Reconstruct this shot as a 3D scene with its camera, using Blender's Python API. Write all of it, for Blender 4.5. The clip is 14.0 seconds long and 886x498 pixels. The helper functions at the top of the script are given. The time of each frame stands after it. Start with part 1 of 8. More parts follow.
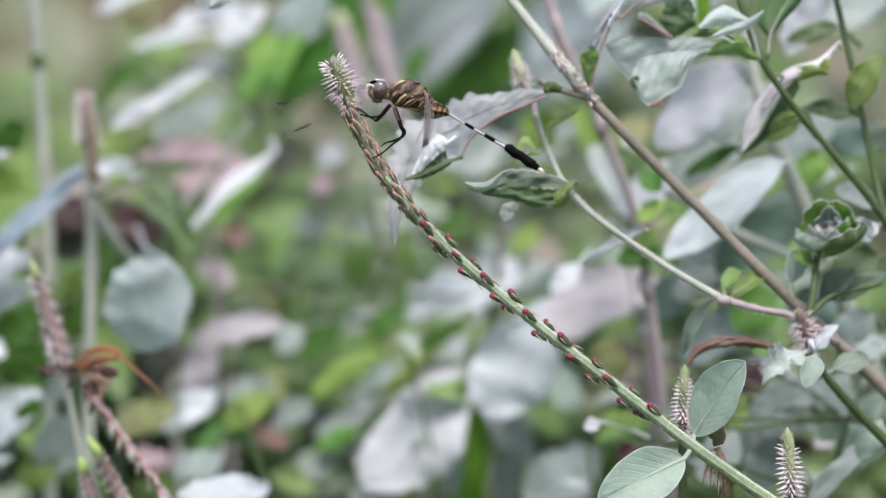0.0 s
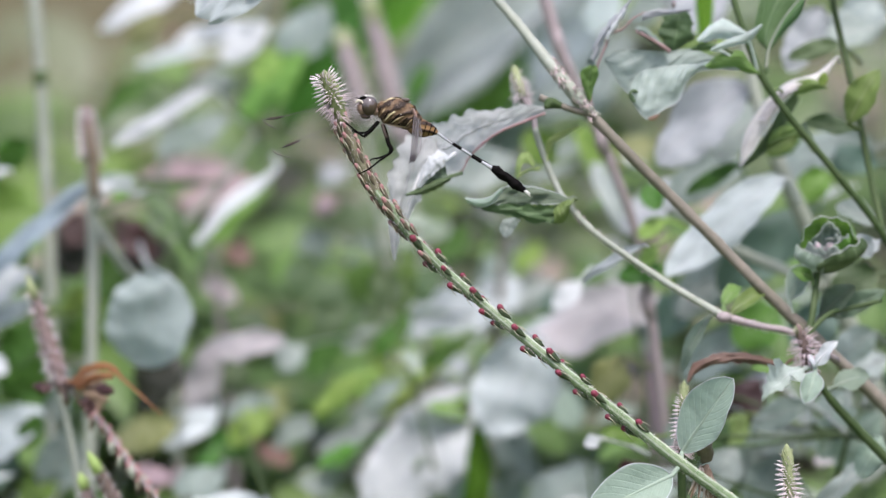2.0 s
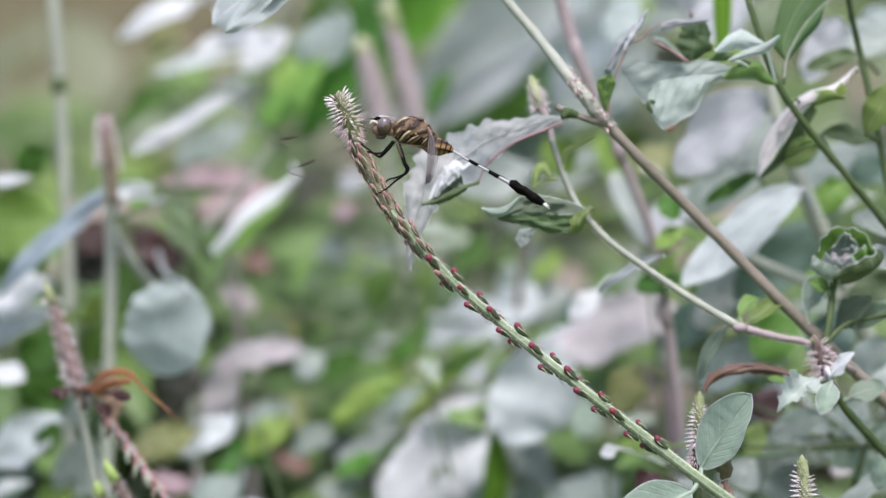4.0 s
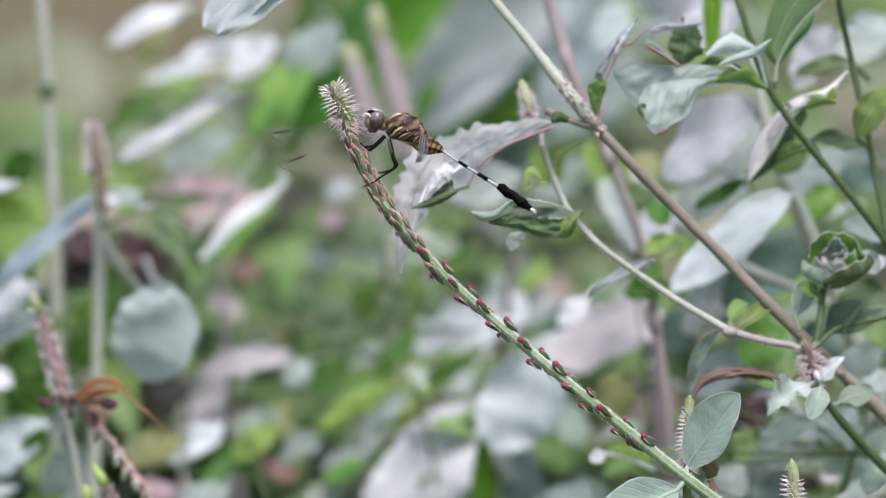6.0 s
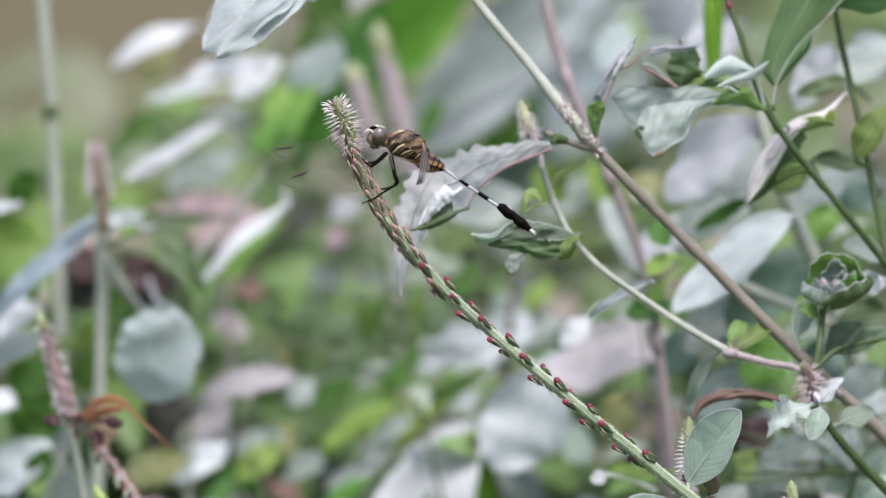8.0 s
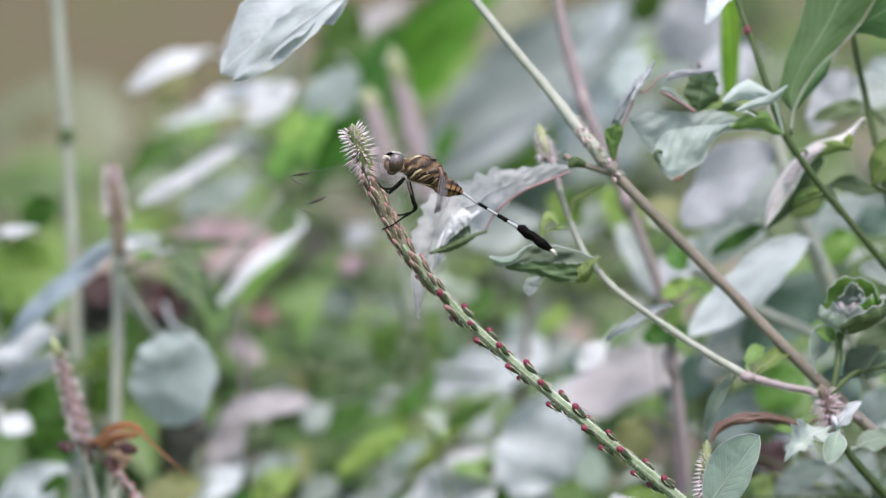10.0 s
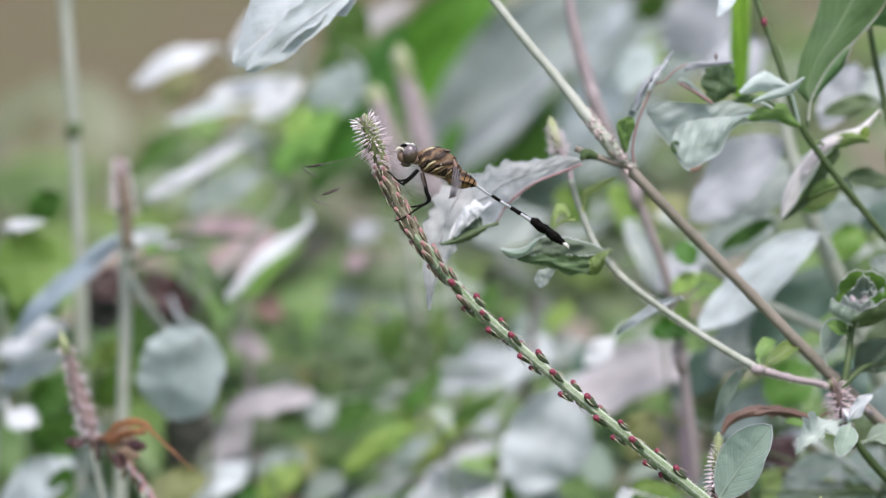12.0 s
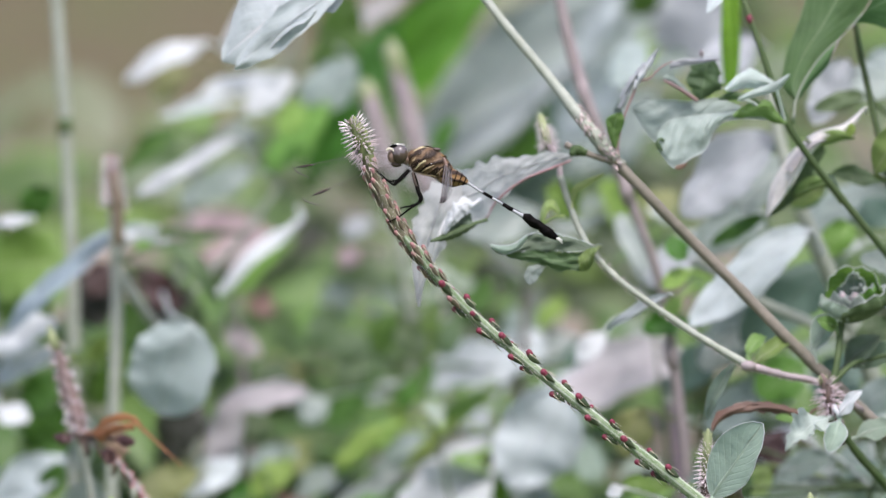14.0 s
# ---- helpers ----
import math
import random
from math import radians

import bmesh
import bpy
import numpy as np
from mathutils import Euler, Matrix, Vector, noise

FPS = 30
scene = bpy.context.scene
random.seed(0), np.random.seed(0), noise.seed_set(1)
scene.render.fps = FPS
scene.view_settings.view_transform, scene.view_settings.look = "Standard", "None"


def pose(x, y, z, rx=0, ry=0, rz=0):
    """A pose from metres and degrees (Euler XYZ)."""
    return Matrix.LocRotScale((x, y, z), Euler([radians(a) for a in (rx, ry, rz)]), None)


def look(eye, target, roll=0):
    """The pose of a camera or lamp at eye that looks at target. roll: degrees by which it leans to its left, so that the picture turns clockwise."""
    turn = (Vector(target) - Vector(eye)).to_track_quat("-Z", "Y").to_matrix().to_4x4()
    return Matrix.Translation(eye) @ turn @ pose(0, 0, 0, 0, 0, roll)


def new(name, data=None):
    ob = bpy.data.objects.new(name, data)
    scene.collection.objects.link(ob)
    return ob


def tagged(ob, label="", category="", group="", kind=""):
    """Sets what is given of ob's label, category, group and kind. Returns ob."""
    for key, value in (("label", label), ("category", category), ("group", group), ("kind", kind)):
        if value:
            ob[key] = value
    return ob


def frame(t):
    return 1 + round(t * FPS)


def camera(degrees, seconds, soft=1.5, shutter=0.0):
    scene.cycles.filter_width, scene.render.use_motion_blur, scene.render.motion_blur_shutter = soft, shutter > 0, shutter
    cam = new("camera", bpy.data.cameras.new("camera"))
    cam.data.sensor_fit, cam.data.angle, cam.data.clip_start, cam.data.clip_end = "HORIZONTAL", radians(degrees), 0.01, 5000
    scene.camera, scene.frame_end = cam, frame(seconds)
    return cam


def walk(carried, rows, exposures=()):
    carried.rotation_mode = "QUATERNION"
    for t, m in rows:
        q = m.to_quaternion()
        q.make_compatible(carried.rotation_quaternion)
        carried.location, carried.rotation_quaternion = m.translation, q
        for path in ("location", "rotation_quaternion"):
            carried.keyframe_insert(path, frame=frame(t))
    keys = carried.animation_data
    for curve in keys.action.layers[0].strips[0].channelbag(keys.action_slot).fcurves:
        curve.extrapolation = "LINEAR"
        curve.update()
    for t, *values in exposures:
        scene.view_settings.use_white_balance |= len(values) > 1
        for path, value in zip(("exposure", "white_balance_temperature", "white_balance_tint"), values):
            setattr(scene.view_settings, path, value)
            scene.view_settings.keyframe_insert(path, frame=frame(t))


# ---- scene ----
cam = camera(9, 14.0, soft=1.5)
cam.data.dof.use_dof = True
cam.data.dof.focus_distance = 1.352
cam.data.dof.aperture_fstop = 11.5
cam.data.dof.aperture_blades = 7

PATH = [
    (0, pose(-0.0075, -1.3405, 0.8079, 81.783, 0.071, -0.425)),
    (0.5, pose(-0.0108, -1.3407, 0.8046, 81.883, -0.005, -0.567)),
    (1, pose(-0.0089, -1.3408, 0.8036, 81.896, -0.135, -0.442)),
    (1.5, pose(-0.0061, -1.3407, 0.8053, 81.878, -0.119, -0.372)),
    (2, pose(-0.0041, -1.3406, 0.8052, 82.054, -0.007, -0.275)),
    (2.5, pose(-0.0018, -1.3401, 0.8068, 82.115, 0.063, -0.094)),
    (3, pose(0.0000, -1.3398, 0.8083, 82.000, 0.000, -0.000)),
    (5.5, pose(-0.0031, -1.3402, 0.8022, 82.311, -0.327, -0.070)),
    (6, pose(-0.0037, -1.3404, 0.8013, 82.346, -0.316, -0.153)),
    (6.5, pose(-0.0013, -1.3400, 0.8058, 82.182, -0.203, -0.086)),
    (7, pose(-0.0014, -1.3402, 0.8052, 82.277, -0.227, -0.119)),
    (7.5, pose(0.0014, -1.3405, 0.8063, 82.289, -0.179, -0.007)),
    (8, pose(0.0014, -1.3409, 0.8046, 82.438, -0.170, 0.036)),
    (8.5, pose(-0.0003, -1.3410, 0.8046, 82.552, -0.141, 0.024)),
    (9, pose(-0.0013, -1.3412, 0.8034, 82.696, -0.176, 0.043)),
    (11.5, pose(-0.0046, -1.3413, 0.7992, 82.862, -0.350, 0.071)),
    (12, pose(-0.0085, -1.3414, 0.7959, 82.943, -0.477, -0.036)),
    (12.5, pose(-0.0088, -1.3411, 0.7961, 82.844, -0.478, -0.014)),
    (13, pose(-0.0063, -1.3406, 0.7980, 82.768, -0.434, 0.060)),
    (13.5, pose(-0.0051, -1.3403, 0.8000, 82.729, -0.365, 0.039)),
    (14, pose(-0.0053, -1.3406, 0.7974, 82.843, -0.411, -0.020)),
]
walk(cam, PATH, [(0, 0.97, 6080, 21.2), (14, 0.97, 6080, 21.2)])

# ---- light: bright overcast sky, soft high sun ----
SUN_ELEVATION, SUN_TURN = radians(66), radians(165)
world = bpy.data.worlds.new("overcast_sky")
scene.world = world
world.use_nodes = True
wn, wl = world.node_tree.nodes, world.node_tree.links
sky = wn.new("ShaderNodeTexSky")
sky.sky_type = "NISHITA"
sky.sun_disc = False
sky.sun_elevation, sky.sun_rotation = SUN_ELEVATION, SUN_TURN
sky.dust_density, sky.air_density = 4.0, 1.0
wl.new(sky.outputs["Color"], wn["Background"].inputs["Color"])
wn["Background"].inputs["Strength"].default_value = 0.095
sun_data = bpy.data.lights.new("sun", "SUN")
sun_data.energy, sun_data.angle, sun_data.color = 2.3, radians(26), (1.0, 0.96, 0.9)
sun = new("sun", sun_data)
toward = Vector((math.sin(SUN_TURN) * math.cos(SUN_ELEVATION), math.cos(SUN_TURN) * math.cos(SUN_ELEVATION), math.sin(SUN_ELEVATION)))
sun.matrix_world = look(tuple(toward * 20), (0, 0, 0))

# ---- small helpers; sizes below are in millimetres ----
ORIGIN = Vector((0, 0, 0.62))
TO_EYE = Vector((0, -0.99, 0.139))


def mm(x, y, z):
    """A place in millimetres from the middle of the spike, 0.62 m over the soil."""
    return Vector((x, y, z)) / 1000 + ORIGIN


def mv(x, y, z):
    return Vector((x, y, z)) / 1000


def thing(name, base, label, category, group="", kind=""):
    ob = new(name)
    ob.empty_display_size = 0.01
    ob.location = base
    return tagged(ob, label, category, group, kind)


def origin_of(ob):
    place = Vector()
    while ob:
        place = place + ob.location
        ob = ob.parent
    return place


def link_mesh(name, mesh, parent, label="", at=None):
    ob = new(name, mesh)
    ob.parent = parent
    if at is not None:
        ob.location = at
    return tagged(ob, label)


def part(name, bm, material, parent, label="", smooth=True):
    """Links a bmesh in world places as one mesh under a thing or a part."""
    bmesh.ops.translate(bm, verts=bm.verts, vec=-origin_of(parent))
    mesh = bpy.data.meshes.new(name)
    bm.to_mesh(mesh)
    bm.free()
    for m in material if isinstance(material, (list, tuple)) else [material]:
        mesh.materials.append(m)
    if smooth:
        mesh.polygons.foreach_set("use_smooth", [True] * len(mesh.polygons))
    return link_mesh(name, mesh, parent, label)


def spline(points, steps=6):
    """Points along a smooth curve through the given ones, which may lie at uneven distances."""
    pts = [Vector(p) for p in points]
    if len(pts) == 2:
        return [pts[0].lerp(pts[1], k / steps) for k in range(steps + 1)]
    gap = [max((b - a).length, 1e-9) for a, b in zip(pts, pts[1:])]
    slope = [(b - a) / g for a, b, g in zip(pts, pts[1:], gap)]
    way = [slope[0]] + [(slope[i] * gap[i - 1] + slope[i - 1] * gap[i]) / (gap[i] + gap[i - 1]) for i in range(1, len(gap))] + [slope[-1]]
    out = []
    for i, g in enumerate(gap):
        for k in range(steps):
            s = k / steps
            a, b = (1 + 2 * s) * (1 - s) ** 2, s * s * (3 - 2 * s)
            out.append(pts[i] * a + way[i] * (g * s * (1 - s) ** 2) + pts[i + 1] * b + way[i + 1] * (g * s * s * (s - 1)))
    out.append(pts[-1])
    return out


def spread(values, n):
    """Values spread evenly over n places."""
    return list(np.interp(np.linspace(0, 1, n), np.linspace(0, 1, len(values)), values))


def tube(bm, path, radii, sides=9, slot=0, flat=1.0, lump=0.0, caps=True, alt=None, rib=0.0):
    """A round rod along path; radii in millimetres, spread along it."""
    r = spread(radii, len(path))
    side = None
    rings = []
    for i, p in enumerate(path):
        way = (path[min(i + 1, len(path) - 1)] - path[max(i - 1, 0)]).normalized()
        if side is None:
            side = way.cross(Vector((0.31, 1, 0.2))).normalized()
        side = (side - way * side.dot(way)).normalized()
        other = way.cross(side)
        ring = []
        for k in range(sides):
            a = 2 * math.pi * k / sides
            q = r[i] / 1000 * (1 + lump * noise.noise(p * 900 + Vector((k, 0, 0))) + (rib if k % 3 == 0 else 0))
            ring.append(bm.verts.new(p + side * math.cos(a) * q + other * math.sin(a) * q * flat))
        rings.append(ring)
    for a, b in zip(rings, rings[1:]):
        for k in range(sides):
            f = bm.faces.new((a[k], a[(k + 1) % sides], b[(k + 1) % sides], b[k]))
            f.material_index = slot if alt is None or k % 3 else alt
    if caps:
        bm.faces.new(rings[0][::-1]).material_index = slot
        bm.faces.new(rings[-1]).material_index = slot
    return bm


def rod(path, radii, **k):
    return tube(bmesh.new(), path, radii, **k)


# ---- materials ----
def nodes_of(name):
    m = bpy.data.materials.new(name)
    m.use_nodes = True
    t = m.node_tree
    return m, t.nodes, t.links, t.nodes["Principled BSDF"]


def math_node(n, l, op, a, b=0.0, c=0.0):
    k = n.new("ShaderNodeMath")
    k.operation = op
    for i, v in enumerate((a, b, c)):
        if isinstance(v, (int, float)):
            k.inputs[i].default_value = v
        else:
            l.new(v, k.inputs[i])
    return k.outputs[0]


def mix_color(n, l, fac, a, b, mode="MIX"):
    k = n.new("ShaderNodeMix")
    k.data_type, k.blend_type = "RGBA", mode
    for i, v in ((0, fac), (6, a), (7, b)):
        if isinstance(v, (int, float)):
            k.inputs[i].default_value = v
        elif isinstance(v, tuple):
            k.inputs[i].default_value = (*v, 1) if len(v) == 3 else v
        else:
            l.new(v, k.inputs[i])
    return k.outputs[2]


def noise_node(n, l, scale, detail=4.0, where=None):
    k = n.new("ShaderNodeTexNoise")
    k.inputs["Scale"].default_value, k.inputs["Detail"].default_value = scale, detail
    if where is not None:
        l.new(where, k.inputs["Vector"])
    return k.outputs["Fac"]


def bump(n, l, height, strength, distance=0.0003):
    k = n.new("ShaderNodeBump")
    k.inputs["Strength"].default_value, k.inputs["Distance"].default_value = strength, distance
    l.new(height, k.inputs["Height"])
    return k.outputs["Normal"]


def plain(name, color, other, scale=900, rough=0.6, relief=0.3, spec=0.4, stain=60):
    """A grainy natural surface between two colours, at two scales."""
    m, n, l, p = nodes_of(name)
    where = n.new("ShaderNodeTexCoord").outputs["Object"]
    fine, broad = noise_node(n, l, scale, 5, where), noise_node(n, l, stain, 3, where)
    f = math_node(n, l, "MULTIPLY_ADD", math_node(n, l, "ADD", fine, broad), 1.6, -1.1)
    f = math_node(n, l, "MINIMUM", math_node(n, l, "MAXIMUM", f, 0.0), 1.0)
    l.new(mix_color(n, l, f, color, other), p.inputs["Base Color"])
    p.inputs["Roughness"].default_value, p.inputs["Specular IOR Level"].default_value = rough, spec
    l.new(bump(n, l, fine, relief), p.inputs["Normal"])
    return m


def leaf_material(name, blade, stain, vein, veins=9, through_light=0.35, rough=0.55, down=0.0, relief=0.5):
    """A leaf blade: side veins in its own length and width, blotches, downy sheen and light shining through."""
    m, n, l, p = nodes_of(name)
    tex = n.new("ShaderNodeTexCoord")
    where, uv = tex.outputs["Object"], n.new("ShaderNodeSeparateXYZ")
    l.new(tex.outputs["UV"], uv.inputs[0])
    across = math_node(n, l, "ABSOLUTE", math_node(n, l, "SUBTRACT", uv.outputs[0], 0.5))
    run = math_node(n, l, "SUBTRACT", math_node(n, l, "MULTIPLY", uv.outputs[1], float(veins)), math_node(n, l, "MULTIPLY", across, veins * 0.75))
    saw = math_node(n, l, "ABSOLUTE", math_node(n, l, "SUBTRACT", math_node(n, l, "FRACT", run), 0.5))
    side = math_node(n, l, "MAXIMUM", math_node(n, l, "SUBTRACT", 1.0, math_node(n, l, "MULTIPLY", saw, 7.0)), 0.0)
    mid = math_node(n, l, "MAXIMUM", math_node(n, l, "SUBTRACT", 1.0, math_node(n, l, "MULTIPLY", across, 28.0)), 0.0)
    rim = math_node(n, l, "MULTIPLY", math_node(n, l, "MAXIMUM", math_node(n, l, "SUBTRACT", across, 0.465), 0.0), 20.0)
    broken = noise_node(n, l, 160, 3, where)
    side = math_node(n, l, "MULTIPLY", side, math_node(n, l, "MULTIPLY_ADD", broken, 1.6, -0.3))
    line = math_node(n, l, "MAXIMUM", math_node(n, l, "MAXIMUM", math_node(n, l, "MULTIPLY", side, 0.5), rim), mid)
    broad, fine = noise_node(n, l, 45, 4, where), noise_node(n, l, 700, 4, where)
    blotch = n.new("ShaderNodeMapRange")
    blotch.inputs[1].default_value, blotch.inputs[2].default_value = 0.4, 0.66
    l.new(broad, blotch.inputs[0])
    c = mix_color(n, l, blotch.outputs[0], blade, stain)
    patch = n.new("ShaderNodeMapRange")
    patch.inputs[1].default_value, patch.inputs[2].default_value = 0.5, 0.72
    l.new(noise_node(n, l, 260, 5, where), patch.inputs[0])
    c = mix_color(n, l, math_node(n, l, "MULTIPLY", patch.outputs[0], 0.35), c, tuple(0.55 * v for v in stain))
    c = mix_color(n, l, math_node(n, l, "MULTIPLY", line, 0.6), c, vein)
    info = n.new("ShaderNodeObjectInfo")
    hsv = n.new("ShaderNodeHueSaturation")
    l.new(math_node(n, l, "MULTIPLY_ADD", info.outputs["Random"], 0.03, 0.485), hsv.inputs["Hue"])
    l.new(math_node(n, l, "MULTIPLY_ADD", info.outputs["Random"], 0.3, 0.85), hsv.inputs["Value"])
    l.new(c, hsv.inputs["Color"])
    c = mix_color(n, l, math_node(n, l, "MULTIPLY", fine, 0.25), hsv.outputs[0], (0.5, 0.5, 0.5), "OVERLAY")
    l.new(c, p.inputs["Base Color"])
    p.inputs["Roughness"].default_value = rough
    p.inputs["Specular IOR Level"].default_value = 0.45
    p.inputs["Sheen Weight"].default_value = down
    p.inputs["Sheen Roughness"].default_value = 0.5
    height = math_node(n, l, "SUBTRACT", math_node(n, l, "MULTIPLY_ADD", patch.outputs[0], -0.4, math_node(n, l, "MULTIPLY", fine, 0.7)), line)
    nor = bump(n, l, height, relief, 0.0004)
    l.new(nor, p.inputs["Normal"])
    tr = n.new("ShaderNodeBsdfTranslucent")
    l.new(c, tr.inputs["Color"])
    mix = n.new("ShaderNodeMixShader")
    mix.inputs[0].default_value = through_light
    l.new(p.outputs[0], mix.inputs[1])
    l.new(tr.outputs[0], mix.inputs[2])
    l.new(mix.outputs[0], n["Material Output"].inputs["Surface"])
    return m


LEAF_PALE = leaf_material("pale_downy_leaf", (0.46, 0.525, 0.47), (0.33, 0.41, 0.345), (0.68, 0.71, 0.65), down=0.2, through_light=0.45, relief=1.0)
LEAF_ASH = leaf_material("ash_green_leaf", (0.38, 0.45, 0.4), (0.27, 0.33, 0.285), (0.5, 0.5, 0.47), down=0.2, through_light=0.3)
LEAF_GREY = leaf_material("grey_green_leaf", (0.275, 0.345, 0.3), (0.18, 0.25, 0.19), (0.44, 0.47, 0.42), down=0.2)
LEAF_GREEN = leaf_material("fresh_green_leaf", (0.12, 0.25, 0.03), (0.17, 0.31, 0.055), (0.34, 0.46, 0.18))
LEAF_DARK = leaf_material("dark_green_leaf", (0.045, 0.085, 0.03), (0.08, 0.14, 0.05), (0.17, 0.25, 0.12), through_light=0.2)
LEAF_WHITE = leaf_material("silvery_leaf_underside", (0.475, 0.53, 0.52), (0.35, 0.41, 0.39), (0.62, 0.62, 0.6), down=0.25, through_light=0.25)
# brighter copy of the silvery leaf, with reflected sky put into its colour
LEAF_SILVER = leaf_material("silvery_leaf_sky_sheen", (0.57, 0.64, 0.62), (0.455, 0.525, 0.505), (0.66, 0.7, 0.69), down=0.3, through_light=0.3)
LEAF_PINK = leaf_material("faded_pink_leaf", (0.54, 0.48, 0.465), (0.43, 0.4, 0.38), (0.55, 0.48, 0.45), through_light=0.2)
# withered maroon leaves; in the grey shrub this colour stands for reddish shaded hollows
LEAF_MAROON_AND_GAP = leaf_material("withered_maroon_leaf_and_gap", (0.05, 0.018, 0.015), (0.03, 0.014, 0.01), (0.09, 0.04, 0.03), through_light=0.1)
LEAF_LILAC = leaf_material("withered_lilac_leaf", (0.44, 0.455, 0.465), (0.32, 0.335, 0.34), (0.56, 0.54, 0.55), down=0.2, through_light=0.3)
LEAF_DEEP = leaf_material("deep_green_leaf", (0.06, 0.165, 0.014), (0.045, 0.125, 0.012), (0.12, 0.24, 0.05), through_light=0.35)
LEAF_LIME = leaf_material("lime_green_leaf", (0.32, 0.47, 0.1), (0.24, 0.39, 0.07), (0.45, 0.6, 0.2), through_light=0.5)
LEAF_MID = leaf_material("soft_green_leaf", (0.1, 0.19, 0.06), (0.075, 0.15, 0.045), (0.27, 0.37, 0.2), through_light=0.4)
LEAF_SNOW = leaf_material("white_downy_leaf_back", (0.66, 0.7, 0.68), (0.56, 0.6, 0.585), (0.8, 0.81, 0.8), down=0.3, through_light=0.35)
LEAF_SAGE = leaf_material("sage_green_leaf", (0.35, 0.46, 0.35), (0.27, 0.375, 0.27), (0.52, 0.6, 0.48), down=0.2, through_light=0.45, relief=0.8)
LEAF_ROSE = leaf_material("rosy_faded_leaf", (0.46, 0.34, 0.345), (0.34, 0.26, 0.25), (0.54, 0.42, 0.42), through_light=0.25)
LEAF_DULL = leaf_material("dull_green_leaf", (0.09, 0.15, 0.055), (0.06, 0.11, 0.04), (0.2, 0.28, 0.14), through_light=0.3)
LEAF_DRY = leaf_material("dry_brown_leaf", (0.2, 0.125, 0.08), (0.09, 0.055, 0.038), (0.3, 0.2, 0.14), through_light=0.15)
LEAF_RUST = leaf_material("rust_orange_leaf", (0.46, 0.2, 0.09), (0.3, 0.12, 0.06), (0.55, 0.3, 0.16), through_light=0.5)
LEAF_BROAD = leaf_material("broad_pale_downy_leaf", (0.39, 0.47, 0.41), (0.33, 0.41, 0.35), (0.54, 0.6, 0.54), veins=7, down=0.25, through_light=0.4, relief=0.8)
LEAF_MOSS = leaf_material("moss_grey_leaf", (0.16, 0.225, 0.14), (0.1, 0.155, 0.085), (0.3, 0.36, 0.25), down=0.15, through_light=0.35, relief=1.0)
LEAF_MINT = leaf_material("young_mint_leaf", (0.53, 0.62, 0.55), (0.46, 0.55, 0.48), (0.72, 0.78, 0.72), down=0.3, through_light=0.45)
LEAF_LAVENDER = leaf_material("lavender_grey_leaf", (0.43, 0.46, 0.46), (0.36, 0.39, 0.39), (0.53, 0.54, 0.56), down=0.2, through_light=0.3)
LEAF_VEIL = leaf_material("thin_veined_pale_leaf", (0.7, 0.72, 0.69), (0.46, 0.5, 0.465), (0.86, 0.85, 0.83), veins=12, down=0.2, through_light=0.5, relief=1.3)
LEAF_FRESH = leaf_material("muted_fresh_leaf", (0.2, 0.32, 0.08), (0.14, 0.25, 0.06), (0.36, 0.46, 0.22), through_light=0.45)
LEAF_GRASS = leaf_material("vivid_green_blade", (0.1, 0.27, 0.015), (0.08, 0.22, 0.012), (0.2, 0.38, 0.06), through_light=0.4)
LEAF_VIVID = leaf_material("bright_yellow_green_blade", (0.36, 0.58, 0.06), (0.3, 0.5, 0.05), (0.5, 0.68, 0.2), through_light=0.6)
LEAF_CHALK = leaf_material("chalky_white_leaf_back", (0.84, 0.81, 0.75), (0.74, 0.71, 0.65), (0.88, 0.86, 0.8), down=0.3, through_light=0.25)
LEAF_YOUNG = leaf_material("young_yellow_green_leaf", (0.42, 0.54, 0.19), (0.34, 0.46, 0.14), (0.55, 0.64, 0.32), down=0.15, through_light=0.5)
LEAF_FADED = leaf_material("faded_rusty_leaf", (0.3, 0.19, 0.13), (0.22, 0.16, 0.11), (0.36, 0.24, 0.17), through_light=0.5)
LEAF_BLUE = leaf_material("blue_grey_leaf", (0.3, 0.38, 0.42), (0.23, 0.3, 0.33), (0.4, 0.46, 0.48), through_light=0.25)
LEAF_ROUND = leaf_material("dusty_blue_green_leaf", (0.44, 0.52, 0.48), (0.34, 0.42, 0.38), (0.55, 0.61, 0.57), down=0.2, through_light=0.3)
LEAF_BLUSH = leaf_material("blushing_pale_leaf", (0.51, 0.485, 0.475), (0.44, 0.43, 0.415), (0.64, 0.6, 0.59), through_light=0.3)
LEAF_TEAL = leaf_material("dark_teal_leaf", (0.1, 0.175, 0.125), (0.07, 0.13, 0.09), (0.14, 0.2, 0.16), through_light=0.2)
# blackish leaf colour that holds the shade of gaps in the foliage
LEAF_SHADE = leaf_material("blackish_gap_shade", (0.028, 0.03, 0.018), (0.018, 0.018, 0.012), (0.05, 0.05, 0.035), through_light=0.1)
LEAF_OLIVE = leaf_material("olive_leaf", (0.24, 0.27, 0.09), (0.18, 0.21, 0.08), (0.34, 0.36, 0.18), through_light=0.35)
STALK_PURPLE = plain("purple_grey_stalk", (0.22, 0.16, 0.2), (0.16, 0.13, 0.15), 300, relief=0.4)
STEM_BROWN = plain("brownish_woody_stem", (0.24, 0.21, 0.165), (0.14, 0.135, 0.095), 500, relief=0.6)
STEM_GREY = plain("grey_green_stem", (0.36, 0.39, 0.32), (0.25, 0.28, 0.21), 500, relief=0.5)
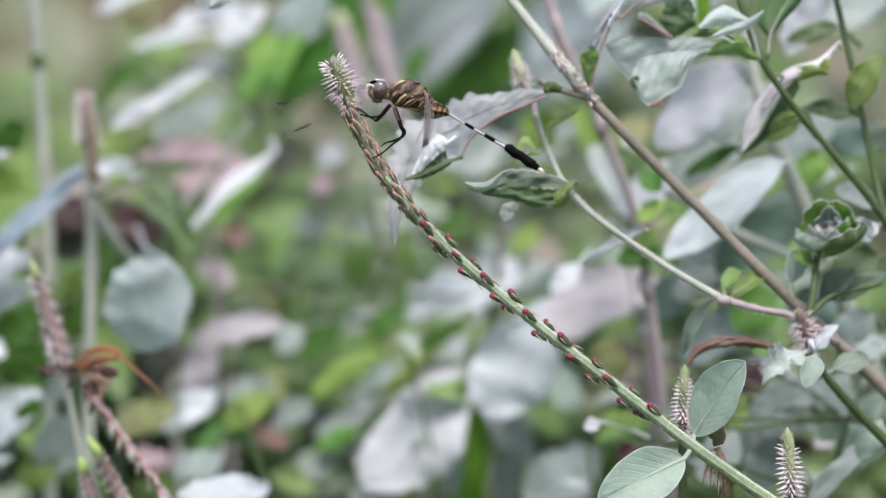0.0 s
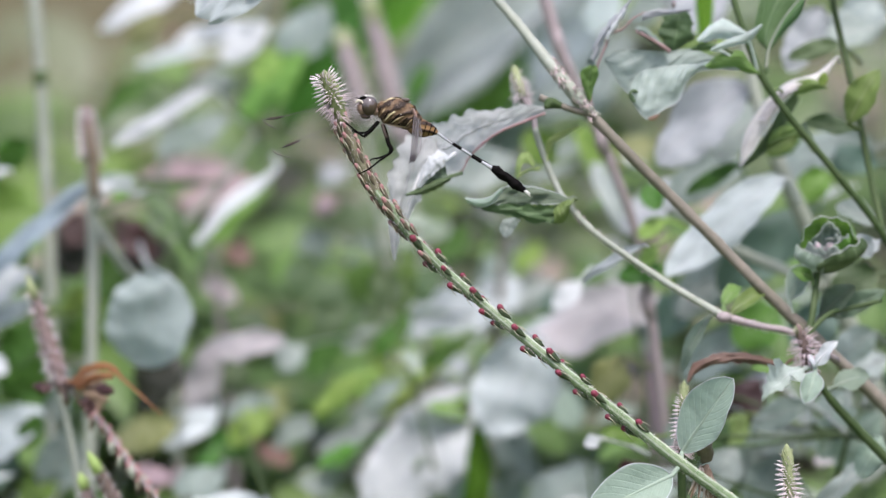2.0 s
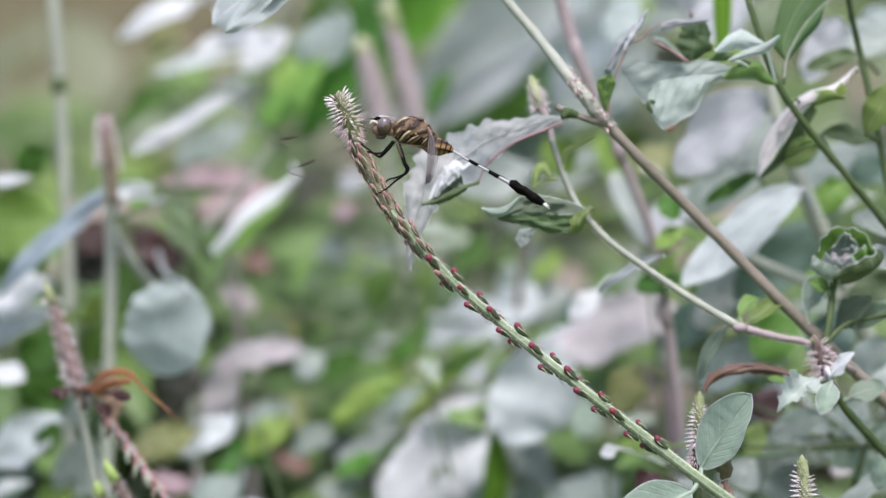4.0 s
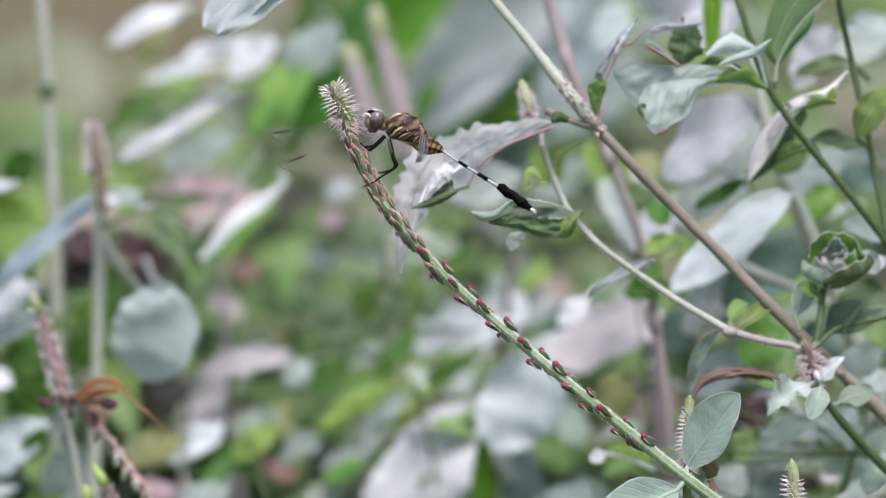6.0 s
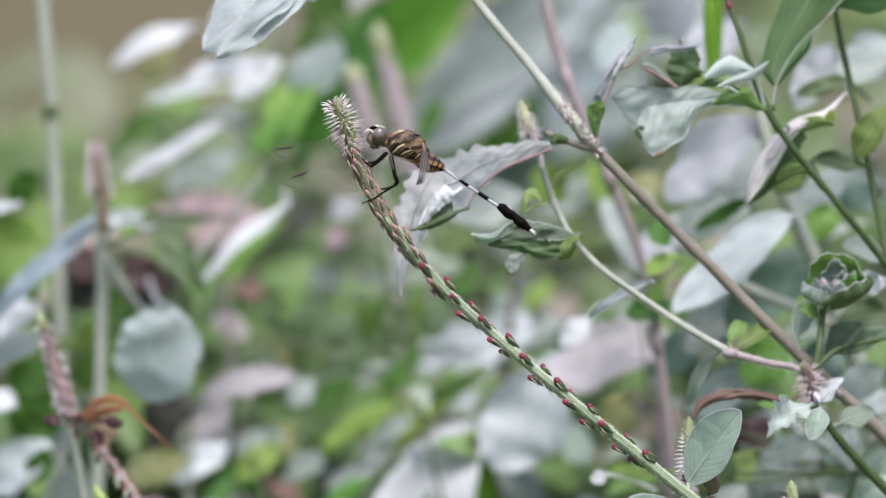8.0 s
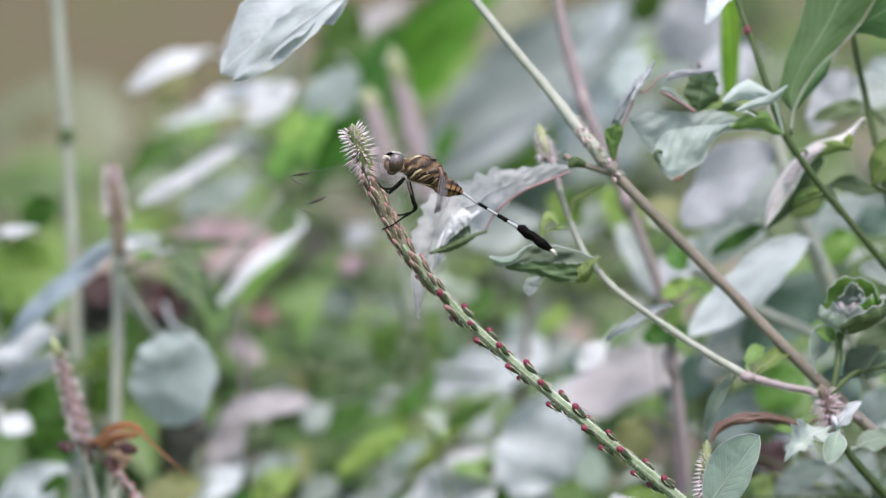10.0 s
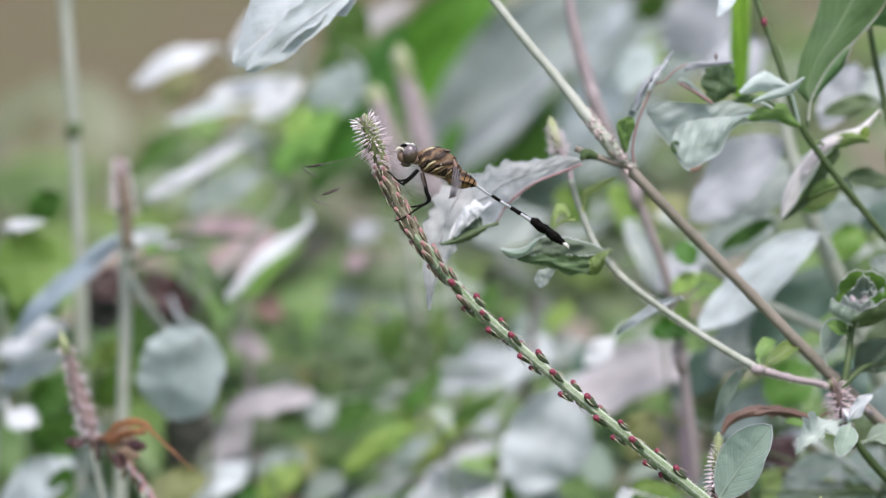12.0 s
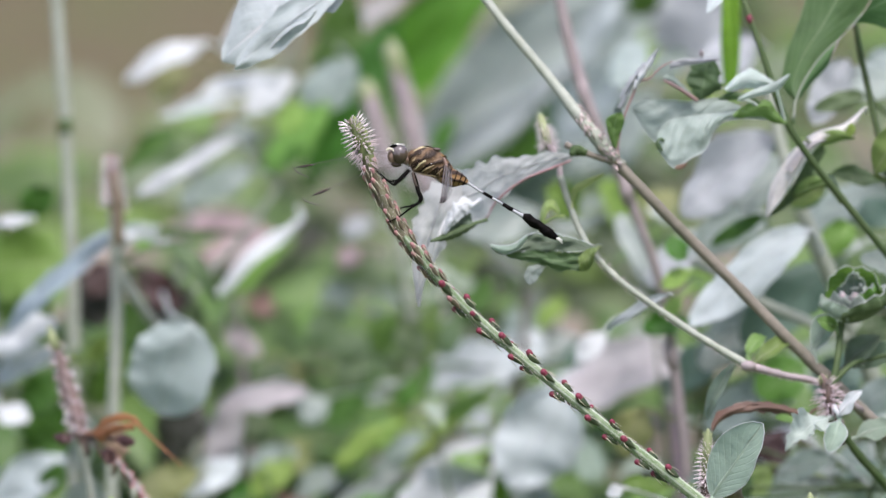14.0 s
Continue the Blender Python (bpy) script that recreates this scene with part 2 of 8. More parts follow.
STEM_GREEN = plain("green_stem", (0.045, 0.08, 0.025), (0.085, 0.12, 0.05), 500, relief=0.4, spec=0.2)
STEM_PINK = plain("pinkish_stem", (0.33, 0.28, 0.275), (0.26, 0.225, 0.21), 350, relief=0.5)
SPIKE_GREEN = plain("hairy_green_spike_stem", (0.1, 0.165, 0.06), (0.24, 0.31, 0.18), 1100, relief=0.6)
SPIKE_BROWN = plain("olive_brown_spike_stem", (0.12, 0.125, 0.06), (0.2, 0.18, 0.12), 1100, relief=0.6)
BURR_GREEN = plain("green_bract", (0.02, 0.034, 0.012), (0.08, 0.11, 0.05), 700)
BURR_OLIVE = plain("olive_brown_bract", (0.08, 0.075, 0.04), (0.16, 0.12, 0.08), 900)
BURR_SPINE = plain("pale_straw_spine", (0.5, 0.5, 0.36), (0.36, 0.34, 0.22), 900)
BURR_RED = plain("maroon_bract_tip", (0.22, 0.028, 0.055), (0.11, 0.03, 0.035), 900)
SPIKE_RIB = plain("pale_hairy_rib", (0.26, 0.33, 0.2), (0.42, 0.48, 0.37), 1100, relief=0.6)
STALK_RED = plain("reddish_leaf_stalk", (0.36, 0.2, 0.2), (0.3, 0.22, 0.2), 500)
SPIKE_DULL = plain("dull_brown_pink_husk", (0.09, 0.07, 0.05), (0.24, 0.17, 0.15), 260, relief=0.6)
BURR_ROSE = plain("rose_bract_tip", (0.4, 0.2, 0.19), (0.2, 0.1, 0.09), 900)
BRISTLE = plain("white_pink_bristle", (0.85, 0.82, 0.8), (0.66, 0.5, 0.54), 500)
BUD_GREEN = plain("pale_green_bud", (0.31, 0.35, 0.18), (0.16, 0.2, 0.08), 700)
BUD_OLIVE = plain("olive_green_bud", (0.2, 0.24, 0.09), (0.1, 0.13, 0.04), 900, relief=0.6)
BUD_LIME = plain("lime_green_bud", (0.3, 0.42, 0.12), (0.22, 0.32, 0.08), 700)


# ---- leaves, stems and flower heads ----
def leaf_bm(base, tip, width, face=None, bend=0.1, fold=0.25, wave=0.05, root=None, petiole=0.7, peak=0.45, rows=14, cols=8, notch=0.04, oval=0.0, roll=0.3, seed=0):
    """One leaf blade from base to tip, width in millimetres, with its stalk back to root. face: the way its upper side looks."""
    bm = bmesh.new()
    uvs = bm.loops.layers.uv.new("UVMap")
    axis = tip - base
    size = axis.length
    axis.normalize()
    up = Vector(face if face is not None else TO_EYE)
    up = (up - axis * up.dot(axis)).normalized()
    side = axis.cross(up)
    half = width / 2000
    grid = []
    for i in range(rows + 1):
        s = i / rows
        k = s / peak if s < peak else (1 - s) / (1 - peak)
        w = half * max((1 - oval) * math.sin(k * math.pi / 2) ** (0.85 if s < peak else 0.75) + oval * math.sqrt(max(1 - (1 - k) ** 2, 0)), 0.0) + (0.0002 if 0 < i < rows else 0.00005)
        ring = []
        for j in range(cols + 1):
            u = 2 * j / cols - 1
            edge = 1 + wave * 2.2 * noise.noise(Vector((s * 5, u * 0.6, seed * 3.1))) * abs(u) + notch * abs(u) ** 3 * (0.5 * math.sin(s * rows * 2.1) + 1.8 * noise.noise(Vector((s * 11, u * 0.5, seed * 2.3))))
            arch = bend * size * 4 * s * (1 - s)
            lift = fold * abs(u) ** 1.3 * w + roll * abs(u) ** 3 * w * (math.sin(s * 6.5 + seed * 1.3) + 0.7 * noise.noise(Vector((s * 9, u, seed * 0.9)))) + wave * size * 0.9 * noise.noise(Vector((s * 4 + 9, u * 1.3, seed * 1.7)))
            p = base + axis * (s * size) + side * (u * w * edge) + up * lift + up * arch
            ring.append((bm.verts.new(p), (j / cols, s)))
        grid.append(ring)
    for i in range(rows):
        for j in range(cols):
            c = (grid[i][j], grid[i][j + 1], grid[i + 1][j + 1], grid[i + 1][j])
            f = bm.faces.new([v for v, _ in c])
            for loop, (_, uv) in zip(f.loops, c):
                loop[uvs].uv = uv
    # a raised midrib under the blade, and the stalk
    rib = [grid[i][cols // 2][0].co - up * 0.0002 for i in range(rows)]
    if root is not None:
        sag = (root + base) / 2 + up * 0.06 * (root - base).length
        rib = spline([root, sag, base], 4)[:-1] + rib
    tube(bm, rib, [petiole, petiole * 0.75, petiole * 0.15], sides=6)
    return bm


def leaf(parent, material, base, tip, width, label="", name="leaf", rim=0.0, **k):
    bm = leaf_bm(base, tip, width, **k)
    rows, cols = k.get("rows", 14), k.get("cols", 8)
    bm.verts.ensure_lookup_table()
    edge = [bm.verts[i * (cols + 1)].co.copy() for i in range(rows + 1)] + [bm.verts[i * (cols + 1) + cols].co.copy() for i in range(rows, -1, -1)]
    ob = part(name, bm, material, parent, label)
    if rim:
        part("leaf_rim", rod([p for i, p in enumerate(edge) if i == 0 or (p - edge[i - 1]).length > 2e-5], [rim], sides=5, lump=0.4), LEAF_SILVER, ob, "pale downy rim")
    return ob


def even(path, n):
    """n + 1 places at even distances along a path."""
    far = np.concatenate(([0], np.cumsum([(b - a).length for a, b in zip(path, path[1:])])))
    return [Vector([float(np.interp(d, far, [p[k] for p in path])) for k in range(3)]) for d in np.linspace(0, far[-1], n + 1)]


def draped(parent, material, upper, lower, label="", puff=1.0, half=False, rim=0.0, rim_material=None, root=None, ruffle=0.0, crumple=0.35, ribs=0.0, seed=0, rows=28, cols=12):
    """A curled blade hung between its upper and its lower edge, both from base to tip, swelling towards the path by puff millimetres. half: one side of the midrib only."""
    bm = bmesh.new()
    uvs = bm.loops.layers.uv.new("UVMap")
    top, low = even(spline(upper, 8), rows), even(spline(lower, 8), rows)
    grid = []
    for i in range(rows + 1):
        s = i / rows
        wide = (low[i] - top[i]).length
        line = []
        for j in range(cols + 1):
            v = j / cols
            fray = 1 + ruffle * (v ** 3 * noise.noise(Vector((s * 17, 3, seed * 1.7))) - (1 - v) ** 3 * noise.noise(Vector((s * 15, 9, seed * 2.3))))
            p = top[i].lerp(low[i], 0.5 + (v - 0.5) * fray)
            out = puff / 1000 * math.sin(math.pi * v) + crumple * wide * (0.45 * noise.noise(Vector((s * 4.5, v * 2.2, seed * 3.1))) + 0.2 * noise.noise(Vector((s * 11, v * 5, seed * 1.3)))) * min(4 * s, 1)
            out += ribs / 1000 * (math.sin(6.283 * (8 * s - 2.2 * v)) + 0.6 * noise.noise(Vector((s * 20, v * 9, seed)))) * math.sin(math.pi * min(v + 0.1, 1))
            line.append((bm.verts.new(p + TO_EYE * out), (0.5 + 0.5 * v if half else v, s)))
        grid.append(line)
    for i in range(rows):
        for j in range(cols):
            c = (grid[i][j], grid[i][j + 1], grid[i + 1][j + 1], grid[i + 1][j])
            f = bm.faces.new([v for v, _ in c])
            for loop, (_, uv) in zip(f.loops, c):
                loop[uvs].uv = uv
    edges = [[g[k][0].co.copy() for g in grid] for k in (0, cols)]
    if root is not None:
        foot = top[0].lerp(low[0], 0.5)
        tube(bm, spline([root, root.lerp(foot, 0.5) + Vector((0, 0, 0.0006)), foot], 4), [0.5, 0.4, 0.35], sides=6)
    ob = part("leaf", bm, material, parent, label)
    if rim:
        for edge in edges[half:]:
            part("leaf_rim", rod(edge, [rim * 0.6, rim, rim * 0.5], sides=5, lump=0.5), rim_material or LEAF_SILVER, ob, "pale downy rim")
    return ob


def stem(parent, material, path, radii, name="stem", label="", steps=6, **k):
    return part(name, rod(spline(path, steps), radii, lump=0.2, **k), material, parent, label)


def shared(name, bm, materials):
    mesh = bpy.data.meshes.new(name)
    bm.to_mesh(mesh)
    bm.free()
    for m in materials:
        mesh.materials.append(m)
    mesh.polygons.foreach_set("use_smooth", [True] * len(mesh.polygons))
    return mesh


def burr_mesh(body, tip_material, length=5.0, thick=0.95, tip=1.0):
    """A reflexed fruit pressed along the stem: keeled bract with a pointed lower end, small coloured tip, thin spines. It runs along +X from the tip, out along +Z."""
    bm = bmesh.new()
    k = length / 1000
    z = thick / 1000
    tube(bm, spline([Vector((0.1 * k, 0, 0.8 * z)), Vector((0.35 * k, 0, 0.7 * z)), Vector((0.65 * k, 0, 0.6 * z)), Vector((k, 0, 0.75 * z))], 3), [thick * 0.6, thick * 0.85, thick * 0.65, 0.1], sides=6)
    tube(bm, spline([Vector((-0.08 * k, 0, 1.3 * z)), Vector((0.02 * k, 0, 1.2 * z)), Vector((0.16 * k, 0, 1.05 * z)), Vector((0.36 * k, 0, 0.9 * z))], 2), [thick * 0.3 * tip, thick * 0.6 * tip, thick * 0.72 * tip, thick * 0.7 * tip, thick * 0.5 * tip], sides=7, slot=1)
    for s in (-1, 1):
        tube(bm, [Vector((0.05 * k, s * 0.45 * z, 1.1 * z)), Vector((0.45 * k, s * 0.95 * z, 1.2 * z)), Vector((0.85 * k, s * 1.1 * z, 1.35 * z))], [0.09, 0.11, 0.03], sides=4, slot=2)
    return shared("burr", bm, [body, tip_material, BURR_SPINE])


def floret_mesh(length=3.2, count=3, material=None, thick=0.2):
    """A spiky floret: narrow pointed bracts that stand out round +Z."""
    bm = bmesh.new()
    for i in range(count):
        a = 2 * math.pi * i / count + 0.4
        out = Vector((math.cos(a), math.sin(a), 0))
        h = length / 1000 * (0.85 + 0.3 * ((i * 7) % 5) / 5)
        tip = Vector((0, 0, h)) + out * h * 0.22
        tube(bm, [out * 0.0002, (out * 0.0003 + tip * 0.5), tip], [thick, thick * 1.15, 0.04], sides=4)
    return shared("floret", bm, [material or BRISTLE])


BURR_PALE = burr_mesh(plain("pale_bract", (0.42, 0.46, 0.36), (0.3, 0.34, 0.25), 700), BURR_ROSE, 4.4, 0.95)
BURR_LOW, BURR_HIGH = burr_mesh(BURR_GREEN, BURR_RED, 3.9, 1.05), burr_mesh(BURR_OLIVE, BURR_ROSE, 4.0, 0.9, 0.85)
FLORET, FLORET_SMALL, FLORET_FINE = floret_mesh(), floret_mesh(2.6, 3, None, 0.15), floret_mesh(3.1, 2, None, 0.17)
FLORET_PINK = floret_mesh(3.4, 4, plain("pink_bristle", (0.56, 0.42, 0.44), (0.8, 0.72, 0.71), 500), 0.13)
BRACT = floret_mesh(3.0, 3, BUD_GREEN)


def frame_at(place, z_way, x_way):
    z = z_way.normalized()
    x = (x_way - z * x_way.dot(z)).normalized()
    m = Matrix((x, z.cross(x), z)).transposed().to_4x4()
    m.translation = place
    return m


def set_on(parent, name, mesh, place, z_way, x_way, size=1.0):
    ob = new(name, mesh)
    ob.parent = parent
    m = frame_at(place - origin_of(parent), z_way, x_way) @ Matrix.Diagonal((size, size, size, 1))
    ob.matrix_local = m
    return ob


def flower_head(parent, foot, top, radius, rows=9, around=7, mesh=None, seed=1, core_material=None, bracts=True, core=1.0):
    """A short bristly flower head: green core, rings of florets that lean to the tip, closed bud at the top."""
    rng = random.Random(seed)
    way = top - foot
    size = way.length
    spine = [foot + way * s for s in (0, 0.15, 0.5, 0.8, 0.93, 1.0)]
    head = part("flower_head", rod(spine, [core * radius * k for k in (0.35, 0.42, 0.5, 0.42, 0.26, 0.05)], sides=8, lump=0.3), core_material or BUD_GREEN, parent)
    axis = way.normalized()
    a = axis.cross(Vector((0.2, 1, 0.1))).normalized()
    b = axis.cross(a)
    for i in range(rows):
        s = 0.86 * (i + 0.3) / rows
        for j in range(around):
            ang = 2 * math.pi * (j + 0.5 * (i % 2) + rng.uniform(-0.2, 0.2)) / around
            out = a * math.cos(ang) + b * math.sin(ang)
            lean = out + axis * (-0.35 + 1.3 * s ** 1.5)
            k = (1.05 - 0.6 * s) * rng.uniform(0.75, 1.2) * radius / 2.9
            if s > rng.uniform(0.55, 0.85) and bracts:
                set_on(head, "bract", BRACT, foot + way * s + out * radius * 0.0002, axis + out * 0.3, axis, k)
                continue
            set_on(head, "floret", mesh or FLORET, foot + way * s + out * radius * 0.0003, lean, axis, k)
    return head


# ---- ground ----
m, n, l, p = nodes_of("soil_and_short_grass")
where = n.new("ShaderNodeTexCoord").outputs["Object"]
near, far = noise_node(n, l, 24, 6, where), noise_node(n, l, 1.3, 4, where)
c = mix_color(n, l, near, (0.05, 0.08, 0.025), (0.15, 0.19, 0.08))
away = n.new("ShaderNodeSeparateXYZ")
l.new(where, away.inputs[0])
path_edge = n.new("ShaderNodeMapRange")
path_edge.inputs[1].default_value, path_edge.inputs[2].default_value = 2.4, 4.2
l.new(math_node(n, l, "MULTIPLY_ADD", far, 2.5, math_node(n, l, "SUBTRACT", away.outputs[1], 1.2)), path_edge.inputs[0])
c = mix_color(n, l, math_node(n, l, "MULTIPLY", path_edge.outputs[0], 0.85), c, (0.115, 0.085, 0.055))
patchy = n.new("ShaderNodeMapRange")
patchy.inputs[1].default_value, patchy.inputs[2].default_value = 0.45, 0.62
l.new(noise_node(n, l, 4.5, 5, where), patchy.inputs[0])
c = mix_color(n, l, math_node(n, l, "MULTIPLY", patchy.outputs[0], 0.6), c, (0.09, 0.12, 0.04))
l.new(c, p.inputs["Base Color"])
p.inputs["Roughness"].default_value = 0.95
p.inputs["Specular IOR Level"].default_value = 0.1
l.new(bump(n, l, near, 0.8, 0.02), p.inputs["Normal"])
GROUND = m
bm = bmesh.new()
bmesh.ops.create_grid(bm, x_segments=150, y_segments=150, size=1.0)
for v in bm.verts:
    r = max(abs(v.co.x), abs(v.co.y))
    v.co = v.co * (3 + 900 * r ** 6)
    v.co.z = 0.02 * noise.noise(v.co * 2.2) if r < 0.9 else 0.0
mesh = bpy.data.meshes.new("ground")
bm.to_mesh(mesh)
bm.free()
mesh.materials.append(GROUND)
tagged(new("ground", mesh), "brown soil with short pale green grass", "ground", kind="structure")


# ---- the long bowed fruiting spike on which the dragonfly sits ----
SPIKE_FOOT = mm(83.7, -9.9, -70.5)
spike = thing("bowed_flower_spike", SPIKE_FOOT, "long bowed green flower spike with maroon burrs and bristly tip", "flower spike")
AXIS = spline([mm(-27.3, 5.2, 37.0), mm(-25.0, 4.5, 32.0), mm(-22.4, 3.6, 25.4), mm(-19.2, 2.7, 19.0), mm(-15.6, 1.7, 12.2), mm(-9.4, 0.4, 3.9), mm(-1.5, -0.9, -5.1), mm(9.0, -2.2, -14.5), mm(22.1, -3.7, -25.1), mm(36.8, -5.1, -36.6), mm(48.4, -6.4, -45.3), mm(60.6, -7.7, -54.5), mm(71.4, -8.7, -62.1), mm(83.7, -9.9, -70.5), mm(97.6, -6.8, -84.3)], 12)
part("stem", rod(AXIS[52:], [1.35, 1.2, 1.15, 1.15, 1.2, 1.25, 1.35, 1.45, 1.55, 1.7], sides=18, lump=0.12, alt=1, rib=0.1), [SPIKE_GREEN, SPIKE_RIB], spike, "ribbed hairy green stem")
part("upper_stem", rod(AXIS[:54], [0.8, 1.1, 1.3, 1.4, 1.4, 1.35], sides=12, lump=0.2), SPIKE_BROWN, spike, "olive stem under crowded burrs")
part("lower_stem", rod(spline([AXIS[-1], mm(114.4, -5.7, -112.4), mm(124.9, -8.2, -201.9), mm(150, 30, -615)], 8), [1.8, 2.2, 2.8], sides=10), SPIKE_GREEN, spike)
rng = random.Random(4)


def along(s):
    k = s * (len(AXIS) - 1)
    i = min(int(k), len(AXIS) - 2)
    return AXIS[i].lerp(AXIS[i + 1], k - i), (AXIS[i + 1] - AXIS[i]).normalized()


# burrs wind round the stem, crowded towards the tip, wider apart below
reach = np.concatenate(([0], np.cumsum([(b - a).length for a, b in zip(AXIS, AXIS[1:])]))) * 1000
far, turn_angle = 11.0, 0.3
while far < 119:
    s = float(np.interp(far, reach, np.linspace(0, 1, len(AXIS))))
    place, way = along(s)
    a = way.cross(Vector((0, 1, 0))).normalized()
    b = way.cross(a)
    for q in range(3 if far < 40 else 2):
        ang = turn_angle + q * 2 * math.pi / (3 if far < 40 else 2) + rng.uniform(-0.3, 0.3)
        out = a * math.cos(ang) + b * math.sin(ang)
        mesh = BURR_LOW if far > 44 + rng.uniform(-6, 6) else BURR_HIGH
        set_on(spike, "burr", mesh, place + way * (rng.uniform(-0.0006, 0.0006) + 0.0009 * q) + out * 0.0009, out, way + out * (rng.uniform(0.05, 0.25) if far < 46 else rng.uniform(0.15, 0.45)), rng.uniform(0.85, 1.12))
    turn_angle += 1.25 if far > 46 else 0.75
    far += float(np.interp(far, [11, 40, 60, 120], [1.9, 2.9, 4.4, 6.0]))
# fine hairs along the bare lower stem
bm = bmesh.new()
for i in range(3200):
    place, way = along(rng.uniform(0.14, 0.95))
    out = way.cross(Vector((rng.gauss(0, 1), rng.gauss(0, 1), rng.gauss(0, 1)))).normalized()
    root = place + out * 0.0012
    tube(bm, [root, root + (out + way * 0.5) * rng.uniform(0.0003, 0.0007)], [0.035, 0.015], sides=3)
tagged(part("stem_hairs", bm, BRISTLE, spike, "short white hairs"), kind="stuff")
# open florets and the closed green bud at the tip
part("tip_bud", rod(spline([mm(-22.0, 3.4, 25.2), mm(-23.2, 4.0, 28.4), mm(-24.6, 4.4, 32.2), mm(-25.7, 5.0, 35.4), mm(-26.9, 5.3, 37.6)], 5), [1.0, 1.7, 2.05, 1.8, 1.3, 0.5], sides=11, lump=0.7), BUD_OLIVE, spike, "olive green closed bud")
for i in range(15):
    s = 0.01 + 0.0094 * i
    place, way = along(s)
    a = way.cross(Vector((0, 1, 0))).normalized()
    b = way.cross(a)
    for j in range(6):
        ang = 2 * math.pi * (j + 0.37 * i + rng.uniform(-0.3, 0.3)) / 6
        out = a * math.cos(ang) + b * math.sin(ang)
        size = rng.uniform(0.75, 1.15) * (0.55 + 0.5 * math.sin(math.pi * min((i + 1.5) / 14, 1)))
        set_on(spike, "floret", FLORET_PINK if i > 6 + rng.random() * 5 else FLORET_FINE, place + out * 0.0014, out - way * (0.55 - 0.1 * i), way, size)
# the pair of leaves at the foot of the spike
leaf(spike, LEAF_SAGE, mm(60.9, -5.2, -52.2), mm(72.6, -10.6, -33.3), 12.50, "pale grey-green oval leaf with a light rim", face=(-0.35, -0.85, 0.5), fold=0.3, bend=0.02, wave=0.015, notch=0.0, roll=0.1, root=mm(60.8, -7.7, -54.7), peak=0.5, rows=24, rim=0.12, oval=0.3, seed=2)
leaf(spike, LEAF_SAGE, mm(58.4, -9.8, -57.2), mm(37.4, -18.9, -66.2), 12.50, "pale grey-green oval leaf with a light rim", face=(0.1, -1, 0.45), fold=0.3, bend=0.06, wave=0.015, notch=0.0, roll=0.1, root=mm(60.3, -7.7, -55.0), peak=0.45, rows=24, rim=0.12, oval=0.3, seed=5)
# dry withered flowers that hang from the same joint
HUSK = plain("withered_husk", (0.3, 0.2, 0.13), (0.14, 0.1, 0.06), 900)
STRAW = plain("pale_dry_straw", (0.55, 0.47, 0.38), (0.34, 0.26, 0.19), 900)
part("withered_flower", rod(spline([mm(65.0, -5.0, -46.5), mm(65.8, -5.0, -50.1), mm(67.2, -5.0, -54.5)], 6), [0.7, 1.7, 1.9, 1.2], sides=8, lump=0.9), plain("dark_husk", (0.1, 0.09, 0.05), (0.2, 0.17, 0.11), 700), spike, "dark withered flower")
part("withered_flower", rod(spline([mm(66.4, -6.0, -55.2), mm(68.0, -6.0, -60.6), mm(69.4, -7.0, -66.9)], 6), [0.8, 1.7, 2.0, 0.8], sides=8, lump=0.9), HUSK, spike, "brown withered flower")
husk_rng = random.Random(12)
for k in range(11):
    foot = mm(65.5, -6.0, -55.2).lerp(mm(67.4, -6.0, -56.0), k / 10)
    tip = mm(62.5, -8.0, -62.5).lerp(mm(69.8, -8.0, -67.3), k / 10) + mv(husk_rng.uniform(-0.8, 0.8), 0, husk_rng.uniform(-1.5, 1.5))
    part("dry_bract", rod(spline([foot, foot.lerp(tip, 0.5) + mv(husk_rng.uniform(-0.5, 0.5), -0.8, 0.3), tip], 4), [0.3, 0.4, 0.3, 0.08], sides=5, flat=0.5, lump=0.4), (STRAW, HUSK, STRAW)[k % 3], spike, "dry straw-coloured bract")

# ---- the dragonfly ----
fly = thing("dragonfly", mm(-8.4, 4.0, 28.1), "slender brown and yellow striped dragonfly clinging to a flower spike", "dragonfly")
FLY = fly.location.copy()


def kp(*points):
    return [FLY + p for p in points]


def streaked(name, pale, dark, way, gap, bend, wide=0.15):
    """Chitin with irregular dark streaks: way is across them, gap their distance in millimetres."""
    m, n, l, p = nodes_of(name)
    where = n.new("ShaderNodeTexCoord").outputs["Object"]
    dot = n.new("ShaderNodeVectorMath")
    dot.operation = "DOT_PRODUCT"
    l.new(where, dot.inputs[0])
    dot.inputs[1].default_value = way
    broad, fine = noise_node(n, l, 420, 4, where), noise_node(n, l, 1400, 4, where)
    wave = math_node(n, l, "SINE", math_node(n, l, "MULTIPLY_ADD", broad, bend, math_node(n, l, "MULTIPLY", dot.outputs["Value"], 6283 / gap)))
    f = math_node(n, l, "ADD", math_node(n, l, "MULTIPLY_ADD", wave, 0.9, 0.5 - wide), math_node(n, l, "MULTIPLY_ADD", fine, 1.2, -0.6))
    f = math_node(n, l, "MINIMUM", math_node(n, l, "MAXIMUM", f, 0.0), 1.0)
    l.new(mix_color(n, l, f, pale, dark), p.inputs["Base Color"])
    p.inputs["Roughness"].default_value, p.inputs["Specular IOR Level"].default_value = 0.55, 0.25
    l.new(bump(n, l, math_node(n, l, "ADD", fine, wave), 0.4), p.inputs["Normal"])
    return m


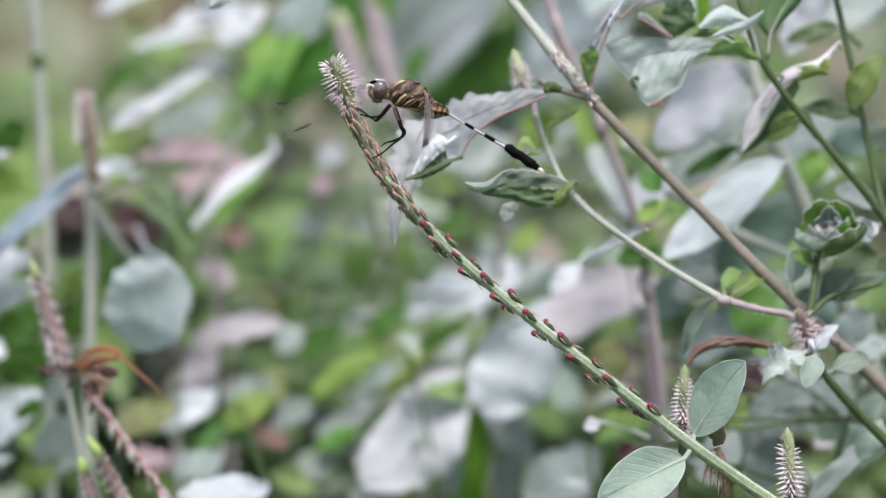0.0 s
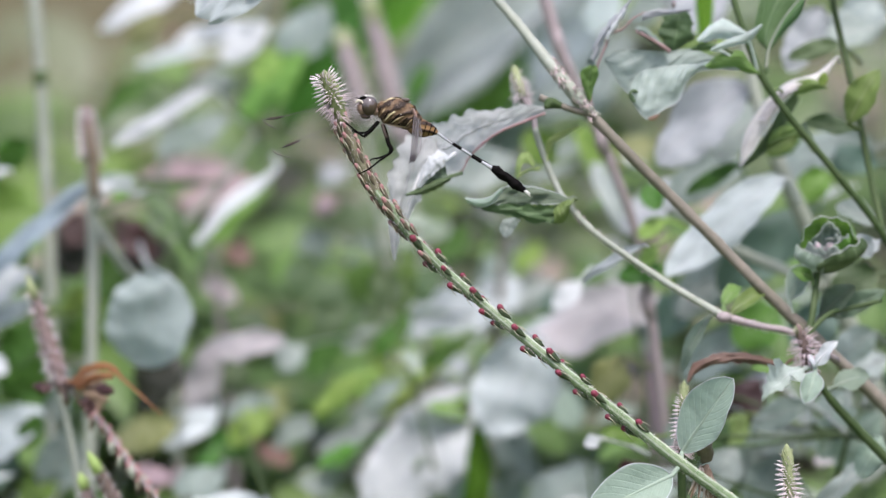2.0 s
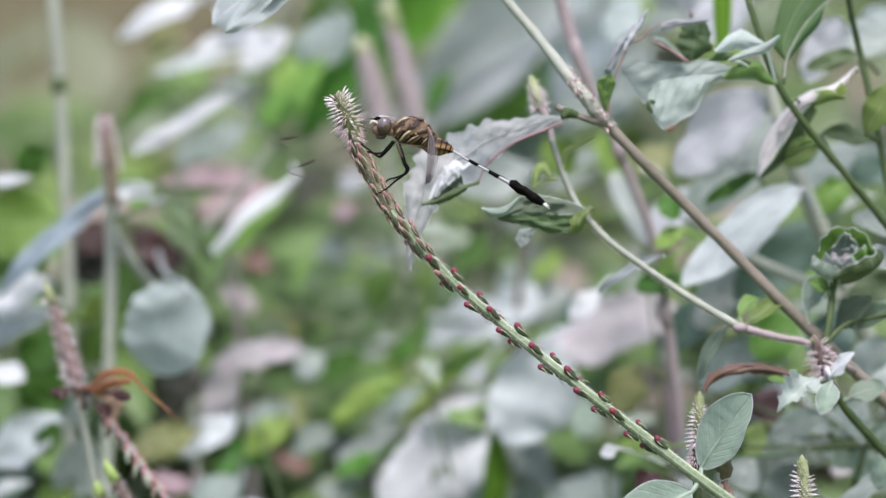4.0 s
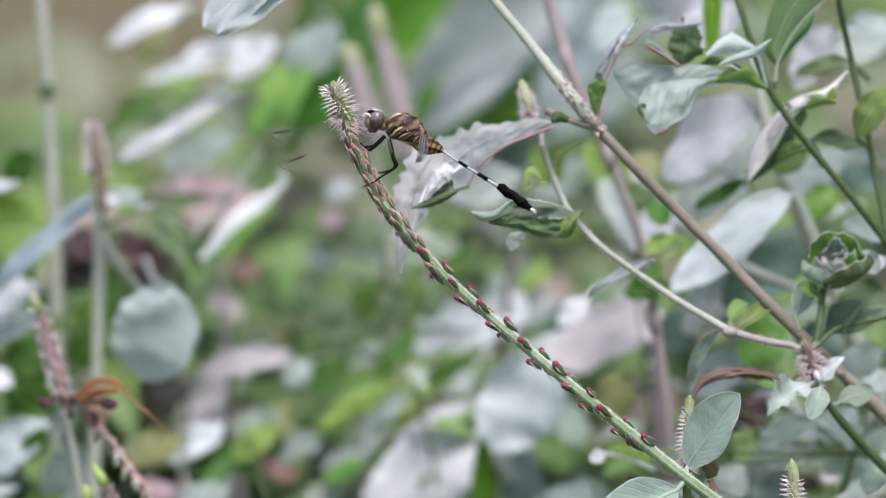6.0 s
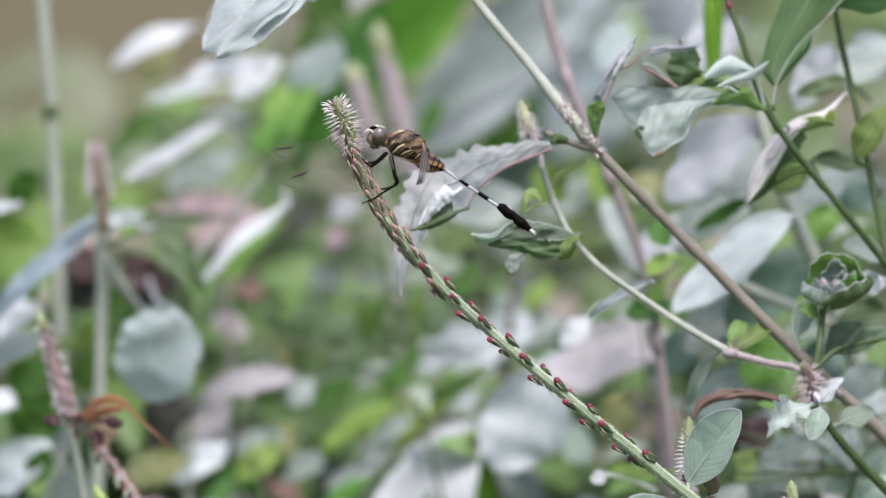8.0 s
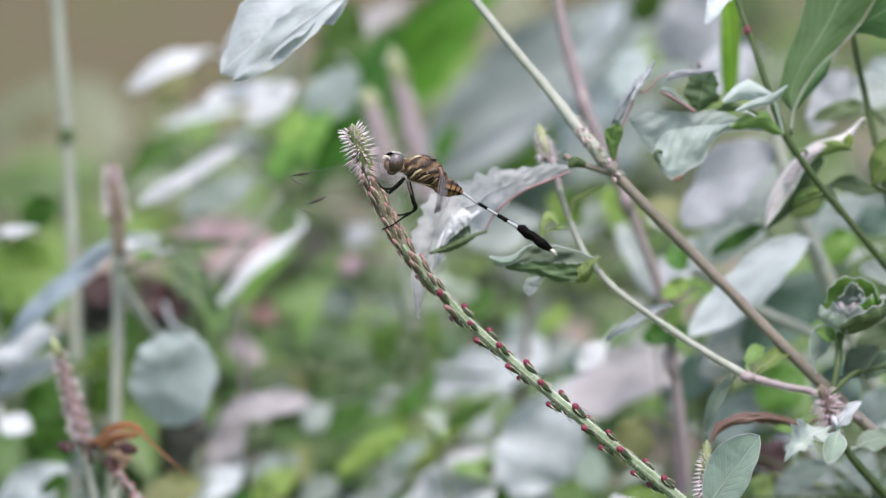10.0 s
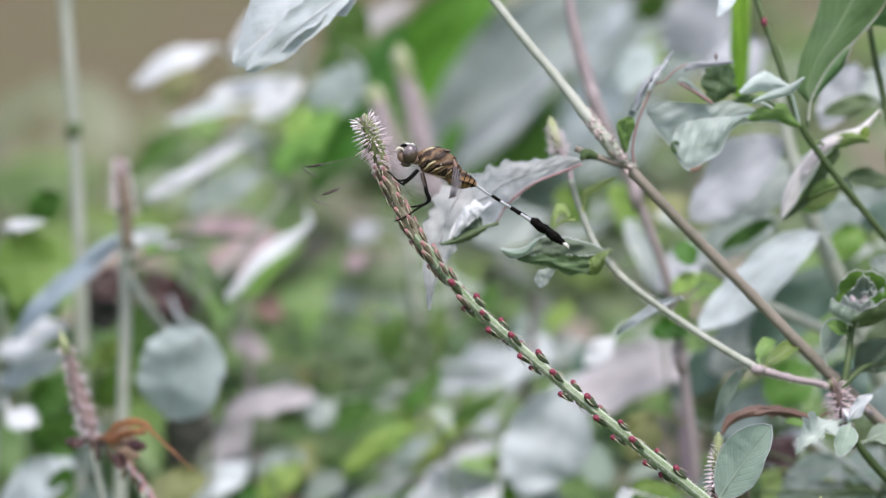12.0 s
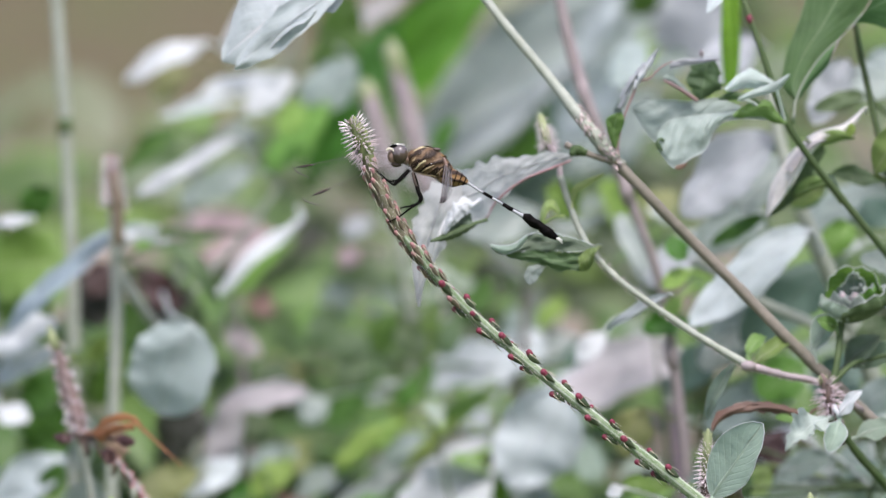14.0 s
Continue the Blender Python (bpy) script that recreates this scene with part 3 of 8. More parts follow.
THORAX = streaked("streaked_brown_chitin", (0.14, 0.09, 0.047), (0.026, 0.016, 0.009), (-0.6, 0.1, 0.8), 2.2, 9.0, 0.0)
STRIPE = plain("cream_yellow_stripe", (0.62, 0.56, 0.33), (0.45, 0.38, 0.2), 700, rough=0.5, relief=0.15, spec=0.25)
STRIPE_PALE = plain("pale_cream_face", (0.6, 0.57, 0.44), (0.36, 0.32, 0.22), 900, rough=0.5, relief=0.3, spec=0.3)
STRIPE_DULL = plain("dull_ochre_stripe", (0.45, 0.37, 0.2), (0.25, 0.18, 0.1), 700, rough=0.5, relief=0.15, spec=0.25)
CHITIN_BLACK = plain("black_chitin", (0.0025, 0.0025, 0.0025), (0.008, 0.007, 0.006), 1500, rough=0.65, relief=0.2, spec=0.05)
CHITIN_CREAM = plain("cream_chitin", (0.72, 0.72, 0.64), (0.6, 0.6, 0.52), 900, rough=0.45, relief=0.1)
CHITIN_YELLOW = streaked("streaked_amber_chitin", (0.25, 0.15, 0.06), (0.03, 0.017, 0.01), (0.25, 0.1, 0.95), 1.7, 5.0)
CHITIN_GREY = plain("pale_grey_chitin", (0.44, 0.46, 0.47), (0.3, 0.32, 0.32), 900, rough=0.45, relief=0.1)
CHITIN_BROWN = plain("brown_leg_chitin", (0.1, 0.07, 0.05), (0.04, 0.03, 0.02), 900, rough=0.45, relief=0.1)
EYE = plain("smoky_grey_eye", (0.17, 0.15, 0.145), (0.07, 0.058, 0.052), 500, rough=0.25, relief=0.05, spec=0.5, stain=400)
EYE_LOW = plain("olive_lower_eye", (0.1, 0.075, 0.045), (0.045, 0.033, 0.024), 500, rough=0.3, relief=0.05, spec=0.4, stain=300)
STRAP = plain("tan_wing_root", (0.3, 0.2, 0.15), (0.16, 0.1, 0.07), 500, rough=0.45, relief=0.2)
FACE = plain("olive_brown_face", (0.3, 0.21, 0.15), (0.13, 0.085, 0.06), 700, rough=0.4, relief=0.1)

def ball(bm, centre, r, squash=(1, 1, 1), slot=0):
    made = bmesh.ops.create_uvsphere(bm, u_segments=18, v_segments=12, radius=r / 1000)
    for v in made["verts"]:
        v.co = Vector((v.co.x * squash[0], v.co.y * squash[1], v.co.z * squash[2])) + centre
    for f in bm.faces:
        if all(v in made["verts"] for v in f.verts):
            f.material_index = slot
    return bm


THORAX_LINE = spline(kp(mv(-4.89, 0.04, 0.27), mv(-4.07, 0.06, 0.40), mv(-2.85, 0.05, 0.34), mv(-1.36, 0.05, 0.34), mv(0.27, 0.02, 0.13), mv(1.90, -0.08, -0.54), mv(3.40, -0.21, -1.48), mv(4.75, -0.36, -2.56), mv(5.70, -0.43, -3.09)), 5)
THORAX_SIZE = [1.5, 2.35, 2.9, 3.25, 3.45, 3.25, 2.75, 2.2, 1.7]
thorax = part("thorax", rod(THORAX_LINE, THORAX_SIZE, sides=24, flat=0.8, lump=0.05), THORAX, fly, "mottled maroon-brown thorax with cream stripes")


def on_skin(p, side):
    """The place on the thorax's flank, on the near or far side, beside a point of its middle plane."""
    r = spread(THORAX_SIZE, len(THORAX_LINE))
    c, size = min(zip(THORAX_LINE, r), key=lambda v: (v[0] - FLY - p).length)
    gap = (c - FLY - p).length * 1000
    return FLY + p + mv(0, -side * 0.8 * math.sqrt(max(size * size - gap * gap, 0.02)), 0)


for path, radii, material in (
        ((mv(-4.77, 0.12, 0.83), mv(-3.55, 0.32, 2.33), mv(-1.65, 0.48, 3.42), mv(0.25, 0.50, 3.56)), [0.15, 0.36, 0.4, 0.15], STRIPE),
        ((mv(-3.01, -0.25, -1.77), mv(-2.06, -0.06, -0.40), mv(-0.56, 0.12, 0.83), mv(1.34, 0.31, 2.19)), [0.15, 0.42, 0.5, 0.2], STRIPE),
        ((mv(0.66, 0.00, 0.01), mv(1.61, 0.15, 1.10), mv(2.70, 0.31, 2.19)), [0.15, 0.4, 0.2], CHITIN_CREAM),
        ((mv(-4.50, -0.15, -1.09), mv(-3.55, 0.08, 0.55), mv(-2.19, 0.29, 2.06), mv(-1.10, 0.40, 2.88)), [0.12, 0.36, 0.36, 0.1], STRIPE_DULL),
        ((mv(-1.38, -0.30, -2.18), mv(-0.02, -0.15, -1.09), mv(1.47, -0.04, -0.27)), [0.12, 0.34, 0.12], STRIPE_DULL),
        ((mv(-3.83, -0.28, -2.04), mv(-2.74, -0.02, -0.13), mv(-1.11, 0.25, 1.78), mv(0.66, 0.42, 3.01)), [0.08, 0.2, 0.2, 0.08], CHITIN_BLACK),
        ((mv(-1.52, -0.27, -1.91), mv(-0.16, -0.06, -0.40), mv(1.75, 0.19, 1.37)), [0.08, 0.22, 0.1], CHITIN_BLACK),
        ((mv(-3.28, -0.34, -2.46), mv(-0.57, -0.40, -2.87), mv(2.15, -0.42, -3.00)), [0.1, 0.3, 0.12], STRIPE_DULL),
        ((mv(0.25, -0.34, -2.46), mv(2.15, -0.11, -0.81), mv(3.51, 0.08, 0.55)), [0.1, 0.22, 0.1], CHITIN_BLACK),
        ((mv(2.15, -0.36, -2.59), mv(3.24, -0.17, -1.22), mv(3.92, -0.02, -0.13)), [0.1, 0.32, 0.1], STRIPE_DULL),
        ((mv(-3.01, 0.40, 2.88), mv(-0.29, 0.53, 3.83), mv(1.88, 0.44, 3.15)), [0.1, 0.2, 0.1], CHITIN_BLACK),
        ((mv(2.56, 0.34, 2.47), mv(3.65, 0.19, 1.37), mv(4.46, -0.02, -0.13)), [0.1, 0.32, 0.1], STRIPE_DULL)):
    for side in (1, -1):
        line = spline([on_skin(q, side) for q in path], 5)
        part("stripe", rod(line, [0.62 * r for r in radii], sides=8, flat=0.45, lump=0.5), material, thorax)
# short tan hairs on the thorax
rng = random.Random(17)
bm = bmesh.new()
for i in range(260):
    k = rng.randrange(3, len(THORAX_LINE) - 8)
    r = spread(THORAX_SIZE, len(THORAX_LINE))[k] / 1000
    ang = rng.uniform(0, 6.283)
    out = Vector((rng.gauss(-0.1, 0.2), 0.8 * math.cos(ang), math.sin(ang)))
    root = THORAX_LINE[k] + Vector((0, 0.8 * math.cos(ang), math.sin(ang))) * r * 0.97
    tube(bm, [root, root + out.normalized() * rng.uniform(0.0004, 0.0009)], [0.045, 0.015], sides=3)
tagged(part("thorax_hairs", bm, STRAP, fly, "short tan hairs"), kind="stuff")
for k in range(4):
    at = FLY + (mv(1.77, -0.63, 3.35) if k == 0 else mv(3.26, -0.97, 1.89) if k == 1 else mv(1.49, 1.53, 3.10) if k == 2 else mv(3.12, 1.46, 1.61))
    part("wing_base", ball(bmesh.new(), at, 0.7, (1.5, 0.8, 0.65)), (CHITIN_BROWN, CHITIN_YELLOW)[k % 2], fly, "knobbly brown wing base")
part("wing_strap", rod(spline(kp(mv(3.54, -2.11, 1.62), mv(4.22, -2.74, 0.05), mv(4.63, -3.21, -2.35), mv(4.76, -4.00, -4.98)), 5), [0.35, 0.5, 0.46, 0.3], sides=8, flat=0.5), STRAP, fly, "tan folded root of the lowered wings")
part("neck", rod(kp(mv(-6.25, 0.08, 0.54), mv(-4.62, 0.04, 0.27)), [1.3, 1.4], sides=10), FACE, fly)


head = part("head", ball(bmesh.new(), FLY + mv(-8.44, 0.12, 0.83), 1.5, (1.0, 1.1, 1.15)), FACE, fly, "olive-brown face")
for side in (-1, 1):
    bm = ball(bmesh.new(), FLY + mv(-6.95, 0.20, 1.44) + mv(0, side * 0.95, 0), 2.0, (0.98, 0.82, 1.15))
    for f in bm.faces:
        mid = f.calc_center_median() - FLY
        f.material_index = 1 if (mid - (mv(-6.95, 0.20, 1.44))).dot(Vector((-0.3, 0, 0.95))) > 0.0004 + 0.0005 * noise.noise(mid * 900) else 0
    part("eye", bm, [EYE_LOW, EYE], head, "compound eye, smoky grey above and olive-brown below")
part("frons", rod(spline(kp(mv(-10.34, 0.29, 2.06) + mv(0, -1.75, 0), mv(-9.66, 0.38, 2.74) + mv(0, -1.75, 0), mv(-8.71, 0.34, 2.47) + mv(0, -1.75, 0), mv(-8.03, 0.15, 1.10) + mv(0, -1.75, 0)), 4), [0.15, 0.32, 0.3, 0.22, 0.1], sides=8, flat=0.6, lump=0.5), STRIPE_PALE, head, "cream bar across the face")
part("face_mark", rod(spline(kp(mv(-9.39, 0.42, 3.01) + mv(0, -1.5, 0), mv(-8.71, 0.48, 3.42) + mv(0, -1.5, 0), mv(-7.76, 0.50, 3.56) + mv(0, -1.5, 0)), 4), [0.3, 0.5, 0.42, 0.2], sides=8, lump=0.4), CHITIN_BLACK, head, "black band above the face")
# the glint on top of the head is shaped as a cream rod
part("crown", rod(spline(kp(mv(-8.57, 0.48, 3.42) + mv(0, -0.9, 0), mv(-7.76, 0.53, 3.83) + mv(0, -0.9, 0), mv(-6.81, 0.53, 3.83) + mv(0, -0.9, 0), mv(-5.86, 0.51, 3.70) + mv(0, -0.9, 0)), 4), [0.1, 0.22, 0.13, 0.22, 0.1], sides=8, flat=1.6, lump=0.9), CHITIN_CREAM, head, "whitish glint on the head between the eyes")
part("mouthparts", ball(bmesh.new(), FLY + mv(-7.63, -0.15, -1.09), 0.95, (1.3, 1.3, 0.7)), CHITIN_BROWN, head)
for side in (-1, 1):
    part("antenna", rod([FLY + q + mv(0, side * 0.7, 0) for q in (mv(-9.10, 0.38, 2.69), mv(-9.78, 0.43, 3.09), mv(-10.46, 0.45, 3.23))], [0.06, 0.04, 0.02], sides=4), CHITIN_BLACK, head)
# swollen first abdomen segments
part("abdomen_base", rod(spline(kp(mv(3.80, -0.32, -2.29), mv(4.89, -0.42, -2.96), mv(6.38, -0.47, -3.36), mv(7.74, -0.49, -3.50), mv(8.83, -0.53, -3.77), mv(9.78, -0.59, -4.17)), 5), [2.1, 2.3, 2.15, 1.7, 1.15, 0.5], sides=16, flat=0.9, lump=0.04), CHITIN_YELLOW, fly, "swollen amber abdomen base with black rings")
for c, w, r in ((mv(4.89, -0.40, -2.82), mv(0.18, 0, -0.07), 2.3), (mv(6.66, -0.47, -3.36), mv(0.12, 0, -0.03), 2.12), (mv(7.88, -0.50, -3.54), mv(0.13, 0, -0.04), 1.66), (mv(8.96, -0.53, -3.81), mv(0.2, 0, -0.07), 1.08)):
    part("segment_ring", rod([FLY + c - w, FLY + c, FLY + c + w], [r, r + 0.06, r], sides=16, flat=0.9), CHITIN_BLACK, fly)

# the thin abdomen with its bands swings at the waist
WAIST = mv(9.10, -0.49, -3.50)
bm = rod(spline(kp(mv(8.69, -0.51, -3.63), mv(10.19, -0.62, -4.44), mv(12.63, -0.83, -5.92), mv(14.13, -0.95, -6.72)), 5), [0.65, 0.36, 0.31, 0.34], sides=12)
bmesh.ops.translate(bm, verts=bm.verts, vec=-(FLY + WAIST))
mesh = shared("abdomen", bm, [CHITIN_GREY])
abdomen = link_mesh("abdomen", mesh, fly, "very thin pale grey abdomen with black bands", WAIST)


def ring_part(name, a, b, ra, rb, material, label=""):
    c = (a + b) / 2
    part(name, rod([FLY + a, FLY + a.lerp(c, 0.5), FLY + c, FLY + c.lerp(b, 0.5), FLY + b], [ra * 0.96, ra, (ra + rb) / 2, rb, rb * 0.96], sides=12), material, abdomen, label)


part("dorsal_line", rod(spline(kp(mv(9.2, -0.5, -3.55), mv(12.63, -0.83, -5.6), mv(18.4, -1.27, -8.62), mv(23.4, -1.64, -11.3)), 6), [0.14, 0.12, 0.14, 0.2], sides=6), CHITIN_BLACK, abdomen, "dark line along the back")
ring_part("band", mv(13.58, -0.90, -6.39), mv(15.76, -1.07, -7.60), 0.4, 0.42, CHITIN_BLACK, "black band")
ring_part("segment", mv(15.76, -1.07, -7.60), mv(18.47, -1.28, -9.08), 0.36, 0.41, CHITIN_GREY)
ring_part("band", mv(18.34, -1.27, -9.01), mv(20.78, -1.46, -10.36), 0.47, 0.5, CHITIN_BLACK, "black band")
ring_part("segment", mv(20.78, -1.46, -10.36), mv(23.77, -1.68, -11.97), 0.43, 0.54, CHITIN_GREY)
part("tail_club", rod(spline(kp(mv(23.23, -1.64, -11.70), mv(24.86, -1.76, -12.51), mv(27.16, -1.95, -13.85), mv(29.34, -2.15, -15.33), mv(30.97, -2.31, -16.41), mv(31.78, -2.36, -16.81)), 5), [0.62, 1.05, 1.1, 0.95, 1.15, 1.1, 0.75, 0.35], sides=14, flat=0.8, lump=0.7), CHITIN_BLACK, abdomen, "black widened tail end")
for side in (-1, 1):
    part("tail_clasper", rod(kp(mv(31.10, -2.29, -16.27), mv(33.00, -2.48, -17.62) + mv(0, side * 0.5, 0.25 * side)), [0.45, 0.12], sides=6), CHITIN_CREAM, abdomen, "whitish tail clasper")


def leg(points, radii, material=None):
    path = spline(kp(*points), 5)
    bm = rod(path, [r * 0.88 for r in radii], sides=7)
    for i in range(len(path) // 2, len(path) - 1, 2):
        tube(bm, [path[i], path[i] + mv(0.25, -0.3, -0.55)], [0.06, 0.02], sides=3)
    part("leg", bm, material or CHITIN_BLACK, fly, "thin spiny black leg")


leg((mv(-4.61, -1.38, -2.02), mv(-5.28, -1.79, -2.93), mv(-6.50, -1.99, -4.41), mv(-7.86, -2.20, -5.89)), [0.5, 0.6, 0.6, 0.4])
leg((mv(-7.86, -2.20, -5.89), mv(-9.49, -2.18, -4.79), mv(-11.11, -2.15, -3.57), mv(-12.47, -2.04, -2.76)), [0.28, 0.22, 0.18])
leg((mv(-4.36, 0.78, -2.28), mv(-6.26, 0.75, -4.47), mv(-8.16, 0.36, -5.24), mv(-11.15, -0.10, -4.64), mv(-13.04, -0.57, -4.03)), [0.4, 0.4, 0.3, 0.2, 0.15])
leg((mv(-3.66, -1.46, -2.56), mv(-3.11, -2.09, -4.12), mv(-2.43, -2.59, -5.70)), [0.42, 0.42, 0.42], CHITIN_BROWN)
leg((mv(-2.43, -2.59, -5.70), mv(-1.75, -2.93, -7.16), mv(-1.07, -3.12, -8.50), mv(-1.48, -3.25, -9.44)), [0.45, 0.6, 0.66, 0.45])
leg((mv(-1.48, -3.25, -9.44), mv(-4.06, -3.53, -11.46), mv(-6.23, -3.53, -13.37), mv(-8.67, -3.58, -14.74)), [0.34, 0.24, 0.16])
leg((mv(-3.27, 0.43, -2.79), mv(-1.91, 0.17, -6.59), mv(-1.36, -0.51, -9.52), mv(-3.81, -0.97, -10.83), mv(-5.71, -1.32, -11.33), mv(-6.52, -1.70, -12.10)), [0.4, 0.4, 0.4, 0.28, 0.2, 0.12])

def membrane(name, low, high):
    m, n, l, p = nodes_of(name)
    p.inputs["Base Color"].default_value = (0.3, 0.27, 0.23, 1)
    p.inputs["Roughness"].default_value = 0.25
    clear = n.new("ShaderNodeBsdfTransparent")
    mix = n.new("ShaderNodeMixShader")
    fine = noise_node(n, l, 900, 3, n.new("ShaderNodeTexCoord").outputs["Object"])
    l.new(math_node(n, l, "MULTIPLY_ADD", fine, high - low, low), mix.inputs[0])
    l.new(clear.outputs[0], mix.inputs[1])
    l.new(p.outputs[0], mix.inputs[2])
    l.new(mix.outputs[0], n["Material Output"].inputs["Surface"])
    return m


MEMBRANE, SMOKY_MEMBRANE = membrane("clear_wing_membrane", 0.0, 0.1), membrane("smoky_wing_membrane", 0.08, 0.34)
VEIN_PALE = plain("smoky_wing_vein", (0.07, 0.06, 0.055), (0.14, 0.12, 0.11), 900, rough=0.4)
VEIN = plain("dark_wing_vein", (0.025, 0.02, 0.018), (0.06, 0.05, 0.04), 900, rough=0.4)


def wing(root, tip, width, face, label, droop=0.06, mark=0.86, skin=None, thick=1.0):
    """A clear narrow wing: membrane, dark veins and the dark mark near the tip."""
    axis = tip - root
    size = axis.length
    axis.normalize()
    up = (face - axis * face.dot(axis)).normalized()
    side = axis.cross(up)

    def spot(s, u):
        front = 0.16 * width * math.sin(math.pi * min(s * 1.1, 1) ** 0.8)
        back = width * (0.30 + 0.75 * math.sin(math.pi * s ** 0.7)) * (1 - s ** 9) ** 0.5
        reach = (front + (-back - front) * u) / 1000
        return axis * (s * size) + side * reach + up * (-droop * size * s * s + 0.0004 * math.sin(u * 22))

    bm = bmesh.new()
    grid = [[bm.verts.new(spot(i / 24, j / 8)) for j in range(9)] for i in range(25)]
    for i in range(24):
        for j in range(8):
            bm.faces.new((grid[i][j], grid[i][j + 1], grid[i + 1][j + 1], grid[i + 1][j]))
    ob = link_mesh("wing", shared("wing", bm, [skin or MEMBRANE]), fly, label, root)
    bm = bmesh.new()
    for u, r, end in ((0.0, 0.05, 0.97), (0.09, 0.035, 0.9), (0.2, 0.02, 0.96), (0.42, 0.012, 0.95), (0.64, 0.012, 0.9), (1.0, 0.022, 1.0)):
        tube(bm, [spot(i / 24 * end, u) for i in range(25)], [r * thick, r * thick, r * thick * 0.7], sides=4)
    for k in range(26):
        s = 0.06 + 0.88 * k / 26
        tube(bm, [spot(s, 0.0), spot(s + 0.01, 0.2), spot(s + 0.025, 0.64), spot(min(s + 0.035, 0.99), 1.0)], [0.009, 0.008], sides=3)
    tube(bm, [spot(0.86 + 0.14 * k / 15, 1.0) for k in range(16)] + [spot(1.0, 1 - k / 6) for k in range(1, 7)], [0.03, 0.1, 0.16, 0.17, 0.1], sides=4)
    veins = shared("venation", bm, [VEIN_PALE])
    link_mesh("venation", veins, ob, "fine dark wing veins")
    bm = bmesh.new()
    tube(bm, [spot(mark + 0.1 * s, 0.045) for s in (0, 0.1, 0.5, 0.9, 1)], [0.08, 0.2, 0.24, 0.2, 0.08], sides=6, flat=0.3, slot=1)
    for u in (0.0, 0.1):
        tube(bm, [spot(mark - 0.02 + 0.14 * s, u) for s in (0, 0.25, 0.5, 0.75, 1)], [0.09, 0.24, 0.12], sides=5)
    link_mesh("wing_mark", shared("wing_mark", bm, [VEIN, CHITIN_BROWN]), ob, "dark mark near the wing tip")
    return ob


wing_a = wing(mv(-1.37, 1.73, 2.53), mv(-32.97, 11.93, -3.08), 7.6, Vector((0.1, -0.9, 0.5)), "clear veined wing swept forward", 0.02)
wing_b = wing(mv(-0.01, 1.85, 1.42), mv(-29.80, 5.40, -10.40), 8.4, Vector((0.1, -0.85, 0.6)), "clear veined wing swept forward", -0.04, 0.8)
near_fore = wing(mv(4.08, -2.74, 0.05), mv(3.90, -30.78, -8.91), 2.2, Vector((0.75, -0.2, 0.5)), "smoky veined wing lowered beside the body", 0.02, skin=SMOKY_MEMBRANE, thick=2.2)
near_hind = wing(mv(4.76, -2.81, -0.48), mv(4.6, -30.74, -8.64), 2.4, Vector((0.8, -0.25, 0.5)), "smoky veined wing lowered beside the body", 0.02, skin=SMOKY_MEMBRANE, thick=2.2)

# ---- the woody stalk with its forks, leaves and flower heads ----
stalk = thing("woody_stalk_plant", mm(175, 70, -620), "brownish branching stalk with grey-green leaves and bristly flower heads", "plant")
stem(stalk, STEM_BROWN, [mm(175, 70, -620), mm(178, 60, -330), mm(156.6, 30.1, -109.0), mm(119.5, 30.8, -53.5), mm(99.5, 27.7, -33.0), mm(85.4, 25.5, -19.7), mm(70.0, 24.7, -4.0), mm(54.7, 23.8, 11.4), mm(44.2, 23.3, 22.2), mm(38.3, 24.2, 28.2)], [3.2, 3.0, 2.5, 2.0, 1.55, 1.45, 1.4, 1.35, 1.3, 1.45], "main_stem", "brown-grey woody stem")
stem(stalk, STEM_GREY, [mm(38.3, 24.2, 28.2), mm(34.6, 24.8, 32.8), mm(29.8, 27.6, 38.4), mm(23.7, 32.7, 45.9), mm(14.0, 38.3, 57.1), mm(2.2, 44.3, 71.2)], [1.6, 1.85, 1.6, 1.25, 1.1, 1.0], "upper_stem", "pale upper stem with pinkish scars")
rng = random.Random(8)
scars = spline([mm(38.9, 24.0, 27.4), mm(34.6, 24.8, 32.8), mm(29.8, 27.6, 38.4), mm(27.8, 30.0, 40.9)], 16)
SCAR = plain("pale_pink_scar", (0.7, 0.6, 0.57), (0.5, 0.38, 0.35), 900, relief=0.6)
for i in range(110):
    at = scars[int(rng.random() ** 1.2 * (len(scars) - 1))]
    ang = rng.uniform(-0.7, 1.5)
    out = (Vector((0.77, 0, 0.64)) * math.sin(ang) + Vector((0, -1, 0)) * math.cos(ang)).normalized()
    part("bud_scale", rod([at + out * 0.0012, at + out * 0.0019 + mv(0.3, 0, -0.5), at + out * rng.uniform(0.002, 0.0025) + mv(rng.uniform(0, 1.2), 0, rng.uniform(-1.6, -0.6))], [0.34, 0.3, 0.08], sides=5, lump=0.5), (SCAR, STEM_PINK, STEM_GREY, STEM_PINK, STEM_BROWN)[i % 5], stalk)
# side branch to the knot and the burr
stem(stalk, STEM_GREY, [mm(25.1, 31.6, 23.7), mm(27.9, 30.4, 15.5), mm(32.4, 27.2, 6.4), mm(38.2, 25.3, 0.1), mm(47.8, 23.2, -7.0), mm(59.5, 20.2, -14.5), mm(71.2, 18.2, -21.2)], [0.8, 0.85, 0.85, 0.85, 0.85, 0.9, 1.1], "side_branch", "pale grey-green side branch with a knot")
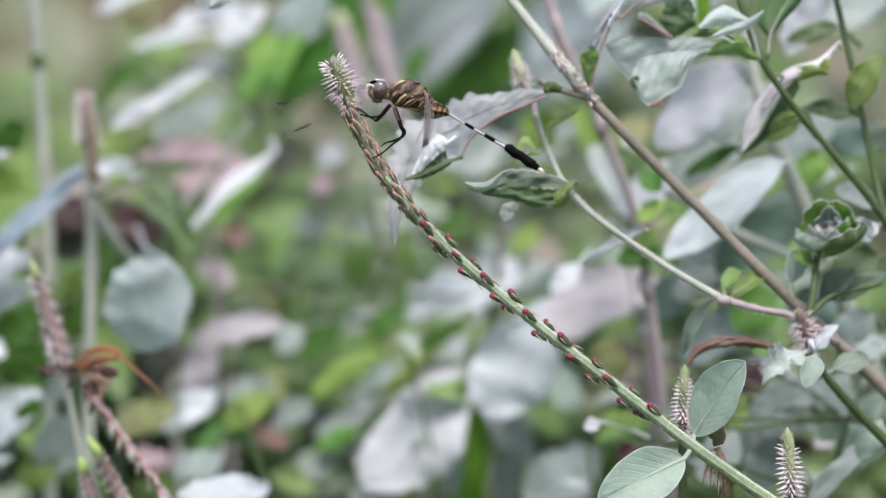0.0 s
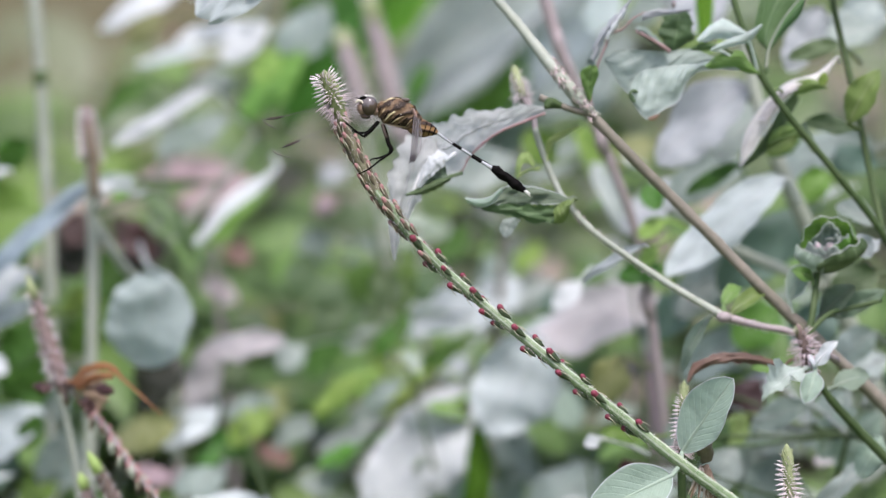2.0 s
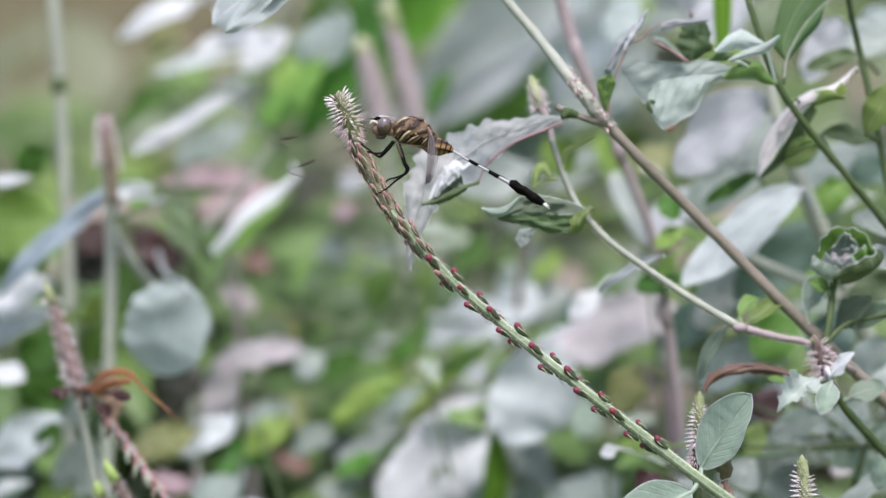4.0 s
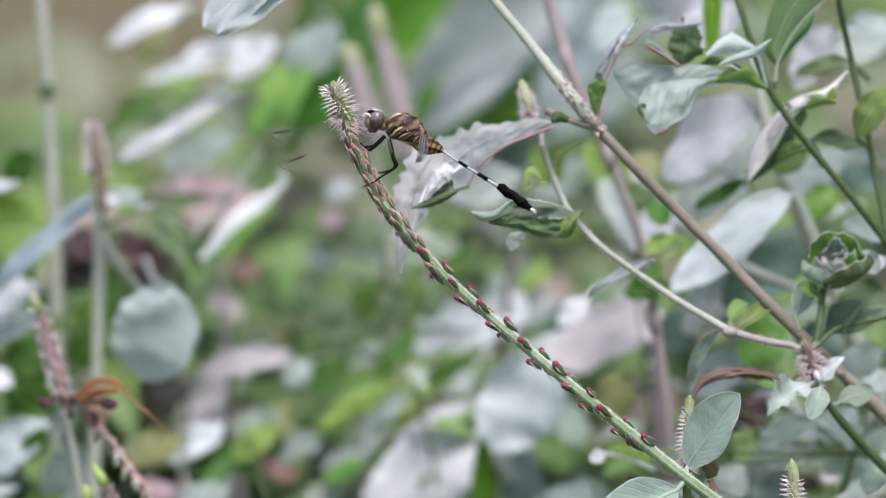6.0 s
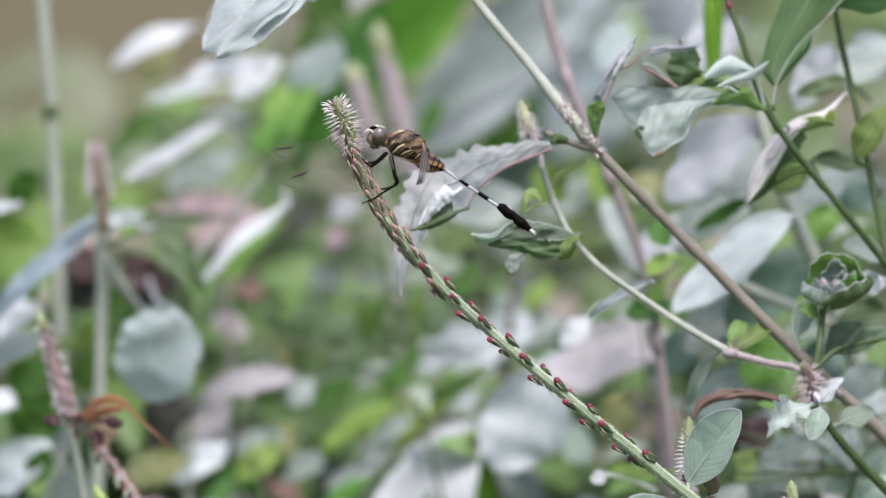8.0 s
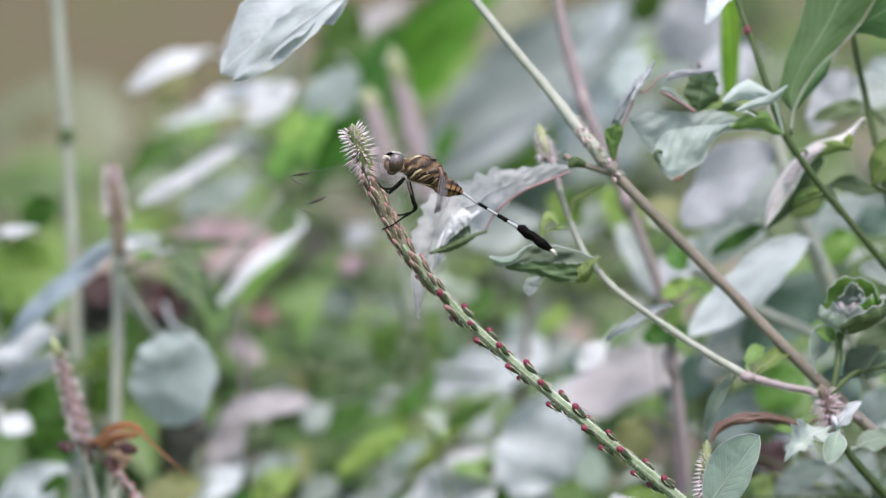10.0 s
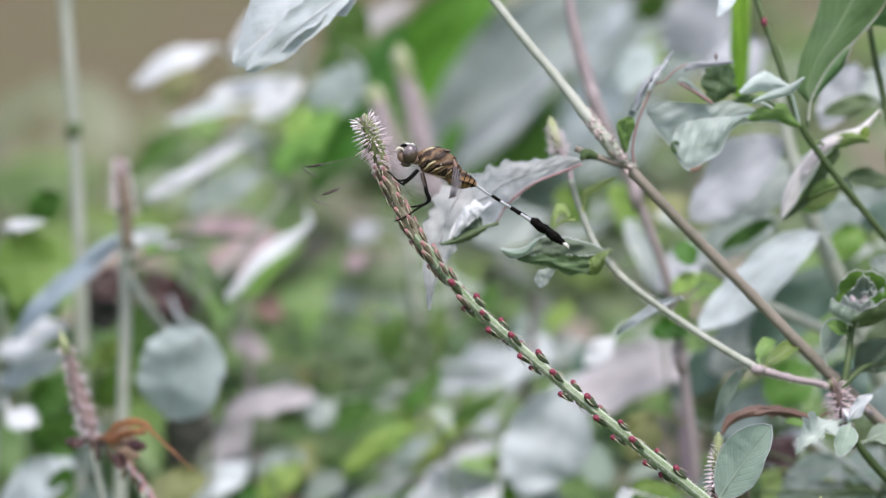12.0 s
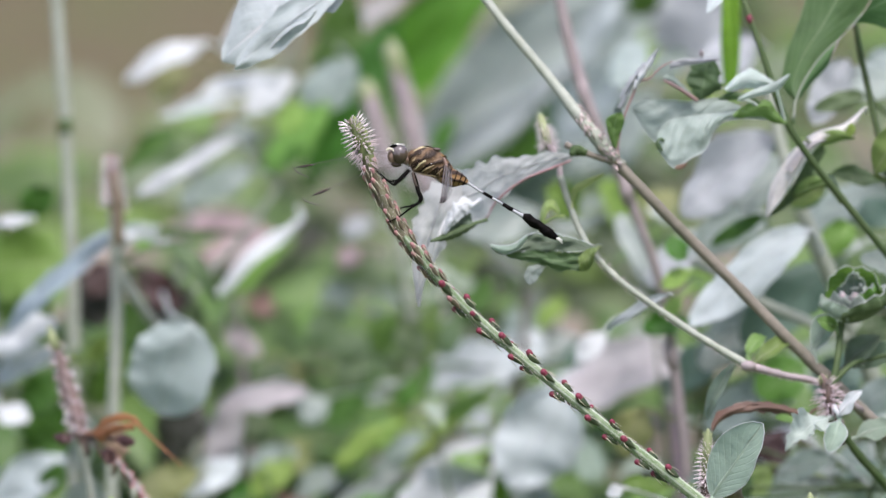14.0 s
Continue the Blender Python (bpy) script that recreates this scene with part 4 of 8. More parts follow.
stem(stalk, STEM_PINK, [mm(71.2, 18.2, -21.2), mm(79.4, 16.9, -23.1), mm(88.3, 16.7, -24.9), mm(99.4, 25.6, -33.2)], [1.1, 0.85, 0.85, 1.0], "side_branch", "pinkish end of the side branch")
part("knot", ball(bmesh.new(), mm(71.1, 17.2, -21.1), 1.7, (1.1, 0.9, 0.8)), STEM_PINK, stalk, "pinkish swollen knot")
stem(stalk, STEM_PINK, [mm(25.5, 33.3, 21.4), mm(24.8, 38.0, 26.4), mm(23.9, 42.3, 28.0), mm(22.5, 44.6, 29.7)], [0.7, 0.9, 0.8], "twig")
# white down along the pale side branch
bm = bmesh.new()
down = spline([mm(32.4, 27.2, 6.4), mm(38.2, 25.3, 0.1), mm(47.8, 23.2, -7.0), mm(59.5, 20.2, -14.5), mm(71.2, 18.2, -21.2), mm(79.4, 16.9, -23.1), mm(88.3, 16.7, -24.9)], 30)
for i in range(700):
    k = rng.randrange(len(down) - 1)
    way = (down[k + 1] - down[k]).normalized()
    out = way.cross(Vector((rng.gauss(0, 1), rng.gauss(0, 1), rng.gauss(0, 1)))).normalized()
    root = down[k] + out * 0.0009
    tube(bm, [root, root + (out + way * rng.uniform(-0.5, 0.5)) * rng.uniform(0.0003, 0.0007)], [0.05, 0.02], sides=3)
tagged(part("stem_down", bm, BRISTLE, stalk, "short white down"), kind="stuff")
# leaf stalk and the wavy leaf behind the dragonfly
stem(stalk, STEM_BROWN, [mm(38.8, 23.1, 28.0), mm(34.6, 24.3, 29.0), mm(29.8, 26.5, 30.4), mm(26.4, 28.7, 31.6)], [1.0, 0.8, 0.9], "twig")
stem(stalk, STEM_GREEN, [mm(31.1, 22.4, 30.3), mm(28.6, 21.5, 31.0), mm(27.5, 20.4, 30.0)], [1.0, 1.5, 0.6], "side_bud")
draped(stalk, LEAF_VEIL, [mm(27.6, 27.0, 29.5), mm(21.6, 28.9, 29.7), mm(15.0, 30.7, 28.3), mm(9.4, 32.6, 27.6), mm(3.9, 34.4, 26.0), mm(0.0, 36.3, 24.0), mm(-2.0, 38.1, 20.7), mm(-4.5, 40.0, 18.8)], [mm(27.6, 26.0, 28.1), mm(22.4, 27.4, 25.7), mm(16.9, 28.9, 23.2), mm(12.3, 30.3, 19.8), mm(9.0, 31.7, 16.4), mm(6.7, 33.1, 12.6), mm(3.1, 34.6, 11.9), mm(-2.8, 36.0, 15.9)], "wavy-edged pale leaf, silvery underside", puff=0.7, ruffle=0.3, ribs=0.18, rim=0.1, seed=31, rows=72, cols=18, crumple=0.25, root=mm(29.8, 26.4, 29.1))
stem(stalk, STALK_RED, [mm(27.6, 25.4, 28.1), mm(22.4, 26.7, 25.8), mm(16.9, 27.9, 23.4), mm(12.3, 29.2, 20.1), mm(9.1, 30.5, 16.7), mm(6.7, 31.7, 12.6), mm(3.9, 33.0, 11.2)], [0.3, 0.3, 0.32, 0.3, 0.26, 0.2, 0.12], "leaf_rib", "pink leaf rib along the lower edge")
draped(stalk, LEAF_VEIL, [mm(-5.9, 38.0, 21.2), mm(-9.4, 34.0, 16.4), mm(-11.1, 30.0, 9.6), mm(-10.7, 26.0, 1.8), mm(-9.9, 22.0, -6.7)], [mm(3.1, 36.0, 20.1), mm(-0.8, 32.5, 11.3), mm(-4.4, 29.0, 4.2), mm(-7.3, 25.5, 0.5), mm(-9.3, 22.0, -7.1)], "drooping crumpled pale leaf", puff=1.5, ruffle=0.35, seed=32, rows=44, cols=16, crumple=0.6, root=mm(3.9, 37.0, 21.7))
draped(stalk, LEAF_VEIL, [mm(-5.5, 21.0, 8.9), mm(-6.6, 19.3, 4.1), mm(-8.5, 17.7, -1.0), mm(-9.6, 16.0, -6.5)], [mm(-4.4, 21.0, 8.3), mm(-5.8, 19.3, 3.0), mm(-7.3, 17.7, 0.4), mm(-9.1, 16.0, -7.1)], "withered hanging leaf tip", puff=0.6, ruffle=0.3, seed=33, crumple=0.6, root=mm(-2.8, 26.0, 13.2))
draped(stalk, LEAF_SNOW, [mm(-3.7, 11.0, 12.1), mm(-2.7, 11.7, 15.8), mm(-0.7, 12.5, 19.1), mm(1.6, 13.2, 20.4), mm(3.7, 14.0, 19.2)], [mm(-3.0, 10.0, 11.6), mm(-1.1, 10.5, 13.8), mm(1.0, 11.0, 15.6), mm(2.5, 11.5, 16.6), mm(3.4, 12.0, 17.7)], "curled young leaf, white above", puff=1.2, rim=0.14, ruffle=0.4, seed=34, crumple=0.5, rim_material=LEAF_SNOW, rows=40, root=mm(5.5, 20.0, 19.0))
draped(stalk, LEAF_MOSS, [mm(-2.2, 12.0, 12.5), mm(-1.4, 12.3, 15.0), mm(0.5, 12.7, 17.0), mm(2.5, 13.0, 17.7)], [mm(-0.5, 12.5, 11.8), mm(1.6, 12.8, 12.4), mm(3.3, 13.2, 13.4), mm(3.3, 13.5, 15.9)], "curled young leaf", puff=-0.6, ruffle=0.4, seed=35, crumple=0.9)
draped(stalk, LEAF_DULL, [mm(-6.4, 10.0, 10.1), mm(-2.7, 10.7, 11.8), mm(1.1, 11.3, 13.6), mm(4.1, 12.0, 14.2)], [mm(-6.4, 9.5, 9.8), mm(-2.5, 10.3, 10.1), mm(1.6, 11.2, 11.6), mm(4.5, 12.0, 13.5)], "curled young leaf, green below", puff=0.8, ruffle=0.4, seed=36, crumple=0.6, root=mm(7.2, 22.0, 13.8))
flower_head(stalk, mm(22.5, 44.5, 29.2), mm(20.2, 51.7, 37.1), 2.7, rows=7, mesh=FLORET_SMALL, seed=3)
# curled leaf below the side branch
draped(stalk, LEAF_MOSS, [mm(33.4, 22.0, 7.4), mm(28.4, 20.7, 9.8), mm(22.8, 19.3, 10.8), mm(18.1, 18.0, 10.9), mm(15.1, 16.7, 9.2), mm(11.8, 15.3, 7.3), mm(7.8, 14.0, 8.6)], [mm(33.3, 20.0, 6.8), mm(27.7, 18.7, 6.3), mm(21.4, 17.3, 6.6), mm(16.6, 16.0, 6.8), mm(12.6, 14.7, 6.3), mm(10.1, 13.3, 6.6), mm(8.1, 12.0, 8.3)], "curled grey-green leaf with a rolled pale rim", puff=0.4, rim=0.13, ruffle=0.35, seed=41, rows=48, crumple=0.75, root=mm(35.1, 25.6, 6.9))
# the underside's shade is put into its colour, a darker green than the top
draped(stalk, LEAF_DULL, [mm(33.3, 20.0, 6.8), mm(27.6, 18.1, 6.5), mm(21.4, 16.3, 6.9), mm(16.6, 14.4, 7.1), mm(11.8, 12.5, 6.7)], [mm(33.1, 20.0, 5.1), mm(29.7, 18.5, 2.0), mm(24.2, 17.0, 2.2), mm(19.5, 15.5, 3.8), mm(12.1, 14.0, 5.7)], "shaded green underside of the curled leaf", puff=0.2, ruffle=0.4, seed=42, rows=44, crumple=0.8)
draped(stalk, LEAF_FRESH, [mm(33.6, 19.0, 7.8), mm(31.4, 18.0, 7.1), mm(29.4, 17.0, 5.5)], [mm(33.4, 19.0, 4.7), mm(31.9, 18.0, 2.1), mm(29.7, 17.0, 1.9)], "yellow-green end of the curled leaf", puff=0.9, ruffle=0.15, seed=43, rows=16, root=mm(35.1, 25.6, 6.9))
draped(stalk, LEAF_SAGE, [mm(7.9, 12.0, 9.0), mm(10.7, 12.3, 8.6), mm(13.4, 12.7, 8.9), mm(16.7, 13.0, 11.3)], [mm(8.2, 11.0, 8.3), mm(11.2, 11.7, 6.8), mm(14.2, 12.3, 7.5), mm(17.0, 13.0, 10.5)], "pale rolled leaf rim", puff=1.0, rim=0.14, ruffle=0.15, seed=44, rows=20)
draped(stalk, LEAF_PALE, [mm(19.5, 14.0, 4.0), mm(17.0, 13.7, 3.2), mm(16.2, 13.3, 1.0), mm(17.0, 13.0, -0.6)], [mm(21.4, 14.0, 3.4), mm(19.8, 13.7, 1.0), mm(18.9, 13.3, -0.3), mm(17.8, 13.0, -0.9)], "pale hanging leaf lobe", puff=0.5, ruffle=0.15, seed=45, rows=16)
draped(stalk, LEAF_YOUNG, [mm(20.1, 30.0, 11.9), mm(20.4, 30.0, 15.2), mm(21.8, 30.0, 17.8), mm(23.7, 30.0, 17.9), mm(25.2, 30.0, 15.2)], [mm(21.2, 27.0, 12.0), mm(21.7, 27.2, 14.2), mm(22.5, 27.5, 15.6), mm(23.7, 27.7, 15.4), mm(24.5, 28.0, 14.4)], "hooded yellow-green young leaf", puff=1.0, seed=46, rows=24, crumple=0.4, root=mm(26.3, 30.0, 13.8))
draped(stalk, LEAF_YOUNG, [mm(27.7, 31.0, 17.3), mm(28.1, 30.3, 20.8), mm(31.6, 29.7, 23.1), mm(35.8, 29.0, 24.8)], [mm(28.6, 30.5, 17.3), mm(29.4, 30.0, 19.6), mm(32.4, 29.5, 21.7), mm(36.0, 29.0, 24.3)], "narrow arching yellow-green young leaf", puff=0.4, seed=47, rows=20, crumple=0.3, root=mm(28.0, 30.0, 15.5))
leaf(stalk, LEAF_WHITE, mm(52.9, 49.0, -7.7), mm(37.6, 53.0, -17.7), 2.68, "narrow pale leaf", face=(0.2, -0.8, 0.7), fold=0.3, seed=25, petiole=0.3, root=mm(53.1, 30.0, -5.5))
# small leaves at the knot
leaf(stalk, LEAF_FRESH, mm(71.7, 34.0, -20.9), mm(76.5, 40.0, -17.0), 3.63, "small fresh leaf", face=(-0.4, -0.8, 0.3), fold=0.5, oval=0.5, seed=31, root=mm(71.4, 17.2, -21.2))
leaf(stalk, LEAF_FRESH, mm(72.9, 20.0, -20.8), mm(82.4, 27.0, -15.7), 3.73, "narrow arching fresh leaf", face=(-0.2, -0.8, 0.5), fold=0.4, bend=0.1, seed=32, oval=0.3, root=mm(71.7, 17.2, -21.3))
leaf(stalk, LEAF_SAGE, mm(68.8, 21.4, -20.5), mm(61.4, 25.2, -35.9), 3.53, "narrow drooping leaf", face=(-0.5, -0.8, 0.3), fold=0.4, bend=0.1, seed=33, root=mm(70.9, 18.3, -20.8))
draped(stalk, LEAF_DRY, [mm(86.0, 19.0, -32.9), mm(77.3, 18.0, -30.2), mm(68.5, 17.0, -30.3), mm(63.2, 16.0, -32.9), mm(61.9, 15.0, -36.5)], [mm(86.0, 18.0, -33.9), mm(76.8, 17.0, -32.6), mm(69.6, 16.0, -32.6), mm(64.9, 15.0, -34.3), mm(62.4, 14.0, -36.8)], "shrivelled brown curled leaf", puff=1.0, ruffle=0.4, seed=61, crumple=0.8, rows=36, root=mm(89.1, 20.0, -31.9))
# the burr head and the leaves round it
flower_head(stalk, mm(91.5, 11.8, -31.3), mm(88.6, 11.1, -21.8), 3.5, rows=5, around=6, seed=6, mesh=FLORET_PINK, core_material=SPIKE_DULL, core=0.7)
part("withered_husk", rod(spline([mm(90.3, 14.0, -29.6), mm(91.8, 11.6, -32.3), mm(93.3, 13.1, -36.4), mm(94.0, 14.6, -39.8)], 5), [1.2, 1.6, 1.3, 0.8], sides=8, lump=0.8), SPIKE_DULL, stalk, "brown withered husks under the flower head")
part("side_bud", ball(bmesh.new(), mm(90.7, 7.2, -34.6), 0.8, (0.9, 0.9, 1.2)), BURR_ROSE, stalk, "small pink bud")
stem(stalk, STEM_GREEN, [mm(91.5, 16.0, -29.9), mm(96.2, 18.6, -39.9), mm(103.4, 21.5, -48.5), mm(116.4, 25.5, -62.5), mm(136.5, 27.6, -91.3)], [0.9, 0.95, 1.1, 1.4, 1.6], "lower_branch", "dark green thin branch")
leaf(stalk, LEAF_SNOW, mm(92.6, 3.7, -31.0), mm(98.0, 2.6, -24.7), 3.53, "small white bract leaf", face=(0.0, -0.7, 0.85), fold=0.15, peak=0.35, seed=41, root=mm(91.7, 10.0, -29.7))
leaf(stalk, LEAF_MINT, mm(89.9, 7.6, -32.5), mm(79.4, 0.6, -38.8), 6.79, "crumpled torn white leaf", face=(-0.2, -0.8, 0.6), fold=0.6, wave=0.12, notch=0.35, roll=0.8, rows=26, peak=0.3, seed=42, root=mm(91.4, 9.6, -32.4))
leaf(stalk, LEAF_SAGE, mm(92.6, 3.5, -32.4), mm(89.6, -1.5, -39.3), 4.89, "small pale green leaf", face=(0.1, -0.95, 0.3), fold=0.35, rim=0.12, seed=43, root=mm(92.4, 7.8, -30.7))
leaf(stalk, LEAF_FRESH, mm(88.3, 25.2, -35.9), mm(78.5, 29.3, -35.5), 4.62, face=(0.1, -0.7, 0.7), fold=0.3, seed=44, root=mm(91.5, 15.6, -32.7))
leaf(stalk, LEAF_SAGE, mm(97.9, 18.8, -38.8), mm(107.6, 23.1, -36.7), 5.98, face=(0, -0.7, 0.7), fold=0.4, wave=0.06, seed=45, root=mm(96.5, 18.7, -39.5))
leaf(stalk, LEAF_SAGE, mm(87.6, 27.7, -18.5), mm(94.4, 32.9, -10.1), 5.98, "pale leaf with a light rim", face=(-0.5, -0.8, 0.3), fold=0.4, rim=0.1, seed=46, root=mm(88.2, 25.2, -21.6))
# the big curled, cabbage-like leaf cluster
stem(stalk, STEM_GREEN, [mm(91.7, 18.5, -26.4), mm(93.2, 21.5, -19.6), mm(93.9, 24.2, -14.4), mm(94.4, 25.0, -9.0)], [0.9, 0.85, 0.9], "twig")
stem(stalk, STEM_GREEN, [mm(91.7, 18.6, -25.6), mm(97.0, 23.3, -21.3), mm(102.3, 29.4, -20.8), mm(111.0, 33.6, -19.4)], [0.7, 0.6, 0.5], "twig")
CUP = mm(96.9, 25.5, -5.1)
LEAN = Matrix.Rotation(radians(30), 3, "X")


def cup_leaf(material, start, end, wide, rim, label="", base=-7.0, frill=0.8, waves=5, roll=0.8, rim_material=None, seed=0):
    """A leaf curled round the middle of the rosette between two directions (degrees, 270 is towards the path), with a frilled rim."""
    bm = bmesh.new()
    uvs = bm.loops.layers.uv.new("UVMap")
    cols, rows = 28, 12
    grid = []
    for r in range(rows + 1):
        h = r / rows
        line = []
        for c in range(cols + 1):
            u = c / cols
            taper = math.sin(math.pi * min(max(u, 0.02), 0.98)) ** 0.45
            a = math.radians(start + (end - start) * u)
            wob = noise.noise(Vector((u * 3.3, h * 1.2, seed * 3.7)))
            fine = noise.noise(Vector((u * 11, h * 2, seed * 1.9)))
            far = wide * (0.16 + 0.84 * math.sin(h * math.pi / 2) ** 0.8) * (1 + 0.28 * wob * h + 0.1 * fine * h) - roll * max(h - 0.7, 0) * wide * (0.9 + 1.2 * wob)
            z = base + (rim * (0.1 + 0.9 * taper) - base) * h - roll * max(h - 0.85, 0) * 6 + frill * h ** 3 * (0.35 * math.sin(waves * 6.283 * u + seed) + 2.2 * wob + 1.1 * fine)
            p = CUP + LEAN @ Vector((math.cos(a) * far, math.sin(a) * far * 0.8, z)) / 1000
            line.append((bm.verts.new(p), (u, h)))
        grid.append(line)
    for r in range(rows):
        for c in range(cols):
            q = (grid[r][c], grid[r][c + 1], grid[r + 1][c + 1], grid[r + 1][c])
            f = bm.faces.new([v for v, _ in q])
            for loop, (_, uv) in zip(f.loops, q):
                loop[uvs].uv = uv
    edge = [v.co.copy() for v, _ in grid[rows]]
    ob = part("leaf", bm, material, stalk, label)
    part("leaf_rim", rod(edge, [0.1, 0.17, 0.2, 0.17, 0.1], sides=6, lump=0.5), rim_material or LEAF_PALE, ob, "pale downy rim")
    return ob


cup_leaf(LEAF_GREEN, 15, 165, 8.6, 6.0, "crinkled bright green leaf with a frilled rim", seed=1, waves=6)
cup_leaf(LEAF_SAGE, 160, 262, 9.6, 2.2, "crinkled pale leaf with a frilled rim", seed=2, waves=3, frill=1.0)
cup_leaf(LEAF_DULL, 250, 385, 9.8, 4.6, "cupped dark green leaf with a pale frilled rim", seed=3, waves=4)
cup_leaf(LEAF_GREY, 40, 130, 6.2, 4.2, "crinkled curling leaf", seed=4, waves=3, frill=1.1)
cup_leaf(LEAF_PALE, 195, 330, 6.6, 3.4, "crinkled curling leaf", seed=5, waves=4, frill=1.2, base=-5)
cup_leaf(LEAF_GREEN, 270, 400, 6.0, 4.8, "crinkled curling leaf", seed=6, waves=3, frill=1.0, base=-5)
cup_leaf(LEAF_LILAC, 150, 300, 3.8, 3.0, "young downy leaf", seed=7, waves=3, frill=0.9, base=-4)
cup_leaf(LEAF_GREY, 300, 460, 3.4, 3.6, "young downy leaf", seed=8, waves=3, frill=0.9, base=-4)
for k in range(5):
    a = k * 2.4
    set_on(stalk, "floret", FLORET_PINK, CUP + Vector((math.cos(a) * 1.2 - 1, math.sin(a) * 1.2 - 3.5, 0.0)) / 1000, Vector((math.cos(a) * 0.7, math.sin(a) * 0.7 - 0.3, 0.9)), Vector((0, 1, 0)), 0.6)
leaf(stalk, LEAF_WHITE, mm(103.9, 33.9, -3.2), mm(108.3, 33.1, -8.7), 5.43, "pale leaf beside the rosette", face=(-0.2, -0.9, 0.3), fold=0.3, seed=48, root=mm(95.1, 26.8, -10.6))
leaf(stalk, LEAF_FRESH, mm(92.9, 24.5, -12.4), mm(87.8, 20.8, -10.0), 3.26, "small fresh leaf", face=(-0.1, -0.9, 0.3), fold=0.3, seed=49, root=mm(93.6, 24.2, -14.4))
leaf(stalk, LEAF_MOSS, mm(95.5, 31.1, -23.2), mm(104.2, 28.4, -15.0), 6.4, "dark green leaf", face=(-0.2, -0.8, 0.4), fold=0.4, bend=0.08, seed=66, root=mm(92.9, 22.9, -24.0))
leaf(stalk, LEAF_MOSS, mm(100.8, 37.0, -24.1), mm(112.0, 34.1, -17.0), 5.2, "dark green leaf", face=(0.2, -0.7, 0.5), fold=0.4, bend=0.1, seed=67, root=mm(97.0, 23.3, -21.3))

# ---- the plant with two green stems ----
twin = thing("green_stemmed_plant", mm(215, 95, -620), "plant with smooth dark green stems and large soft leaves", "plant")
stem(twin, STEM_GREEN, [mm(215, 95, -620), mm(210, 80, -300), mm(138.4, 52.3, -58.8), mm(114.1, 39.6, -5.4), mm(109.3, 36.6, 1.8), mm(95.2, 33.1, 19.6), mm(85.3, 30.7, 31.9), mm(79.6, 30.2, 40.7), mm(75.6, 31.0, 51.4), mm(72.9, 32.6, 59.3), mm(70.7, 34.2, 65.3), mm(67.9, 37.0, 73.1), mm(62.8, 42.0, 86.6)], [3, 2.8, 2.2, 1.05, 0.9, 0.86, 0.86, 1.0, 0.84, 0.78, 0.74, 0.72, 0.7], "front_stem", "smooth dark green stem")
stem(twin, STEM_GREEN, [mm(112.0, 39.9, -3.4), mm(108.3, 46.5, 14.8), mm(106.2, 50.1, 25.7), mm(103.2, 54.0, 39.4), mm(100.1, 58.0, 53.2), mm(96.9, 64.7, 72.3)], [0.95, 0.88, 0.85, 0.85, 0.8, 0.7], "back_stem", "smooth dark green stem")
draped(twin, LEAF_BROAD, [mm(74.6, 28.0, 41.4), mm(68.0, 27.3, 44.6), mm(61.8, 26.7, 46.5), mm(58.3, 26.0, 45.9), mm(49.3, 25.3, 46.2), mm(43.5, 24.7, 46.0), mm(41.4, 24.0, 44.6)], [mm(74.8, 26.0, 41.1), mm(68.7, 25.5, 41.4), mm(61.8, 25.0, 40.1), mm(54.9, 24.5, 37.3), mm(48.0, 24.0, 35.2), mm(44.6, 23.5, 38.8), mm(41.5, 23.0, 43.8)], "broad pale downy leaf with raised veins, hanging from its midrib", half=True, ribs=0.22, puff=0.6, rim=0.09, seed=3, rows=40, cols=16, crumple=0.2, root=mm(79.4, 29.6, 40.0))
draped(twin, LEAF_BROAD, [mm(68.5, 23.0, 43.9), mm(64.6, 22.0, 43.4), mm(59.5, 21.0, 43.0), mm(54.7, 20.0, 42.5), mm(50.2, 19.0, 41.5), mm(48.1, 18.0, 39.4), mm(47.3, 17.0, 36.2)], [mm(68.8, 22.0, 43.5), mm(64.0, 21.0, 41.3), mm(61.5, 20.0, 39.0), mm(59.3, 19.0, 34.4), mm(55.5, 18.0, 32.2), mm(52.2, 17.0, 30.0), mm(47.7, 16.0, 34.7)], "pale downy leaf fold hanging in front", half=True, ribs=0.28, puff=1.4, rim=0.1, seed=5, rows=40, cols=16, crumple=0.2)
draped(twin, LEAF_FRESH, [mm(79.4, 29.0, 40.2), mm(77.0, 27.2, 43.5), mm(75.2, 25.4, 46.0), mm(71.3, 23.6, 45.8), mm(68.2, 21.8, 44.7), mm(65.9, 20.0, 42.8)], [mm(79.4, 29.0, 39.7), mm(76.4, 27.2, 40.3), mm(73.5, 25.4, 41.9), mm(70.2, 23.6, 42.0), mm(67.8, 21.8, 41.8), mm(66.1, 20.0, 42.4)], "green leaf base", puff=1.2, seed=7, root=mm(79.4, 29.6, 40.0))
draped(twin, LEAF_MID, [mm(69.5, 21.0, 48.0), mm(65.6, 20.5, 48.6), mm(62.3, 20.0, 47.2)], [mm(69.5, 21.0, 47.4), mm(66.3, 20.5, 46.5), mm(62.6, 20.0, 46.7)], "small green leaf", puff=0.5, seed=8, rows=16, root=mm(79.4, 29.6, 40.0))
